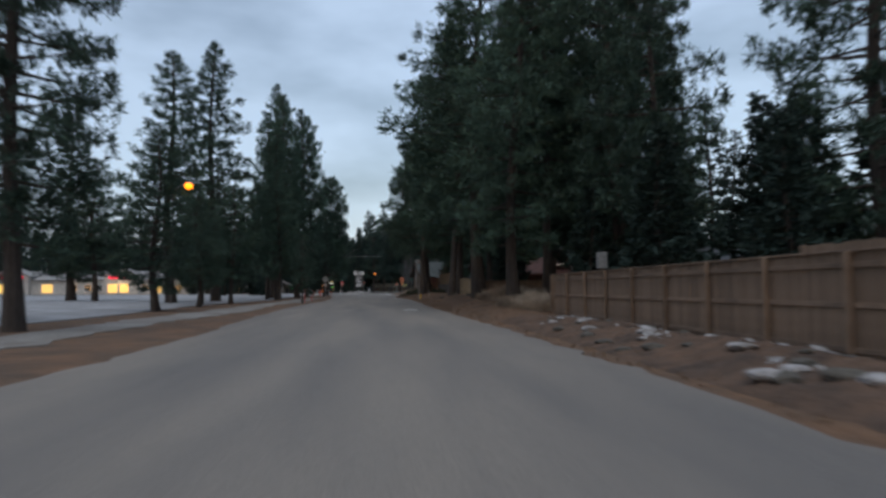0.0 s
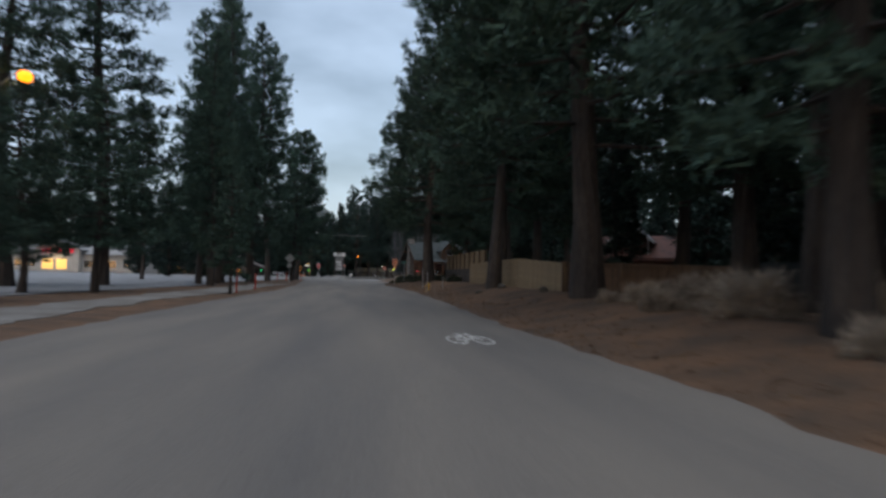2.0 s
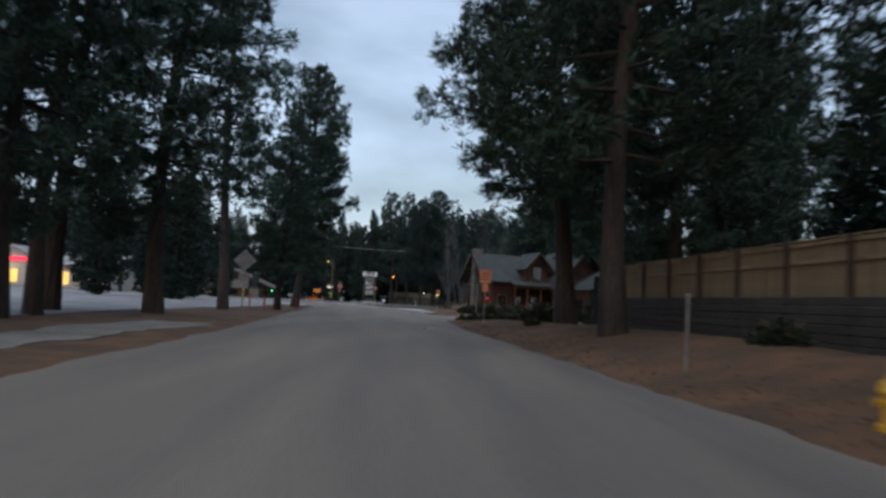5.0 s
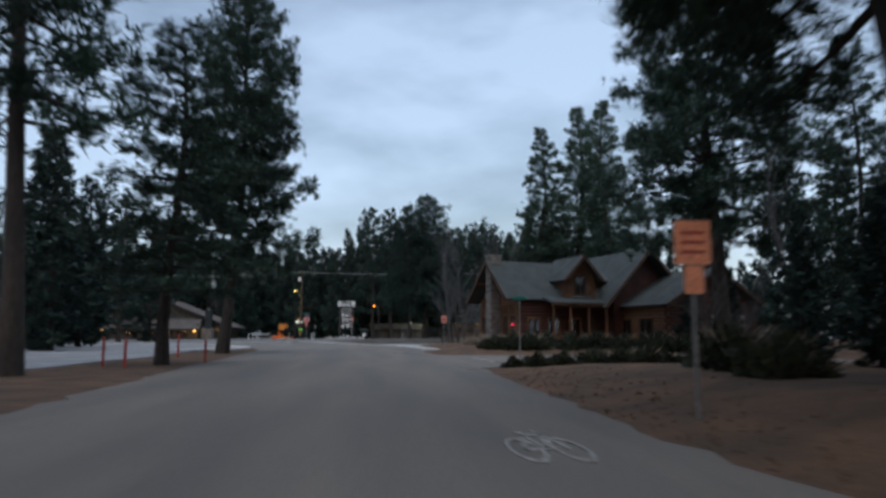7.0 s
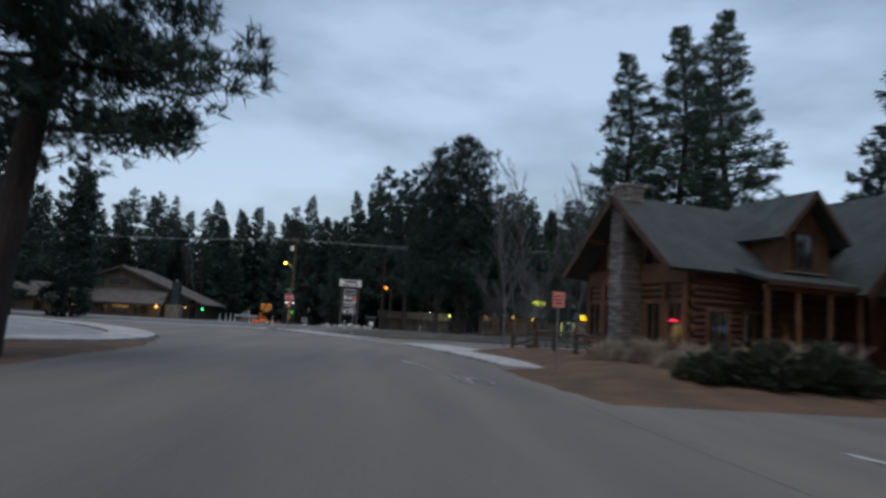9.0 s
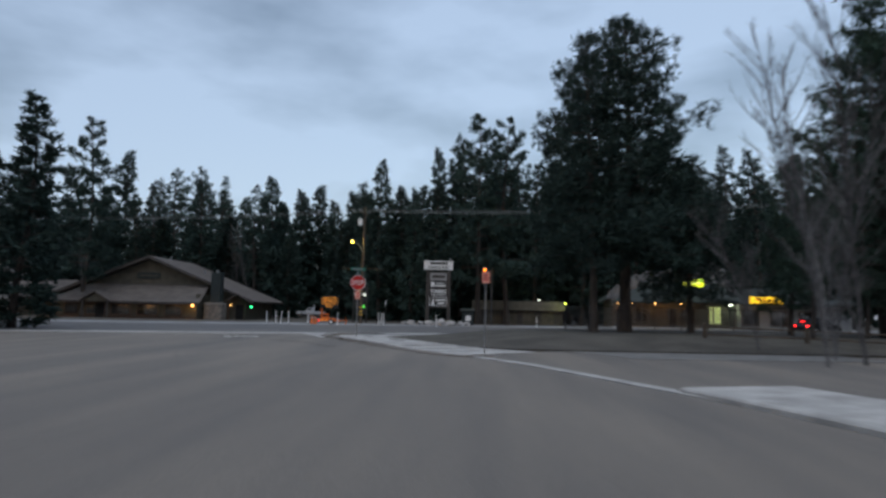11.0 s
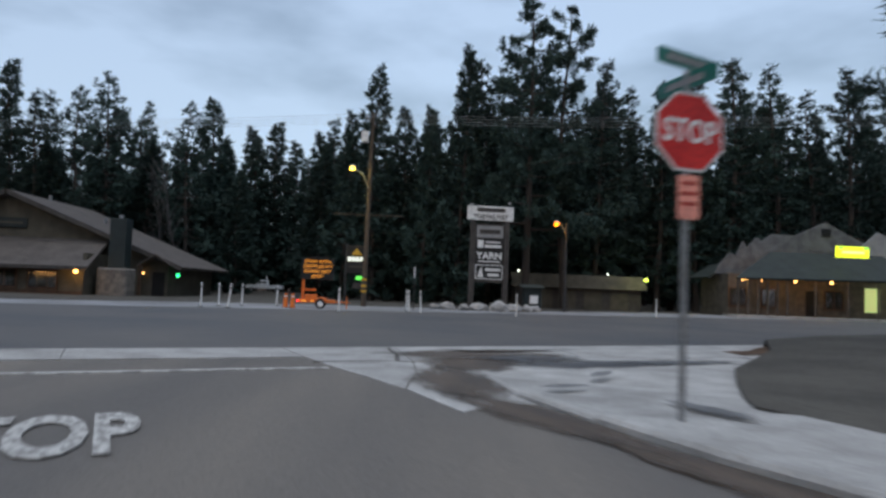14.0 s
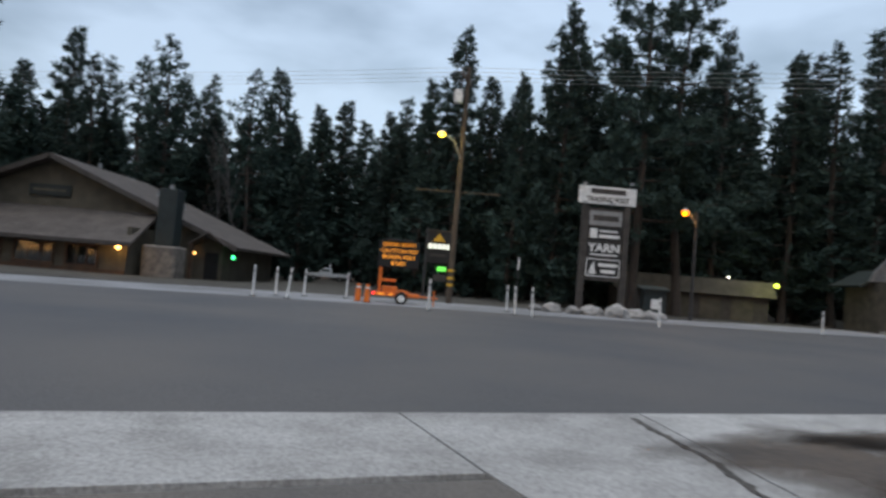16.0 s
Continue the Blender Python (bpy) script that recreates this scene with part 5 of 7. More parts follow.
for sgn, xe in ((-1, WX0 - 0.65), (1, WX1 + 0.65)):
    part("wing_roof", slab(bmesh.new(), [(wx, WY0 - 0.8, 5.9), (wx, WY1 + 0.4, 5.9), (xe, WY1 + 0.4, 3.05), (xe, WY0 - 0.8, 3.05)], 0.14), ROOF_GREY, house)
    part("wing_barge_board", slab(bmesh.new(), [(wx, WY0 - 0.86, 5.92), (wx, WY0 - 0.803, 5.92), (xe, WY0 - 0.803, 3.07), (xe, WY0 - 0.86, 3.07)], 0.26), TRIM_WOOD, house)
gb = bmesh.new()
v = [gb.verts.new(p) for p in ((WX0, WY0 - 0.06, 3.05), (WX1, WY0 - 0.06, 3.05), (wx, WY0 - 0.06, 5.72), (WX0, WY0 + 0.06, 3.05), (WX1, WY0 + 0.06, 3.05), (wx, WY0 + 0.06, 5.72))]
gb.faces.new(v[:3]), gb.faces.new(v[3:])
part("wing_gable", gb, LOG_RED, house)
window(house, (WX0 - 0.17, -7.6, 1.3), 1.5, 1.4, -90, TRIM_WOOD)
window(house, (WX0 - 0.17, -5.2, 1.35), 1.1, 1.2, -90, TRIM_WOOD)
window(house, (11.2, WY0 - 0.17, 1.3), 1.2, 1.3, 0, TRIM_WOOD)
part("garage_door", B((13.2, WY0 - 0.24, -0.1), (16.6, WY0 - 0.16, 2.3), 0.02), GREY_WALL, house, "pale grey garage door")
wr = bmesh.new()
for k in range(14):
    a0, a1 = 6.2832 * k / 14, 6.2832 * (k + 1.2) / 14
    tube(wr, [(0.24 * math.cos(a0), 0, 0.24 * math.sin(a0)), (0.26 * math.cos(a1), 0, 0.26 * math.sin(a1))], 0.05, 5)
wr.transform(Matrix.Translation((8.85, -3.7, 1.75)) @ Matrix.Rotation(radians(90), 4, "Z"))
part("wreath", wr, NEON_RED, house, "glowing red wreath on the log wall")

# ---- lodge beyond the highway ----
def cut_front(outline, y0, y1):
    """An upright board with a sawn top outline, given as (x, z) pairs."""
    bm = bmesh.new()
    a = [bm.verts.new((x, y0, z)) for x, z in outline]
    b = [bm.verts.new((x, y1, z)) for x, z in outline]
    bm.faces.new(a), bm.faces.new(b[::-1])
    for k in range(len(a)):
        m = (k + 1) % len(a)
        bm.faces.new((a[k], a[m], b[m], b[k]))
    bmesh.ops.recalc_face_normals(bm, faces=bm.faces)
    bmesh.ops.triangulate(bm, faces=[f for f in bm.faces if len(f.verts) > 4])
    return bm


lodge = thing("lodge", (-40.7, 130.0, -0.35), "low tan lodge with a broad brown shingle roof", "lodge")
LX0, LX1 = -8.4, 7.4
part("front_wall", B((LX0, 0, 0), (LX1, 0.25, 2.35)), STUCCO, lodge)
part("side_wall", B((LX1 - 0.25, 0.25, 0), (LX1, 4.2, 3.2)), STUCCO, lodge)
part("main_wall", B((-11.5, 4.2, 0), (11.6, 4.45, 2.6)), STUCCO, lodge)
part("right_wall", B((11.35, 4.45, 0), (11.6, 16.0, 2.7)), STUCCO, lodge)
gb = bmesh.new()
v = [gb.verts.new(p) for p in ((-11.5, 4.2, 2.6), (11.6, 4.2, 2.6), (0, 4.2, 7.45), (-11.5, 4.4, 2.6), (11.6, 4.4, 2.6), (0, 4.4, 7.45))]
gb.faces.new(v[:3]), gb.faces.new(v[3:])
part("front_gable", gb, STUCCO, lodge)
for sgn in (-1, 1):
    part("roof", slab(bmesh.new(), [(0, 3.3, 7.75), (0, 17.0, 7.75), (sgn * 12.9, 17.0, 2.55), (sgn * 12.9, 3.3, 2.55)], 0.2), ROOF_BROWN, lodge)
    part("barge_board", slab(bmesh.new(), [(0, 3.24, 7.77), (0, 3.297, 7.77), (sgn * 12.9, 3.297, 2.57), (sgn * 12.9, 3.24, 2.57)], 0.32), SIGN_WOOD, lodge)
part("skirt_roof", slab(bmesh.new(), [(LX0 - 1, -0.9, 2.25), (LX1 + 0.6, -0.9, 2.25), (LX1 - 0.3, 4.6, 4.5), (LX0 + 1.5, 4.6, 4.5)], 0.18), ROOF_BROWN, lodge)
part("skirt_fascia", B((LX0 - 1, -0.98, 2.0), (LX1 + 0.6, -0.905, 2.24), 0.01), SIGN_WOOD, lodge)
for x, wd in ((-7.0, 1.6), (-4.2, 2.2), (-1.3, 2.2), (1.8, 2.4), (4.7, 1.9)):
    window(lodge, (x, -0.02, 1.3), wd, 1.2, 0, TRIM_WOOD, bars=2)
part("low_band", B((LX0, -0.08, 0), (LX1, -0.005, 0.55), 0.01), TRIM_WOOD, lodge)
plaque = part("plaque", B((-1.6, 4.05, 5.0), (1.2, 4.18, 5.75), 0.03), DARK_PAINT, lodge, "dark plaque on the gable")
part("lettering_bar", B((-1.3, 4.03, 5.3), (0.9, 4.045, 5.45)), STUCCO, plaque)
part("chimney", B((8.45, 1.1, 2.25), (9.6, 2.2, 5.75), 0.03), DARK_PAINT, lodge, "dark painted chimney stack")
part("chimney_base", B((7.85, 0.8, -0.3), (9.95, 2.5, 2.25), 0.12), STONE, lodge, "pale boulder chimney base")
part("flue", T([(9.0, 1.6, 5.75), (9.0, 1.6, 6.05)], 0.16, 8), STEEL, lodge)
for x in (0.2, 4.2, 6.0):
    part("roof_vent", T([(x, 9.0 + x * 0.3, 7.6 - 0.4 * x), (x, 9.0 + x * 0.3, 8.15 - 0.4 * x)], 0.13, 8), STEEL, lodge)
ep = bmesh.new()
slab(ep, [(11.0, 3.0, 3.45), (11.0, 5.5, 3.45), (9.7, 5.5, 2.6), (9.7, 3.0, 2.6)], 0.1)
slab(ep, [(11.0, 3.0, 3.45), (11.0, 5.5, 3.45), (12.3, 5.5, 2.6), (12.3, 3.0, 2.6)], 0.1)
part("entrance_gable", ep, ROOF_BROWN, lodge)
ep = bmesh.new()
for sgn in (-1, 1):
    slab(ep, [(-3.7, -1.5, 3.35), (-3.7, 2.2, 3.35), (-3.7 + sgn * 1.9, 2.2, 2.2), (-3.7 + sgn * 1.9, -1.5, 2.2)], 0.12)
part("porch_gable", ep, ROOF_BROWN, lodge)
part("porch_gable_wall", cut_front(((-5.2, 2.2), (-2.2, 2.2), (-3.7, 3.1)), -1.2, -1.1), STUCCO, lodge)
for x in (-5.1, -2.3):
    part("porch_post", B((x - 0.09, -1.3, 0), (x + 0.09, -1.12, 2.25), 0.01), SIGN_WOOD, lodge)
part("front_door", B((-4.15, -0.13, 0.02), (-3.2, -0.085, 2.1), 0.01), ROOM_DARK, lodge)
part("entrance_door", B((10.5, 4.1, 0), (11.4, 4.19, 2.1), 0.01), ROOM_DARK, lodge)
part("entrance_post", B((9.85, 3.05, 0), (10.05, 3.25, 2.6), 0.01), TRIM_WOOD, lodge)
for at, mt, nm in (((7.0, -0.32, 1.95), LAMP_AMBER, "wall_lamp"), ((-9.6, 0.2, 2.1), LAMP_AMBER, "wall_lamp"), ((12.4, 4.0, 1.9), LAMP_GREEN, "green_lamp"), ((9.9, 3.9, 2.0), LAMP_AMBER, "wall_lamp")):
    r = 0.15 if nm == "wall_lamp" else 0.12
    if at[0] == 9.9:
        r = 0.07
    part(nm, ball(bmesh.new(), at, r, 1.2), mt, lodge, "glowing round wall lamp")
part("lodge_wing", B((-17.5, 2.5, 0), (-11.5, 14, 2.6)), STUCCO, lodge)
part("wing_roof", slab(bmesh.new(), [(-18.2, 1.7, 2.5), (-11, 1.7, 2.5), (-11, 8.2, 4.8), (-18.2, 8.2, 4.8)], 0.18), ROOF_BROWN, lodge)
part("wing_roof", slab(bmesh.new(), [(-18.2, 15, 2.5), (-11, 15, 2.5), (-11, 8.2, 4.8), (-18.2, 8.2, 4.8)], 0.18), ROOF_BROWN, lodge)
point_lamp("lodge_lamp_light", (-33.7, 129.2, 1.5), 25, AMBER)
point_lamp("lodge_lamp_light", (-50.3, 129.4, 1.5), 25, AMBER)

# ---- shop with a lit porch ----
shop = thing("shop", (21.5, 136.0, 0.0), "low shop with a weathered peaked false front and lit porch", "shop")
part("front_wall", B((-6.4, 0, 0), (7.5, 0.25, 3.5)), PORCH_WALL, shop)
part("side_wall", B((-6.4, 0.25, 0), (-6.15, 5, 3.5)), PORCH_WALL, shop)
part("side_wall", B((7.25, 0.25, 0), (7.5, 5, 3.5)), GREY_WALL, shop)


part("false_front", cut_front(((-6.9, 3.5), (7.0, 3.5), (7.0, 6.3), (6.0, 6.6), (4.5, 7.3), (2.7, 8.2), (0.1, 7.0), (-2.0, 7.0), (-2.9, 6.35), (-3.3, 6.65), (-4.2, 5.75), (-4.5, 6.3), (-5.1, 5.05), (-5.6, 5.3), (-6.6, 4.2)), 1.2, 1.5), WEATHERED, shop, "weathered grey peaked false front")
part("side_gable", cut_front(((5.6, 5.2), (9.6, 5.2), (9.6, 6.5), (8.4, 7.0), (7.1, 7.5), (6.2, 6.7), (5.6, 6.2)), 0.85, 1.1), GREY_WALL, shop, "pale side gable beside the lamp")
part("attic_window", B((2.3, 1.12, 6.95), (3.1, 1.19, 7.65)), ROOM_DARK, shop)
part("porch_roof", slab(bmesh.new(), [(-7.1, -2.6, 3.1), (8.0, -2.6, 3.3), (7.4, 0.8, 5.5), (-2.4, 0.8, 5.5)], 0.16), SHOP_ROOF, shop)
part("roof", slab(bmesh.new(), [(-7.4, 1.55, 3.2), (-5.5, 1.55, 4.4), (-5.5, 5, 4.4), (-7.4, 5.4, 3.2)], 0.15), SHOP_ROOF, shop)
part("roof", slab(bmesh.new(), [(-5.5, 1.52, 4.66), (7.8, 1.52, 4.66), (7.8, 5.4, 4.4), (-5.5, 5.4, 4.4)], 0.15), SHOP_ROOF, shop)
part("porch_floor", B((-6.9, -2.4, 0), (7.6, -0.02, 0.18), 0.02), CONCRETE, shop)
for x in (-6.7, -5.9, -5.1, -4.3, -3.5, -2.7, -0.4, 2.3, 4.8, 7.4):
    part("porch_post", B((x - 0.07, -2.3, 0.18), (x + 0.07, -2.16, 3.1), 0.012), PORCH_WALL, shop)
for x, wd in ((-5.6, 1.5), (-3.0, 1.3), (2.6, 1.6)):
    window(shop, (x, -0.02, 1.6), wd, 1.5, 0, TRIM_WOOD, bars=1)
part("shop_door", B((0.2, -0.06, 0.18), (1.2, -0.005, 2.3), 0.01), ROOM_DARK, shop)
part("lit_window", B((5.2, -0.12, 0.7), (6.5, -0.075, 2.7)), glow("pale_lit_window", (0.75, 0.85, 0.35), 0.35), shop, "pale lit door panel")
sg = part("lightbox_sign", B((0.9, -2.95, 5.0), (3.5, -2.7, 5.85), 0.02), NEON_YELLOW, shop, "glowing yellow-green lightbox sign")
part("lettering_bar", B((1.3, -2.975, 5.32), (3.1, -2.955, 5.5)), glow("pale_yellow_face", (0.95, 1.0, 0.30), 1.2), sg)
for x in (1.2, 3.2):
    part("sign_bracket", T([(x, -2.7, 5.2), (x, 1.22, 5.75)], 0.035, 6), DARK_STEEL, sg)
    part("corner_lamp", B((x - 0.2, -2.975, 5.62), (x + 0.2, -2.955, 5.8)), LED_GREEN, sg)
for x, mt, r in ((-6.2, LAMP_AMBER, 0.085), (-5.9, LAMP_AMBER, 0.05), (-4.6, LAMP_AMBER, 0.05), (-1.85, LAMP_AMBER, 0.11), (1.15, LAMP_AMBER, 0.12), (7.0, LAMP_WHITE, 0.16)):
    part("porch_lamp", ball(bmesh.new(), (x, -1.9, 2.98), r), mt, shop, "glowing porch lamp")
    if r > 0.08:
        point_lamp("porch_light", (21.5 + x, 136 - 1.7, 2.6), 36 if mt is LAMP_AMBER else 40, AMBER if mt is LAMP_AMBER else (0.8, 1.0, 0.6))
cafe = thing("cafe", (33.5, 134.0, 0.0), "dark low shop with a glowing amber sign band", "shop")
part("front_wall", B((-4.0, 0, 0), (9, 0.25, 3.4)), GREY_WALL, cafe)
part("roof", slab(bmesh.new(), [(-4.6, -1.6, 3.2), (9.5, -1.6, 3.2), (9.5, 6, 5.2), (-4.6, 6, 5.2)], 0.2), SHOP_ROOF, cafe)
part("side_wall", B((-4.0, 0.25, 0), (-3.75, 8, 3.4)), GREY_WALL, cafe)
sg = part("sign_band", B((-3.6, -1.95, 3.2), (0.2, -1.75, 3.95), 0.02), NEON_AMBER, cafe, "glowing amber sign band")
part("lettering_bar", B((-3.2, -1.975, 3.5), (-0.3, -1.955, 3.64)), RED_PAINT, sg)
for x in (-2.8, 0.5, 3.8):
    window(cafe, (x, -0.02, 1.5), 1.9, 1.6, 0, TRIM_WOOD)
point_lamp("cafe_light", (32, 131.6, 2.6), 25, AMBER)
shed = thing("storage_shed", (4.0, 142.0, -0.05), "long low grey shed under the pines", "shed")
part("wall", B((-5.4, 0, 0), (6, 3.2, 2.0)), SIGN_WOOD, shed)
part("roof", slab(bmesh.new(), [(-5.8, -0.5, 1.9), (6.4, -0.5, 1.9), (6.4, 0.25, 3.1), (-5.8, 0.25, 3.1)], 0.1), STUCCO, shed, "steep pale mansard edge of the roof")
part("roof", slab(bmesh.new(), [(-5.8, 0.3, 3.08), (6.4, 0.3, 3.08), (6.4, 3.6, 2.6), (-5.8, 3.6, 2.6)], 0.1), STUCCO, shed)
for x in (-2.9, -0.8, 1.6, 4.0):
    part("door", B((x - 0.8, -0.06, 0.05), (x + 0.8, -0.005, 1.7), 0.01), STUCCO, shed)
part("flood_lamp", ball(bmesh.new(), (6.2, -0.75, 2.85), 0.17), glow("greenish_bulb", (0.80, 1.0, 0.12), 2.5), shed, "glowing greenish flood lamp")
for x in (-5.2, 2.9):
    part("roof_lamp", ball(bmesh.new(), (x, 0.0, 3.25), 0.06), LAMP_WHITE, shed, "small white lamp on the roof edge")
point_lamp("shed_light", (9.6, 140.5, 2.9), 50, GREENISH)
part("lamp_bracket", T([(6.2, 0.1, 2.6), (6.2, -0.7, 3.0)], 0.03, 6), DARK_STEEL, shed)

# ---- store across the car park ----
store = thing("store", (-75, 114, 0.0), "cream store with a gabled entrance and red sign", "store")
part("front_wall", B((-44, 0, 0), (19, 0.4, 4.6)), WHITE_WALL, store)
part("side_wall", B((18.6, 0.4, 0), (19, 18, 4.6)), WHITE_WALL, store)
part("side_wall", B((-44, 0.4, 0), (-43.6, 18, 4.6)), WHITE_WALL, store)
part("roof", slab(bmesh.new(), [(-45, -0.8, 4.5), (20, -0.8, 4.5), (20, 9, 7.2), (-45, 9, 7.2)], 0.25), GREY_WALL, store)
part("roof", slab(bmesh.new(), [(-45, 19, 4.5), (20, 19, 4.5), (20, 9, 7.2), (-45, 9, 7.2)], 0.25), GREY_WALL, store)
for ex in (0, -31):
    gb = bmesh.new()
    v = [gb.verts.new((ex + x, y, z)) for y in (-1.6, 0) for x, z in ((-5, 0), (5, 0), (5, 5.6), (0, 7.6), (-5, 5.6))]
    gb.faces.new(v[:5]), gb.faces.new(v[5:][::-1])
    for k in range(5):
        gb.faces.new((v[k], v[(k + 1) % 5], v[5 + (k + 1) % 5], v[5 + k]))
    part("entrance_front", gb, WHITE_WALL, store)
    for sgn in (-1, 1):
        part("entrance_roof", slab(bmesh.new(), [(ex, -2.2, 7.9), (ex, 5, 7.9), (ex + sgn * 5.8, 5, 5.5), (ex + sgn * 5.8, -2.2, 5.5)], 0.2), GREY_WALL, store)
    part("red_sign", B((ex - 3.6, -1.85, 4.75), (ex + 3.6, -1.65, 5.5), 0.02), NEON_RED, store, "glowing red shop sign")
    for x, wd in ((-2.4, 2.6), (0.9, 2.4), (9.5, 3.0)):
        part("lit_window", B((ex + x - wd / 2, -1.72 if x < 5 else -0.1, 0.6), (ex + x + wd / 2, -1.62 if x < 5 else -0.02, 3.1)), WARM_WINDOW, store, "warm lit shop window")
for x in (-14, -10, -7, 6.5, 12.5, 16):
    window(store, (x, -0.03, 2.0), 2.0, 2.0, 0, WHITE_PAINT, bars=2)
point_lamp("store_light", (-75, 110.5, 3.5), 120, (1.0, 0.75, 0.35))

# ---- house behind the dark fence, and its hoop ----
yard_house = thing("yard_house", (24, -46, 0.5), "dark low house behind the board fence", "house")
part("wall", B((0, -7, 0), (8, 9, 2.6)), DARK_PAINT, yard_house)
for sgn in (-1, 1):
    part("roof", slab(bmesh.new(), [(4, -8, 4.0), (4, 10, 4.0), (4 + sgn * 5, 10, 2.5), (4 + sgn * 5, -8, 2.5)], 0.2), DARK_STEEL, yard_house)
for y in (-4, 0, 4):
    window(yard_house, (-0.02, y, 1.6), 1.4, 1.2, -90, WHITE_PAINT)
cabin = thing("cabin", (25.0, -8.5, 0.5), "dark red-brown cabin with a pale trimmed gable behind the fences", "house", rz=-30)
part("wall", B((-4.6, 0, -0.3), (4.6, 7, 3.0)), LOG_RED, cabin)
for y0, y1 in ((-1.2, 3.5), (8.2, 3.5)):
    part("roof", slab(bmesh.new(), [(-5.3, y0, 2.75), (5.3, y0, 2.75), (5.3, y1, 4.9), (-5.3, y1, 4.9)], 0.18), LOG_RED, cabin)
part("fascia", B((-5.3, -1.27, 2.45), (5.3, -1.205, 2.74), 0.01), LOG_RED, cabin)
part("front_gable", cut_front(((-1.5, 3.0), (1.5, 3.0), (1.5, 4.3), (0, 5.7), (-1.5, 4.3)), -0.5, -0.35), LOG_RED, cabin)
for sgn in (-1, 1):
    part("gable_roof", slab(bmesh.new(), [(0, -1.1, 6.0), (0, 3.5, 6.0), (sgn * 2.0, 3.5, 4.1), (sgn * 2.0, -1.1, 4.1)], 0.14), DARK_STEEL, cabin)
    part("barge_board", slab(bmesh.new(), [(0, -1.16, 6.02), (0, -1.105, 6.02), (sgn * 2.0, -1.105, 4.12), (sgn * 2.0, -1.16, 4.12)], 0.16), GREY_WALL, cabin, "pale barge board")
    part("gable_post", B((sgn * 1.45 - 0.07, -0.62, 2.95), (sgn * 1.45 + 0.07, -0.51, 4.5), 0.01), GREY_WALL, cabin)
for x, z_ in ((-2.8, 1.4), (2.6, 1.4), (0, 4.2)):
    window(cabin, (x, -0.02 if z_ < 3 else -0.52, z_), 1.2, 1.2, 0, TRIM_WOOD)
for x in (-4.9, -1.8, 1.8, 4.9):
    part("porch_post", B((x - 0.08, -1.1, -0.3), (x + 0.08, -0.94, 2.6), 0.01), TRIM_WOOD, cabin)
meter = thing("meter_box", (11.6, -64.6, 0.1), "grey metal meter box on a post behind the fence", "utility box")
part("post", B((-0.06, -0.06, -0.3), (0.06, 0.06, 2.2), 0.01), POLE_WOOD, meter)
part("box", B((-0.21, -0.14, 2.05), (0.21, 0.14, 2.75), 0.02), STEEL, meter)
hoop = thing("basketball_hoop", (18.9, -43.2, 0.48), "pale rounded basketball backboard on a dark pole", "hoop", rz=-75)
part("pole", T([(0, 0.7, -0.2), (0, 0.7, 2.2), (0, 0.2, 2.75)], 0.06, 8), DARK_STEEL, hoop)
bb = bmesh.new()
prism(bb, [(-0.55, 0)] + [(0.55 * math.cos(math.pi - math.pi * k / 10), 0.35 + 0.38 * math.sin(math.pi * k / 10)) for k in range(11)] + [(0.55, 0)], 0, 0.04)
bb.transform(Matrix.Translation((0, 0, 2.3)) @ Matrix.Rotation(radians(90), 4, "X"))
part("backboard", bb, WHITE_PAINT, hoop)
rim = bmesh.new()
for k in range(14):
    tube(rim, [(0.22 * math.cos(6.2832 * k / 14), -0.3 + 0.22 * math.sin(6.2832 * k / 14), 2.42), (0.22 * math.cos(6.2832 * (k + 1) / 14), -0.3 + 0.22 * math.sin(6.2832 * (k + 1) / 14), 2.42)], 0.012, 5)
part("rim", rim, ORANGE, hoop)


# ---- signs ----
def plate(bm, poly, y0, y1):
    """A thin upright plate facing -y from an outline in x and z."""
    prism(bm, poly, 0, 1)
    bm.transform(Matrix(((1, 0, 0, 0), (0, 0, 1, 0), (0, 1, 0, 0), (0, 0, 0, 1))))
    for v_ in bm.verts:
        v_.co.y = y0 if v_.co.y < 0.5 else y1
    bmesh.ops.recalc_face_normals(bm, faces=bm.faces)
    return bm


def rect(x0, z0, x1, z1, r=0.03):
    pts = []
    for cx, cz, a in ((x1 - r, z1 - r, 0), (x0 + r, z1 - r, 90), (x0 + r, z0 + r, 180), (x1 - r, z0 + r, 270)):
        for k in range(4):
            t = radians(a + 30 * k)
            pts.append((cx + r * math.cos(t), cz + r * math.sin(t)))
    return pts


def octagon(r, cz):
    return [(r * math.cos(radians(22.5 + 45 * k)), cz + r * math.sin(radians(22.5 + 45 * k))) for k in range(8)]


UP = Matrix.Rotation(radians(90), 4, "X")
stop = thing("stop_sign", (-9.0, 89.0, 0.12), "red octagonal stop sign on a steel post at the corner", "stop sign", rz=13)
part("post", T([(0, 0, -0.3), (0, 0, 3.4)], 0.034, 8), STEEL, stop)
face = part("face", plate(bmesh.new(), octagon(0.415, 2.78), -0.055, -0.045), WHITE_PAINT, stop, "white rimmed octagon")
part("red_field", plate(bmesh.new(), octagon(0.388, 2.78), -0.060, -0.056), RED_PAINT, face)
lettering("lettering", "STOP", 0.30, WHITE_PAINT, face, Matrix.Translation((0, -0.064, 2.775)) @ UP @ Matrix.Diagonal((0.85, 1.05, 1, 1)), 0.002, bold=0.006)
low = part("lower_plate", plate(bmesh.new(), rect(-0.118, 1.93, 0.118, 2.36), -0.052, -0.044), SHEET_HEADLIT, stop, "small plate under the octagon, painted in orange headlight glow")
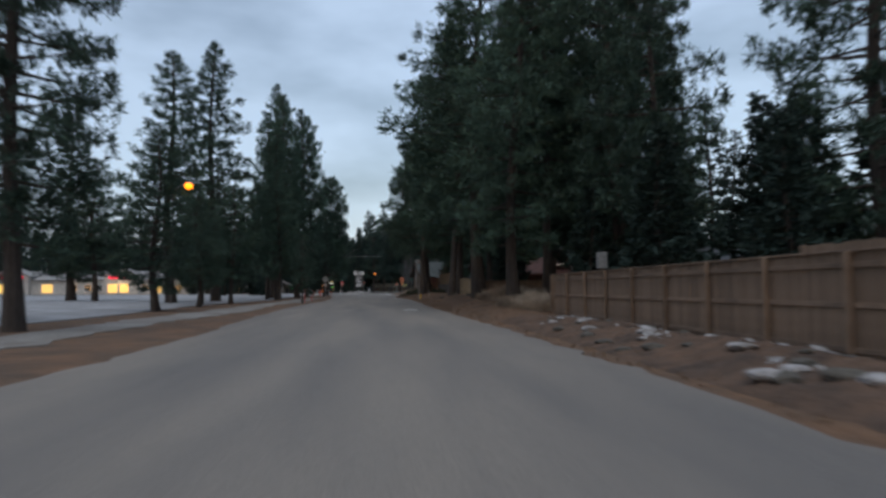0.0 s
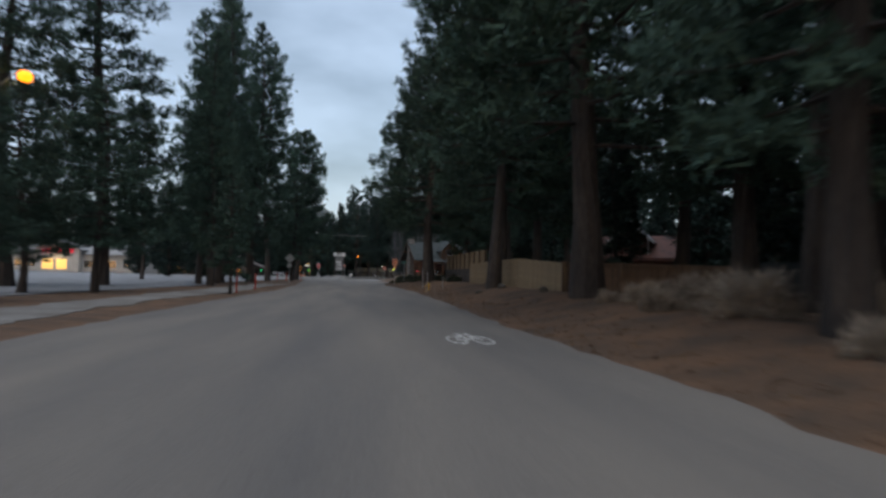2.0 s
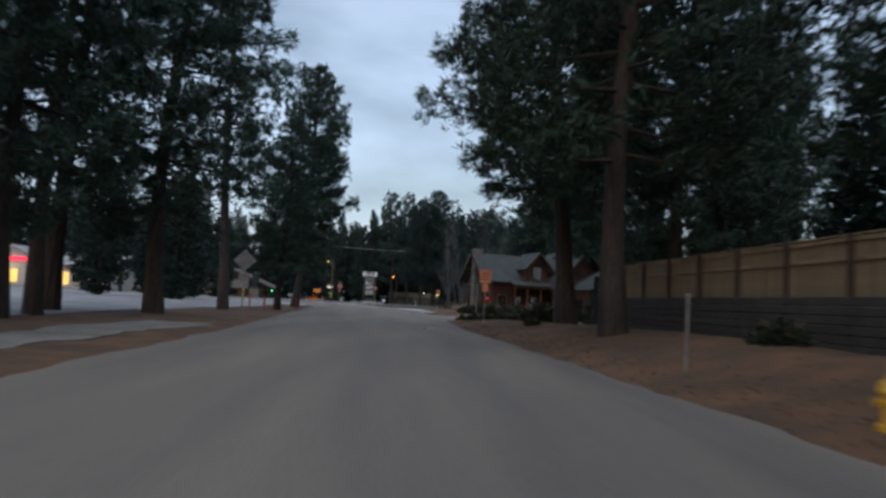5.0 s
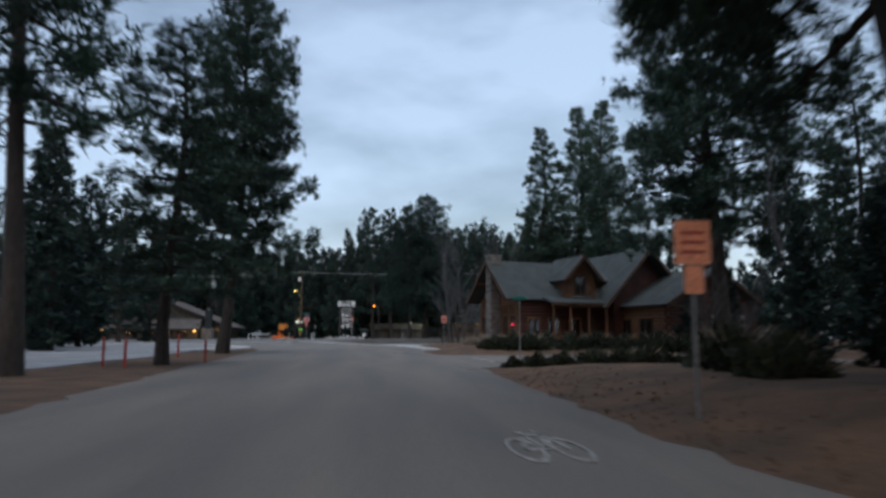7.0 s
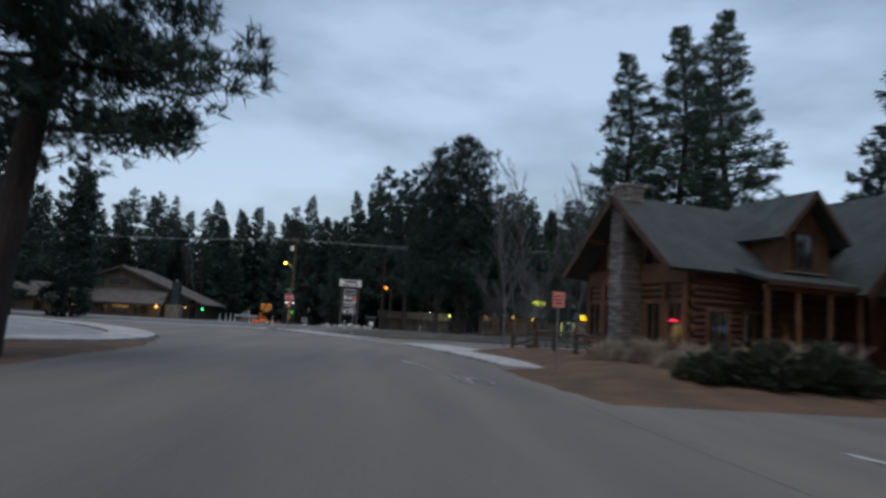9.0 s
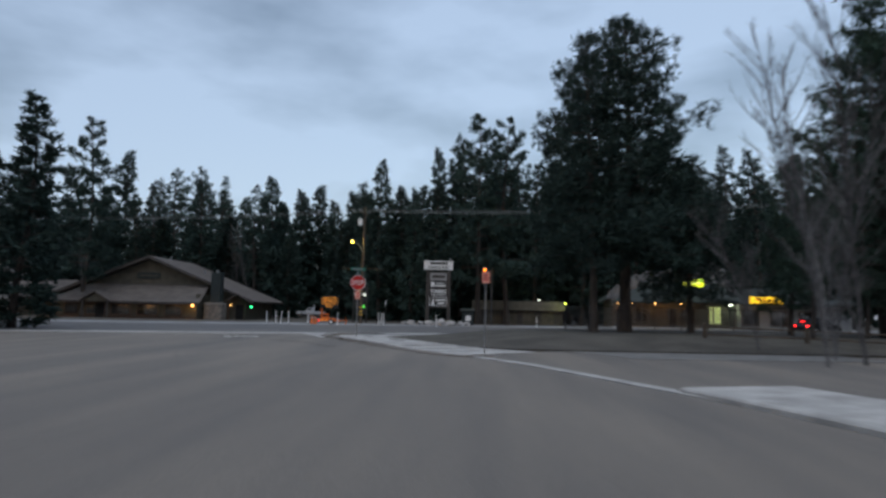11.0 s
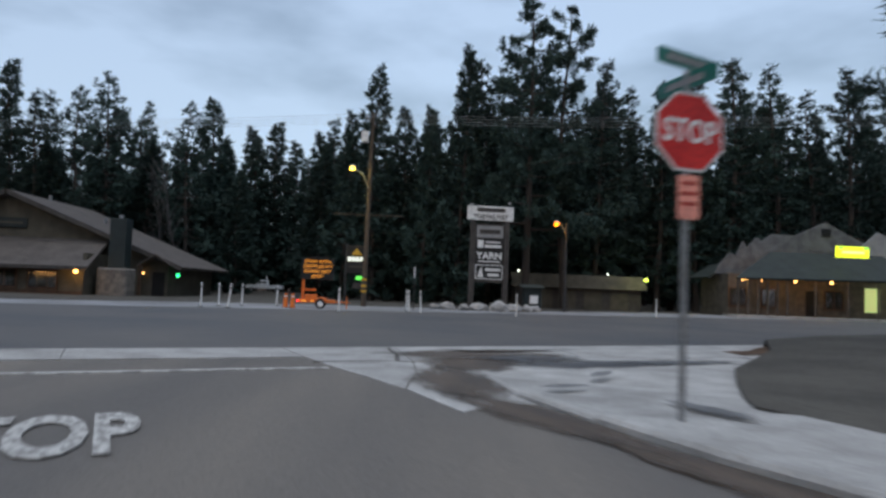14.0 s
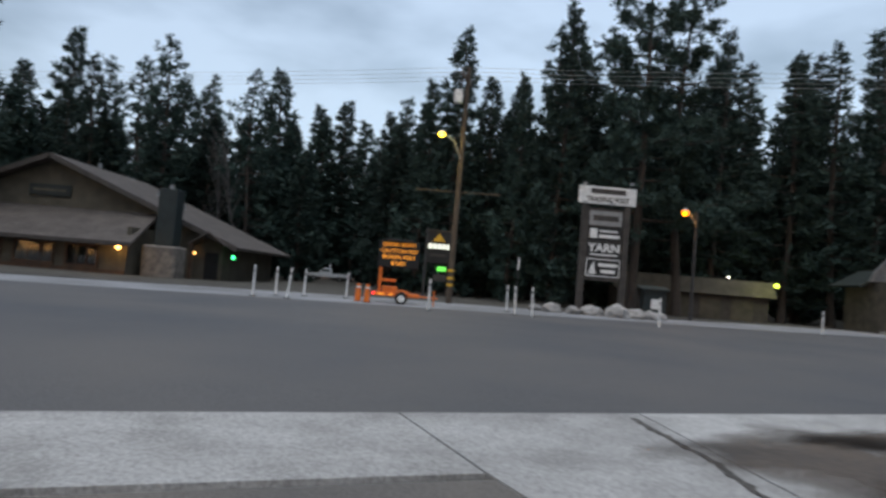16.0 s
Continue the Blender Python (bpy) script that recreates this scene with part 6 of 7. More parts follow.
for wd, z_ in ((0.17, 2.28), (0.19, 2.18), (0.17, 2.08)):
    part("lettering_bar", B((-wd / 2, -0.056, z_ - 0.02), (wd / 2, -0.053, z_ + 0.02)), RED_POST, low)
for z_, a in ((3.29, -86), (3.49, 14)):
    m = Matrix.Translation((0, 0, z_)) @ Matrix.Rotation(radians(a), 4, "Z")
    bm = plate(bmesh.new(), rect(-0.42, -0.08, 0.42, 0.08), -0.008, 0.008)
    bm.transform(m)
    blade = part("street_name_blade", bm, GREEN_SIGN, stop, "green street name blade")
    for y0, y1 in ((-0.014, -0.009), (0.009, 0.014)):
        bm = B((-0.3, y0, -0.032), (0.24, y1, 0.032))
        bm.transform(m)
        part("lettering_bar", bm, GREY_WALL, blade)


def road_sign(at, rz, top, low, label, tall=2.75, material=SHEET_HEADLIT):
    e = thing("road_sign", at, label, "road sign", "small signs along the road", rz=rz)
    part("post", T([(0, 0, -0.3), (0, 0, tall)], 0.028, 6), STEEL, e)
    w0, h0 = top
    fc = part("face", plate(bmesh.new(), rect(-w0 / 2, tall - h0, w0 / 2, tall), -0.045, -0.036), material, e)
    for k in range(3):
        z_ = tall - h0 * (0.28 + 0.22 * k)
        part("lettering_bar", B((-w0 * 0.33, -0.049, z_ - 0.025), (w0 * 0.33, -0.046, z_ + 0.025)), RED_POST, fc)
    if low:
        w1, h1 = low
        part("lower_face", plate(bmesh.new(), rect(-w1 / 2, tall - h0 - 0.02 - h1, w1 / 2, tall - h0 - 0.02), -0.045, -0.036), material, e)
    return e


# faces tinted as headlights make them look, not in their own colour
road_sign((5.0, 11.2, gz(5.0, 11.2)), 0, (0.56, 0.66), (0.3, 0.42), "upright sign painted in orange headlight glow with a smaller plate below", 2.95, SIGN_HEADLIT)
road_sign((4.9, 49.4, gz(4.9, 49.4)), 4, (0.38, 0.48), None, "small sign painted in headlight glow on a thin steel post by the log house", 2.35)
road_sign((-2.8, 78.8, 0.1), 0, (0.27, 0.42), None, "small sign painted in headlight glow on a post at the corner pavement", 2.9)
diamond = thing("warning_sign", (-6.7, 10.5, gz(-6.7, 10.5)), "grey diamond sign seen from behind on a post", "road sign", "small signs along the road")
part("post", T([(0, 0, -0.3), (0, 0, 3.2)], 0.035, 6), STEEL, diamond)
part("face", plate(bmesh.new(), [(-0.53, 2.75), (0, 2.22), (0.53, 2.75), (0, 3.28)], -0.05, -0.04), STEEL, diamond)
part("lower_face", plate(bmesh.new(), rect(-0.25, 1.75, 0.25, 2.12), -0.05, -0.04), STEEL, diamond)
bladed = thing("street_name_sign", (7.46, 35.5, 0.0), "pale street name blade on a thin post", "road sign", "small signs along the road")
part("post", T([(0, 0, -0.3), (0, 0, 3.2)], 0.03, 6), STEEL, bladed)
part("blade", plate(bmesh.new(), rect(-0.35, 3.0, 0.35, 3.18), -0.04, -0.03), GREEN_SIGN, bladed)

# tall roadside sign of the trading post
board = thing("roadside_sign", (-5.85, 127.2, -0.1), "tall dark timber roadside sign with white panels", "sign", rz=4)
for x in (-1.15, 1.15):
    part("post", B((x - 0.17, -0.16, -0.3), (x + 0.17, 0.16, 6.6), 0.02), SIGN_WOOD, board)
part("backing", B((-0.97, -0.06, 1.95), (0.97, 0.06, 5.9), 0.01), SIGN_WOOD, board)
head = part("header_panel", B((-1.6, -0.24, 6.1), (1.55, -0.16, 7.05), 0.015), WHITE_PAINT, board, "white header panel with dark lettering")
part("lettering_bar", B((-0.95, -0.262, 6.66), (0.95, -0.245, 6.93)), SIGN_WOOD, head)
lettering("lettering", "TRADING POST", 0.36, SIGN_WOOD, head, Matrix.Translation((0, -0.25, 6.33)) @ UP @ Matrix.Diagonal((0.92, 1.1, 1, 1)), 0.004, bold=0.01)
grey = part("panel", B((-0.9, -0.11, 4.95), (0.9, -0.065, 5.75), 0.01), GREY_WALL, board, "weathered grey panel")
part("lettering_bar", B((-0.7, -0.128, 5.2), (0.7, -0.115, 5.5)), SIGN_WOOD, grey)
pn = part("panel", B((-0.9, -0.11, 4.15), (0.9, -0.065, 4.85), 0.01), BLACK, board, "black panel with white writing")
part("logo", B((-0.82, -0.13, 4.25), (-0.42, -0.112, 4.78)), WHITE_PAINT, pn)
part("lettering_bar", B((-0.28, -0.13, 4.60), (0.7, -0.112, 4.70)), WHITE_PAINT, pn)
part("lettering_bar", B((-0.32, -0.13, 4.28), (0.8, -0.112, 4.46)), WHITE_PAINT, pn)
pn = part("panel", B((-0.9, -0.11, 3.25), (0.9, -0.065, 4.05), 0.01), BLACK, board, "black panel reading yarn")
lettering("lettering", "YARN", 0.62, WHITE_PAINT, pn, Matrix.Translation((0, -0.116, 3.72)) @ UP @ Matrix.Diagonal((1.05, 1, 1, 1)), 0.004, bold=0.022)
part("lettering_bar", B((-0.75, -0.13, 3.32), (0.75, -0.112, 3.40)), WHITE_PAINT, pn)
pn = part("panel", B((-0.95, -0.11, 2.15), (0.95, -0.065, 3.15), 0.01), BLACK, board, "black panel with a white border")
for a, b in (((-0.93, 3.08), (0.93, 3.13)), ((-0.93, 2.17), (0.93, 2.22)), ((-0.93, 2.222), (-0.88, 3.078)), ((0.88, 2.222), (0.93, 3.078))):
    part("border", B((a[0], -0.125, a[1]), (b[0], -0.112, b[1])), WHITE_PAINT, pn)
part("logo", plate(bmesh.new(), [(-0.78, 2.3), (-0.36, 2.3), (-0.45, 2.6), (-0.5, 3.0), (-0.66, 2.7)], -0.128, -0.112), WHITE_PAINT, pn)
part("lettering_bar", B((-0.25, -0.13, 2.72), (0.78, -0.112, 2.90)), WHITE_PAINT, pn)
part("lettering_bar", B((-0.1, -0.13, 2.38), (0.68, -0.112, 2.56)), WHITE_PAINT, pn)
for x, z_ in ((-1.35, 7.05), (1.2, 7.2), (-1.3, 6.02), (0.2, 6.02)):
    part("spot_fixture", B((x - 0.1, -0.55, z_), (x + 0.1, -0.3, z_ + 0.13), 0.02), STEEL, board)

# motel-like lit sign by the pole
lit = thing("lit_sign", (-14.9, 131.2, -0.1), "black framed sign with a glowing white strip", "sign")
for x in (-0.75, 0.75):
    part("post", B((x - 0.07, -0.07, -0.3), (x + 0.07, 0.07, 4.4), 0.01), DARK_STEEL, lit)
part("board", B((-0.68, -0.06, 2.3), (0.68, 0.06, 4.3), 0.01), BLACK, lit)
part("top_bar", B((-0.7, -0.1, 4.22), (0.7, -0.065, 4.27)), POLE_WOOD, lit)
part("logo", plate(bmesh.new(), [(-0.4, 3.6), (0.4, 3.6), (0.0, 4.1)], -0.085, -0.065), YELLOW, lit)
for x0, x1 in ((-0.62, -0.4), (-0.33, -0.12), (-0.05, 0.16), (0.23, 0.38), (0.44, 0.62)):
    part("lit_letter", B((x0, -0.1, 3.16), (x1, -0.065, 3.46)), LED_WHITE, lit, "glowing white letter block")
part("lettering_bar", B((-0.5, -0.085, 2.7), (0.5, -0.065, 2.85)), SIGN_WOOD, lit)
part("green_panel", B((0.0, -0.1, 1.82), (0.55, -0.05, 2.1), 0.01), LED_GREEN, lit, "glowing green panel")
part("lower_panel", B((-0.2, -0.1, 1.2), (0.6, -0.05, 1.62), 0.01), SIGN_WOOD, lit)

# message trailer
tr = thing("message_trailer", (-16.1, 119.6, -0.02), "orange towed message board trailer with amber letters", "trailer", rz=4)
part("chassis", B((-1.35, -0.5, 0.42), (1.1, 0.5, 0.62), 0.02), ORANGE, tr)
part("battery_box", B((-0.9, -0.42, 0.62), (-0.1, 0.42, 0.95), 0.03), ORANGE, tr)
part("drawbar", T([(1.1, 0.35, 0.5), (2.1, 0, 0.48)], 0.045, 6), ORANGE, tr)
part("drawbar", T([(1.1, -0.35, 0.5), (2.1, 0, 0.48)], 0.045, 6), ORANGE, tr)
part("jack", T([(1.9, 0, 0.0), (1.9, 0, 0.85)], 0.04, 6), ORANGE, tr)
for s in (-1, 1):
    wh = part("wheel", T([(0.15, s * 0.62, 0.33), (0.15, s * 0.44, 0.33)], 0.33, 18), RUBBER, tr)
    part("rim", T([(0.15, s * 0.63, 0.33), (0.15, s * 0.60, 0.33)], 0.19, 14), WHITE_PAINT, wh)
    part("mudguard", T([(-0.3, s * 0.55, 0.45), (-0.15, s * 0.55, 0.68), (0.15, s * 0.55, 0.75), (0.45, s * 0.55, 0.68), (0.6, s * 0.55, 0.45)], 0.05, 6), ORANGE, tr)
part("mast", B((-1.15, -0.09, 0.62), (-0.98, 0.09, 2.3), 0.02), ORANGE, tr)
part("mast", B((-1.12, -0.08, 1.2), (-0.2, 0.08, 1.34), 0.02), ORANGE, tr)
cab = part("board", B((-1.25, -0.12, 1.95), (0.95, 0.12, 3.38), 0.04), BLACK, tr, "black message board")
for k, line in enumerate(("DRIVE WITH", "CAUTION ICY", "ROADS MAY", "EXIST")):
    lettering("lettering", line, 0.30, LED_AMBER, cab, Matrix.Translation((-0.15, -0.13, 3.19 - 0.335 * k)) @ UP @ Matrix.Diagonal((1.05, 1, 1, 1)), 0.003)
part("solar_panel", B((-0.9, -0.45, 3.43), (0.6, 0.45, 3.48), 0.01), DARK_STEEL, tr)
part("marker_lamp", B((-1.4, -0.53, 0.47), (-1.3, -0.505, 0.58)), TAIL_RED, tr)
# reflectors glow by emission, thrown-back light put into the material
for x in (-1.1, -0.5):
    part("reflector", B((x, -0.515, 0.48), (x + 0.3, -0.503, 0.56)), LED_AMBER, tr)


tr.matrix_basis = pose(-16.1, 119.6, -0.02, 0, 0, 4) @ Matrix.Diagonal((0.8, 0.8, 0.8, 1))


def cone(at):
    e = thing("traffic_cone", at, "orange traffic cone with pale bands beside the trailer", "traffic cone", "traffic cones")
    e.matrix_basis = pose(*at) @ Matrix.Diagonal((0.8, 0.8, 0.75, 1))
    part("body", T([(0, 0, 0.05), (0, 0, 0.35), (0, 0, 0.7), (0, 0, 1.0), (0, 0, 1.04)], [0.17, 0.155, 0.13, 0.10, 0.03], 14), ORANGE, e)
    part("foot", T([(0, 0, 0), (0, 0, 0.06)], 0.27, 14), RUBBER, e)
    for z_ in (0.55, 0.8):
        r = 0.178 - 0.072 * z_
        part("band", T([(0, 0, z_), (0, 0, z_ + 0.1)], [r, r - 0.008], 14), WHITE_PAINT, e)
    return e


cone((-17.75, 118.9, -0.02))
cone((-17.3, 118.4, -0.02))


def marker(at, lean=0.0):
    e = thing("delineator_post", at, "slim white flexible marker post on the highway edge", "marker post", "white marker posts")
    part("post", T([(0, 0, 0.03), (lean * 0.5, 0, 0.6), (lean, 0, 1.18)], 0.045, 8), WHITE_PAINT, e)
    part("base", T([(0, 0, -0.05), (0, 0, 0.04)], 0.13, 10), RUBBER, e)
    part("band", T([(lean * 0.75, 0, 0.92), (lean * 0.85, 0, 1.02)], 0.049, 8), STEEL, e)
    return e


for x, y, l_ in ((-21.2, 115.6, 0.0), (-21.0, 118.0, 0.0), (-20.2, 119.6, 0.02), (-20.0, 115.9, 0.12), (-18.6, 121.0, 0.05), (-14.6, 115.2, 0.0), (-11.2, 118.0, -0.03), (-10.6, 117.0, -0.05), (-5.7, 116.9, 0.0), (-11.3, 121.2, 0.0), (4.5, 124.2, 0)):
    marker((x, y, 0.0), l_)
tall_marker = thing("snow_stake", (-10.9, 121.2, 0.0), "thin dark snow stake with a pale top", "stake")
part("shaft", T([(0, 0, -0.1), (0, 0, 1.9)], 0.025, 6), DARK_STEEL, tall_marker)
part("top", T([(0, 0, 1.9), (0, 0, 2.5)], 0.035, 6), WHITE_PAINT, tall_marker)

# ---- power pole, wires and street lamps ----
pole = thing("power_pole", (-14.0, 125.6, -0.1), "brown wooden power pole with a street lamp and transformer", "power pole")
part("shaft", T([(0, 0, -0.5), (0.05, 0, 6), (0.1, 0, 12.6)], [0.17, 0.14, 0.11], 10), POLE_WOOD, pole)
arm_turn = Matrix.Rotation(radians(78), 4, "Z")
bm = B((-1.2, -0.05, 11.9), (1.2, 0.05, 12.02), 0.01)
bm.transform(arm_turn)
arm = part("crossarm", bm, POLE_WOOD, pole)
bm = B((-2.2, -0.03, 5.92), (2.3, 0.03, 5.98), 0.01)
part("lower_crossarm", bm, POLE_WOOD, pole)
for k in (-1.05, -0.35, 0.35, 1.05):
    c_ = arm_turn @ Vector((k, 0, 0))
    part("insulator", T([(c_.x, c_.y, 12.02), (c_.x, c_.y, 12.2)], 0.04, 6), GREY_WALL, arm)
part("transformer", B((-0.55, -0.42, 10.6), (-0.12, -0.05, 11.3), 0.04), WHITE_PAINT, pole, "pale transformer box")
part("lamp_arm", T([(0, -0.1, 7.7), (-0.35, -0.5, 8.5), (-0.9, -0.8, 8.8), (-1.1, -0.95, 8.78)], 0.035, 6), STEEL, pole)
hd = part("lamp_head", T([(-1.0, -0.9, 8.84), (-1.0, -0.9, 8.98)], [0.22, 0.1], 10), STEEL, pole)
part("bulb", ball(bmesh.new(), (-1.0, -0.9, 8.76), 0.16, 0.85), LAMP_YELLOW, hd, "glowing yellow bulb")
for z_ in (1.0, 1.35, 1.75):
    part("reflector_band", T([(0, 0, z_), (0, 0, z_ + 0.14)], 0.178, 10), YELLOW, pole)
point_lamp("street_lamp_light", (-15.1, 124.5, 8.4), 170, (1.0, 0.8, 0.25), 0.2)


def wire(a, b, sag, r=0.006):
    a, b = Vector(a), Vector(b)
    pts = [a.lerp(b, k / 10) - Vector((0, 0, sag * 4 * (k / 10) * (1 - k / 10))) for k in range(11)]
    return T(pts, r, 4)


wires = thing("power_line", (0, 0, 0), "thin grey power wires strung past the junction", "wire")
top = Vector((-14.0, 125.6, 12.15))
SPANS = (Vector((-0.985, 0.17, 0)) * 62, Vector((0.96, -0.28, 0)) * 58)
for k in (-1.05, -0.35, 0.35, 1.05):
    o = arm_turn @ Vector((k, 0, 0))
    for span in SPANS:
        part("wire", wire(top + o, top + span + Vector((0, 0, 0.4)) + o, 0.9, 0.008), STEEL, wires)
for span in SPANS:
    pp = thing("power_pole", (-14 + span.x, 125.6 + span.y, -0.1), "brown wooden power pole along the highway", "power pole")
    part("shaft", T([(0, 0, -0.5), (0, 0, 12.9)], [0.17, 0.11], 10), POLE_WOOD, pp)
    bm = B((-1.2, -0.05, 12.4), (1.2, 0.05, 12.52), 0.01)
    bm.transform(arm_turn)
    part("crossarm", bm, POLE_WOOD, pp)


def street_lamp(at, tall, reach, bulb, light, label, rz=0.0, size=0.26):
    e = thing("street_lamp", at, label, "street lamp", rz=rz)
    part("pole", T([(0, 0, -0.4), (0, 0, tall)], [0.10, 0.07], 8), DARK_STEEL, e)
    part("arm", T([(0, 0, tall - 0.8), (reach * 0.6, 0, tall - 0.1), (reach, 0, tall)], 0.035, 6), STEEL, e)
    h_ = part("head", T([(reach, 0, tall - 0.02), (reach, 0, tall + 0.12)], [0.24, 0.1], 10), STEEL, e)
    part("bulb", ball(bmesh.new(), (reach, 0, tall - size * 0.7), size, 0.85), bulb, h_, "glowing bulb")
    point_lamp("lamp_light", (at[0] + reach * math.cos(radians(rz)), at[1] + reach * math.sin(radians(rz)), tall - 0.5), light, SODIUM, 0.2)


street_lamp((0.1, 130.2, -0.1), 6.5, -0.9, LAMP_ORANGE, 60, "wooden lamp post with a glowing orange sodium lamp", 25, 0.19)
street_lamp((-17.6, -28.4, 0.0), 11.3, 1.6, LAMP_ORANGE, 260, "lamp post with a glowing orange sodium lamp among pines", -15, 0.38)

# ---- verge furniture ----
def hydrant(at):
    e = thing("fire_hydrant", at, "yellow fire hydrant on the dirt verge", "hydrant", "hydrants")
    e.matrix_basis = pose(*at) @ Matrix.Diagonal((0.78, 0.78, 0.8, 1))
    part("barrel", T([(0, 0, -0.1), (0, 0, 0.06), (0, 0, 0.08), (0, 0, 0.5), (0, 0, 0.52), (0, 0, 0.56), (0, 0, 0.66), (0, 0, 0.72)], [0.17, 0.17, 0.115, 0.115, 0.16, 0.16, 0.12, 0.05], 14), YELLOW, e)
    part("nut", T([(0, 0, 0.71), (0, 0, 0.78)], 0.035, 5), YELLOW, e)
    for d in ((-1, 0), (1, 0), (0, -1)):
        part("outlet", T([(0.1 * d[0], 0.1 * d[1], 0.38), (0.22 * d[0], 0.22 * d[1], 0.38)], 0.065 if d[1] == 0 else 0.085, 10), YELLOW, e)


hydrant((6.45, -14.6, gz(6.45, -14.6)))


def stake(at, tall, material, label, r=0.04):
    e = thing("marker_post", at, label, "post", "posts on the verge")
    part("shaft", T([(0, 0, -0.3), (0, 0, tall)], r, 8), material, e)
    part("cap", T([(0, 0, tall), (0, 0, tall + 0.05)], [r * 1.25, r * 0.8], 8), material, e)


stake((6.3, -15.6, gz(6.3, -15.6)), 1.35, STEEL, "grey steel post beside the hydrant", 0.035)
stake((6.5, -9.0, gz(6.5, -9.0)), 1.5, STEEL, "grey steel post on the verge", 0.035)
stake((7.3, -16.9, gz(7.3, -16.9)), 0.75, STEEL, "short grey stake on the verge", 0.03)
for x, y, t_ in ((-5.6, -25.8, 1.35), (-5.7, -18.6, 1.05), (-9.0, 27.6, 1.0), (-10.4, 29.2, 1.1), (-10.1, 38.0, 1.15), (-7.6, 33.5, 1.0)):
    stake((x, y, gz(x, y)), t_, RED_POST, "faded red wooden marker post by the road", 0.055)


def rail_fence(pts, label):
    """Low split-rail fence: posts and two rails."""
    e = thing("rail_fence", (0, 0, 0), label, "fence")
    for (x, y) in pts:
        part("post", B((x - 0.08, y - 0.08, gz(x, y) - 0.2), (x + 0.08, y + 0.08, gz(x, y) + 0.95), 0.015), POLE_WOOD, e)
    for (x0, y0), (x1, y1) in zip(pts, pts[1:]):
        for h in (0.40, 0.76):
            part("rail", T([(x0, y0, gz(x0, y0) + h), (x1, y1, gz(x1, y1) + h)], 0.045, 6), POLE_WOOD, e)
    return e


rail_fence([(7.2, 52.2), (7.0, 54.6), (6.8, 57.2), (6.6, 59.8), (6.0, 62.4)], "low weathered split-rail fence before the log house")
rail_fence([(8.5, 88), (12.5, 86), (16.5, 85)], "low dark rail fence under the big pines")
link_fence = thing("chain_link_fence", (0, 0, 0), "dark chain-link fence round the bare corner lot", "fence")
posts = [(3.3 + 2.21 * k, 98.6 + 0.936 * k) for k in range(9)]
for x, y in posts:
    z = 0.1 + mound(x, y)
    part("post", T([(x, y, z - 0.3), (x, y, z + 1.66)], 0.035, 6), DARK_STEEL, link_fence)
    part("cap", ball(bmesh.new(), (x, y, z + 1.68), 0.045), DARK_STEEL, link_fence)
for (x0, y0), (x1, y1) in zip(posts, posts[1:]):
    z0, z1 = 0.1 + mound(x0, y0), 0.1 + mound(x1, y1)
    part("rail", T([(x0, y0, z0 + 1.6), (x1, y1, z1 + 1.6)], 0.021, 6), DARK_STEEL, link_fence)
    bm = bmesh.new()
    for k in range(-24, 40):
        for sgn in (1, -1):
            f0, f1 = k / 40, (k + 24) / 40
            h0, h1 = (0.04, 1.58) if sgn > 0 else (1.58, 0.04)
            c0, c1 = max(0.0, f0), min(1.0, f1)
            ends = [(x0 + (x1 - x0) * c, y0 + (y1 - y0) * c, z0 + (z1 - z0) * c + h0 + (h1 - h0) * (c - f0) / (f1 - f0)) for c in (c0, c1)]
            tube(bm, ends, [0.0035, 0.0035], 3, cap=False)
    part("mesh", bm, STEEL, link_fence, "thin grey wire mesh")


def rock(at, s, k, material=ROCK, name="boulder", label="pale rounded granite boulder", cat="rock", group="boulders round the sign"):
    bm = bmesh.new()
    bmesh.ops.create_icosphere(bm, subdivisions=3, radius=1)
    for v_ in bm.verts:
        f_ = 1 + 0.28 * noise.noise(v_.co * 1.3 + Vector((k * 3.1, k, 0))) + 0.10 * noise.noise(v_.co * 3.5 + Vector((k, 0, k)))
        v_.co = Vector((v_.co.x * s[0], v_.co.y * s[1], v_.co.z * s[2])) * f_
    ob = part(name, bm, material, None)
    ob.location = at
    ob.rotation_euler = (0, 0, k * 1.7)
    return tagged(ob, label, cat, group)


for k, (x, y, s) in enumerate(((-8.6, 125.6, 0.55), (-7.6, 125.2, 0.45), (-6.6, 125.4, 0.6), (-5.4, 125.0, 0.75), (-4.4, 125.4, 0.6), (-3.4, 126.2, 0.5), (-9.4, 126.4, 0.4), (-2.7, 127.0, 0.45))):
    rock((x, y, s * 0.25), (s, s * 0.8, s * 0.65), k)
for k, (x, y, s) in enumerate(((8.9, -30.6, 0.25), (9.7, -22.0, 0.25), (7.6, -31.0, 0.2), (9.1, -38.0, 0.25), (6.6, 60.5, 0.35))):
    rock((x, y, gz(x, y) + s * 0.15), (s, s * 0.8, s * 0.6), k + 20, DIRT_GREY, "boulder", "grey boulder half sunk in the verge", "rock", "boulders on the verge")


def bank_z(x, y):
    """Height of the ploughed bank between the road and the first fence."""
    u = (x - 6.5) / 3.2
    ends = min(1.0, (y + 99) / 3, (-63.5 - y) / 6)
    n = noise.noise((x * 0.9, y * 0.45, 2.0)) + 0.5 * noise.noise((x * 2.4, y * 2.0, 6.0)) + 0.45 * noise.noise((x * 5.0, y * 4.5, 9.0)) + 0.25 * noise.noise((x * 11.0, y * 10.0, 3.0))
    return gz(x, y) - 0.05 + max(0.0, math.sin(math.pi * min(1.0, max(0.0, u)))) ** 0.7 * ends * (0.26 + 0.17 * n)


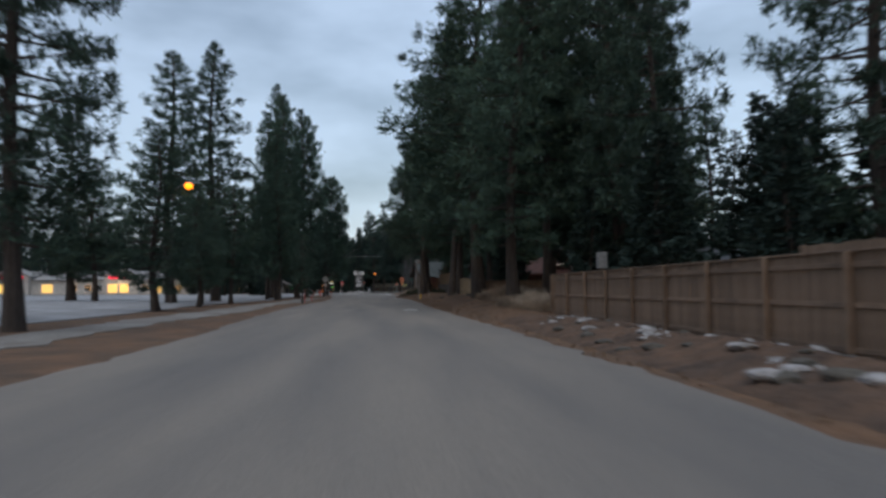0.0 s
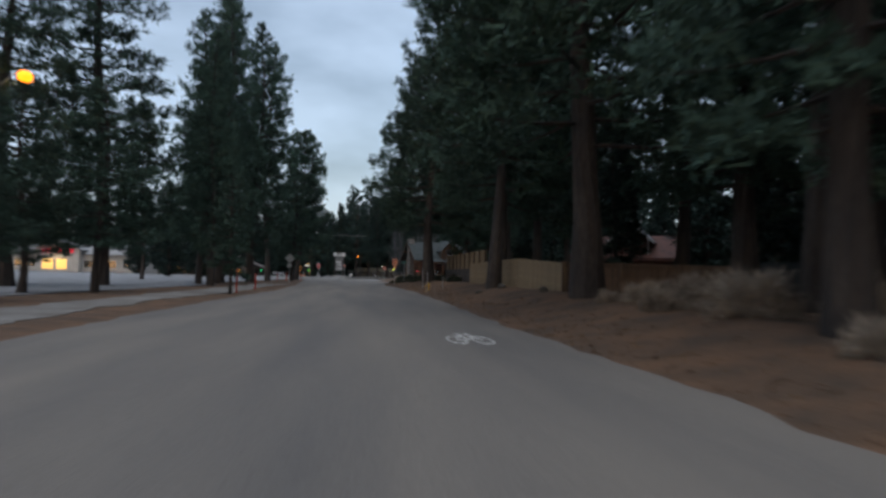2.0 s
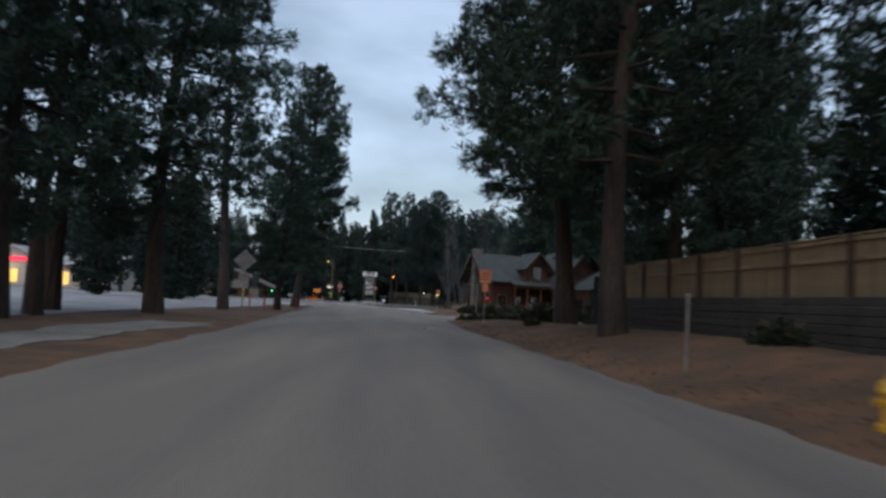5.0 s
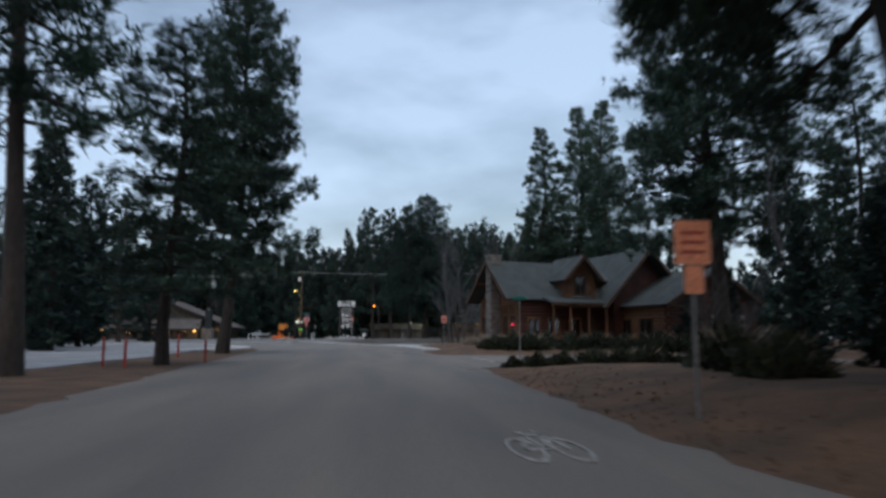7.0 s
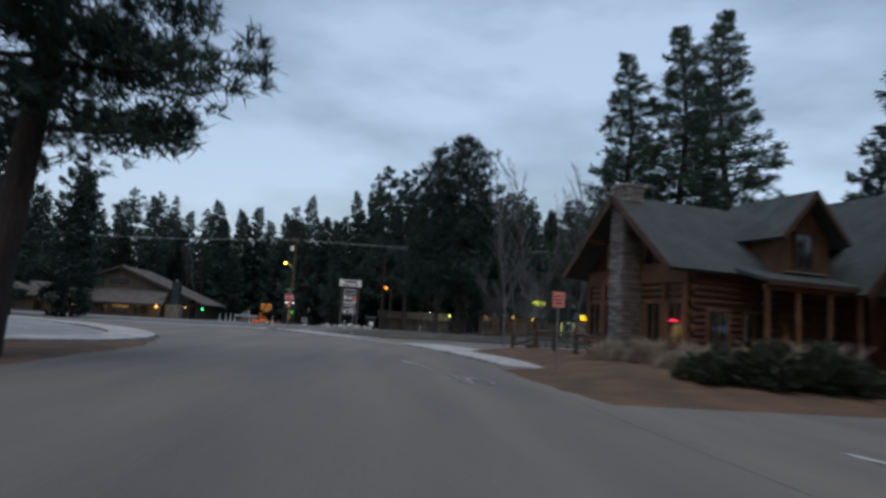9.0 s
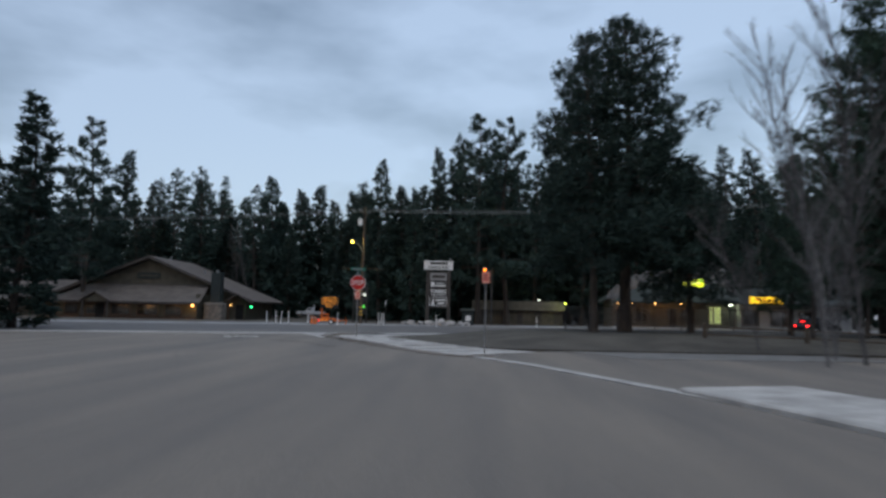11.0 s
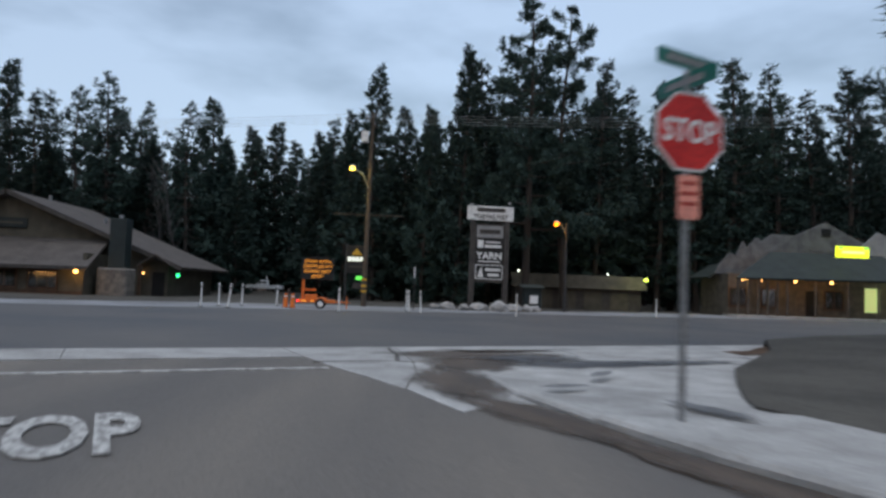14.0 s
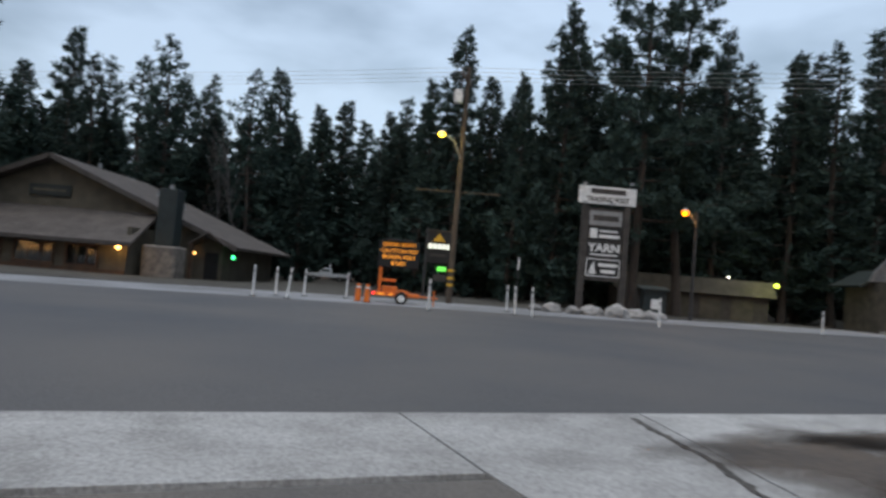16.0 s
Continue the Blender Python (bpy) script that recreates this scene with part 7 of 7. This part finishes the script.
def bank_sheet(name, material, label, category, keep, lift, group=""):
    bx, by = np.arange(6.5, 9.72, 0.09), np.arange(-99, -63.4, 0.10)
    vs = [(x, y, bank_z(x, y) + lift) for y in by for x in bx]
    n = len(bx)
    fs = [(j * n + i, j * n + i + 1, (j + 1) * n + i + 1, (j + 1) * n + i) for j in range(len(by) - 1) for i in range(n - 1) if keep(bx[i], by[j])]
    return tagged(mesh_part(name, vs, fs, material, smooth=True), label, category, group, "stuff")


bank_sheet("dirt_bank", DIRT_DARK, "dark ploughed bank of dirt and needles by the fence", "dirt bank", lambda x, y: True, 0.0)
bank_sheet("snow_patches", SNOW, "thin dirty patches of old snow on the bank", "snow",
           lambda x, y: noise.noise((x * 1.5, y * 0.26, 4.0)) + 0.4 * noise.noise((x * 3.4, y * 1.5, 8.0)) + 0.3 * noise.noise((x * 9.0, y * 6.0, 5.0)) + 0.42 * (x - 8.7) > (0.16 if y < -76 else 0.30), 0.02)
rs2 = random.Random(3)
for k in range(48):
    y = -89 + 20 * rs2.random() ** 1.3
    x = 6.9 + 2.5 * rs2.random()
    s = rs2.uniform(0.06, 0.2)
    rock((x, y, bank_z(x, y) + s * 0.1), (s * 1.3, s, s * rs2.uniform(0.3, 0.6)), k + 40, SNOW if k % 3 == 0 else DIRT_GREY, "snow_lump" if k % 3 == 0 else "dirt_clod", "dirty lump of old snow on the verge" if k % 3 == 0 else "grey clod of ploughed dirt on the verge", "snow" if k % 3 == 0 else "dirt clod", "snow lumps by the fence" if k % 3 == 0 else "dirt clods by the fence")
rl = np.random.default_rng(17)
n_ = 2600
ly = rl.uniform(-92, 24, n_)
lx = np.array([edge_r(q) for q in ly]) + 0.1 + np.abs(rl.normal(0, 1.3, n_))
lz = np.array([gz(p, q) for p, q in zip(lx, ly)]) + 0.015
v_, f_ = tufts(np.c_[lx, ly, lz], np.c_[rl.normal(0, 1, n_), rl.normal(0, 1, n_), np.full(n_, 0.18)], 0.10, 5, 0.009, rl)
tagged(mesh_part("needle_litter", v_, f_.tolist(), LITTER), "loose needles, twigs and bark bits on the verge", "litter", kind="stuff")
kiosk = thing("notice_box", (-2.6, 128.6, -0.1), "small dark kiosk with a pale notice", "kiosk")
part("body", B((-0.6, -0.4, 0), (0.6, 0.4, 1.7), 0.02), DARK_PAINT, kiosk)
part("roof", slab(bmesh.new(), [(-0.8, -0.6, 1.75), (0.8, -0.6, 1.75), (0.8, 0.6, 1.95), (-0.8, 0.6, 1.95)], 0.08), SHOP_ROOF, kiosk)
part("notice", B((-0.2, -0.43, 0.65), (0.35, -0.405, 1.2)), WHITE_PAINT, kiosk)


# ---- vehicles ----
def vehicle(name, at, rz, label, paint, truck=False, tail=True):
    """A car body lofted from side sections, with glass, wheels and lamps; it faces +x."""
    e = thing(name, at, label, name, rz=rz)
    if truck:
        low = [(-2.7, 0.55), (-2.7, 1.05), (-0.6, 1.05), (-0.55, 1.08), (2.5, 1.05), (2.75, 0.85), (2.75, 0.5)]
        cab_ = [(-0.55, 1.06), (-0.45, 1.75), (0.55, 1.78), (1.25, 1.08)]
        wheels = (-1.75, 1.75)
    else:
        low = [(-2.2, 0.4), (-2.25, 0.75), (-2.1, 1.0), (1.0, 1.0), (2.1, 0.85), (2.25, 0.6), (2.2, 0.35)]
        cab_ = [(-2.05, 0.99), (-1.75, 1.55), (-0.2, 1.62), (0.35, 1.55), (1.15, 1.0)]
        wheels = (-1.35, 1.4)

    def loft(prof, half, inset):
        bm = bmesh.new()
        l_ = [bm.verts.new((x, -half + (inset if z_ > prof[0][1] + 0.3 else 0), z_)) for x, z_ in prof]
        r_ = [bm.verts.new((x, half - (inset if z_ > prof[0][1] + 0.3 else 0), z_)) for x, z_ in prof]
        n_ = len(prof)
        for k in range(n_):
            bm.faces.new((l_[k], l_[(k + 1) % n_], r_[(k + 1) % n_], r_[k]))
        bm.faces.new(l_[::-1])
        bm.faces.new(r_)
        bmesh.ops.recalc_face_normals(bm, faces=bm.faces)
        bmesh.ops.bevel(bm, geom=list(bm.edges), offset=0.05, segments=2, affect="EDGES")
        return bm

    part("body", loft(low, 0.9, 0.03), paint, e)
    part("cabin", loft(cab_, 0.84, 0.16), paint, e)
    zc = (cab_[1][1] + cab_[0][1]) / 2
    part("rear_window", B((cab_[0][0] - 0.02 + 0.1, -0.58, zc - 0.12), (cab_[0][0] + 0.14, 0.58, zc + 0.16), 0.01), ROOM_DARK, e)
    for s in (-1, 1):
        part("side_window", B((cab_[1][0] + 0.12, s * 0.72 - 0.07, zc - 0.16), (cab_[-2][0] + 0.1, s * 0.72 + 0.07, zc + 0.18), 0.02), ROOM_DARK, e)
        for x in wheels:
            w_ = part("wheel", T([(x, s * 0.92, 0.34), (x, s * 0.70, 0.34)], 0.34, 16), RUBBER, e)
            part("rim", T([(x, s * 0.935, 0.34), (x, s * 0.915, 0.34)], 0.2, 12), STEEL, w_)
        if tail:
            part("tail_lamp", B((low[1][0] - 0.06, s * 0.72 - 0.13, 0.72), (low[1][0] + 0.06, s * 0.72 + 0.13, 0.88), 0.02), TAIL_RED, e, "glowing red tail lamp")
        part("head_lamp", B((low[-2][0] - 0.12, s * 0.62 - 0.15, 0.62), (low[-2][0] + 0.03, s * 0.62 + 0.15, 0.76), 0.02), WHITE_PAINT, e)
    if tail:
        part("brake_lamp", B((cab_[0][0] - 0.05, -0.2, 1.2), (cab_[0][0] + 0.12, 0.2, 1.27)), TAIL_RED, e, "glowing high brake lamp")
    return e


vehicle("car", (*hwy(52, 5), 0.05), 23, "dark car with lit red tail lamps on the highway", CAR_PAINT)
pickup = vehicle("pickup", (-30.2, 176.0, -0.05), 185, "white pickup parked on the far forecourt", TRUCK_PAINT, True, False)
pickup.matrix_basis = pose(-30.2, 176.0, -0.03, 0, 0, 185) @ Matrix.Diagonal((0.92, 0.92, 0.92, 1))
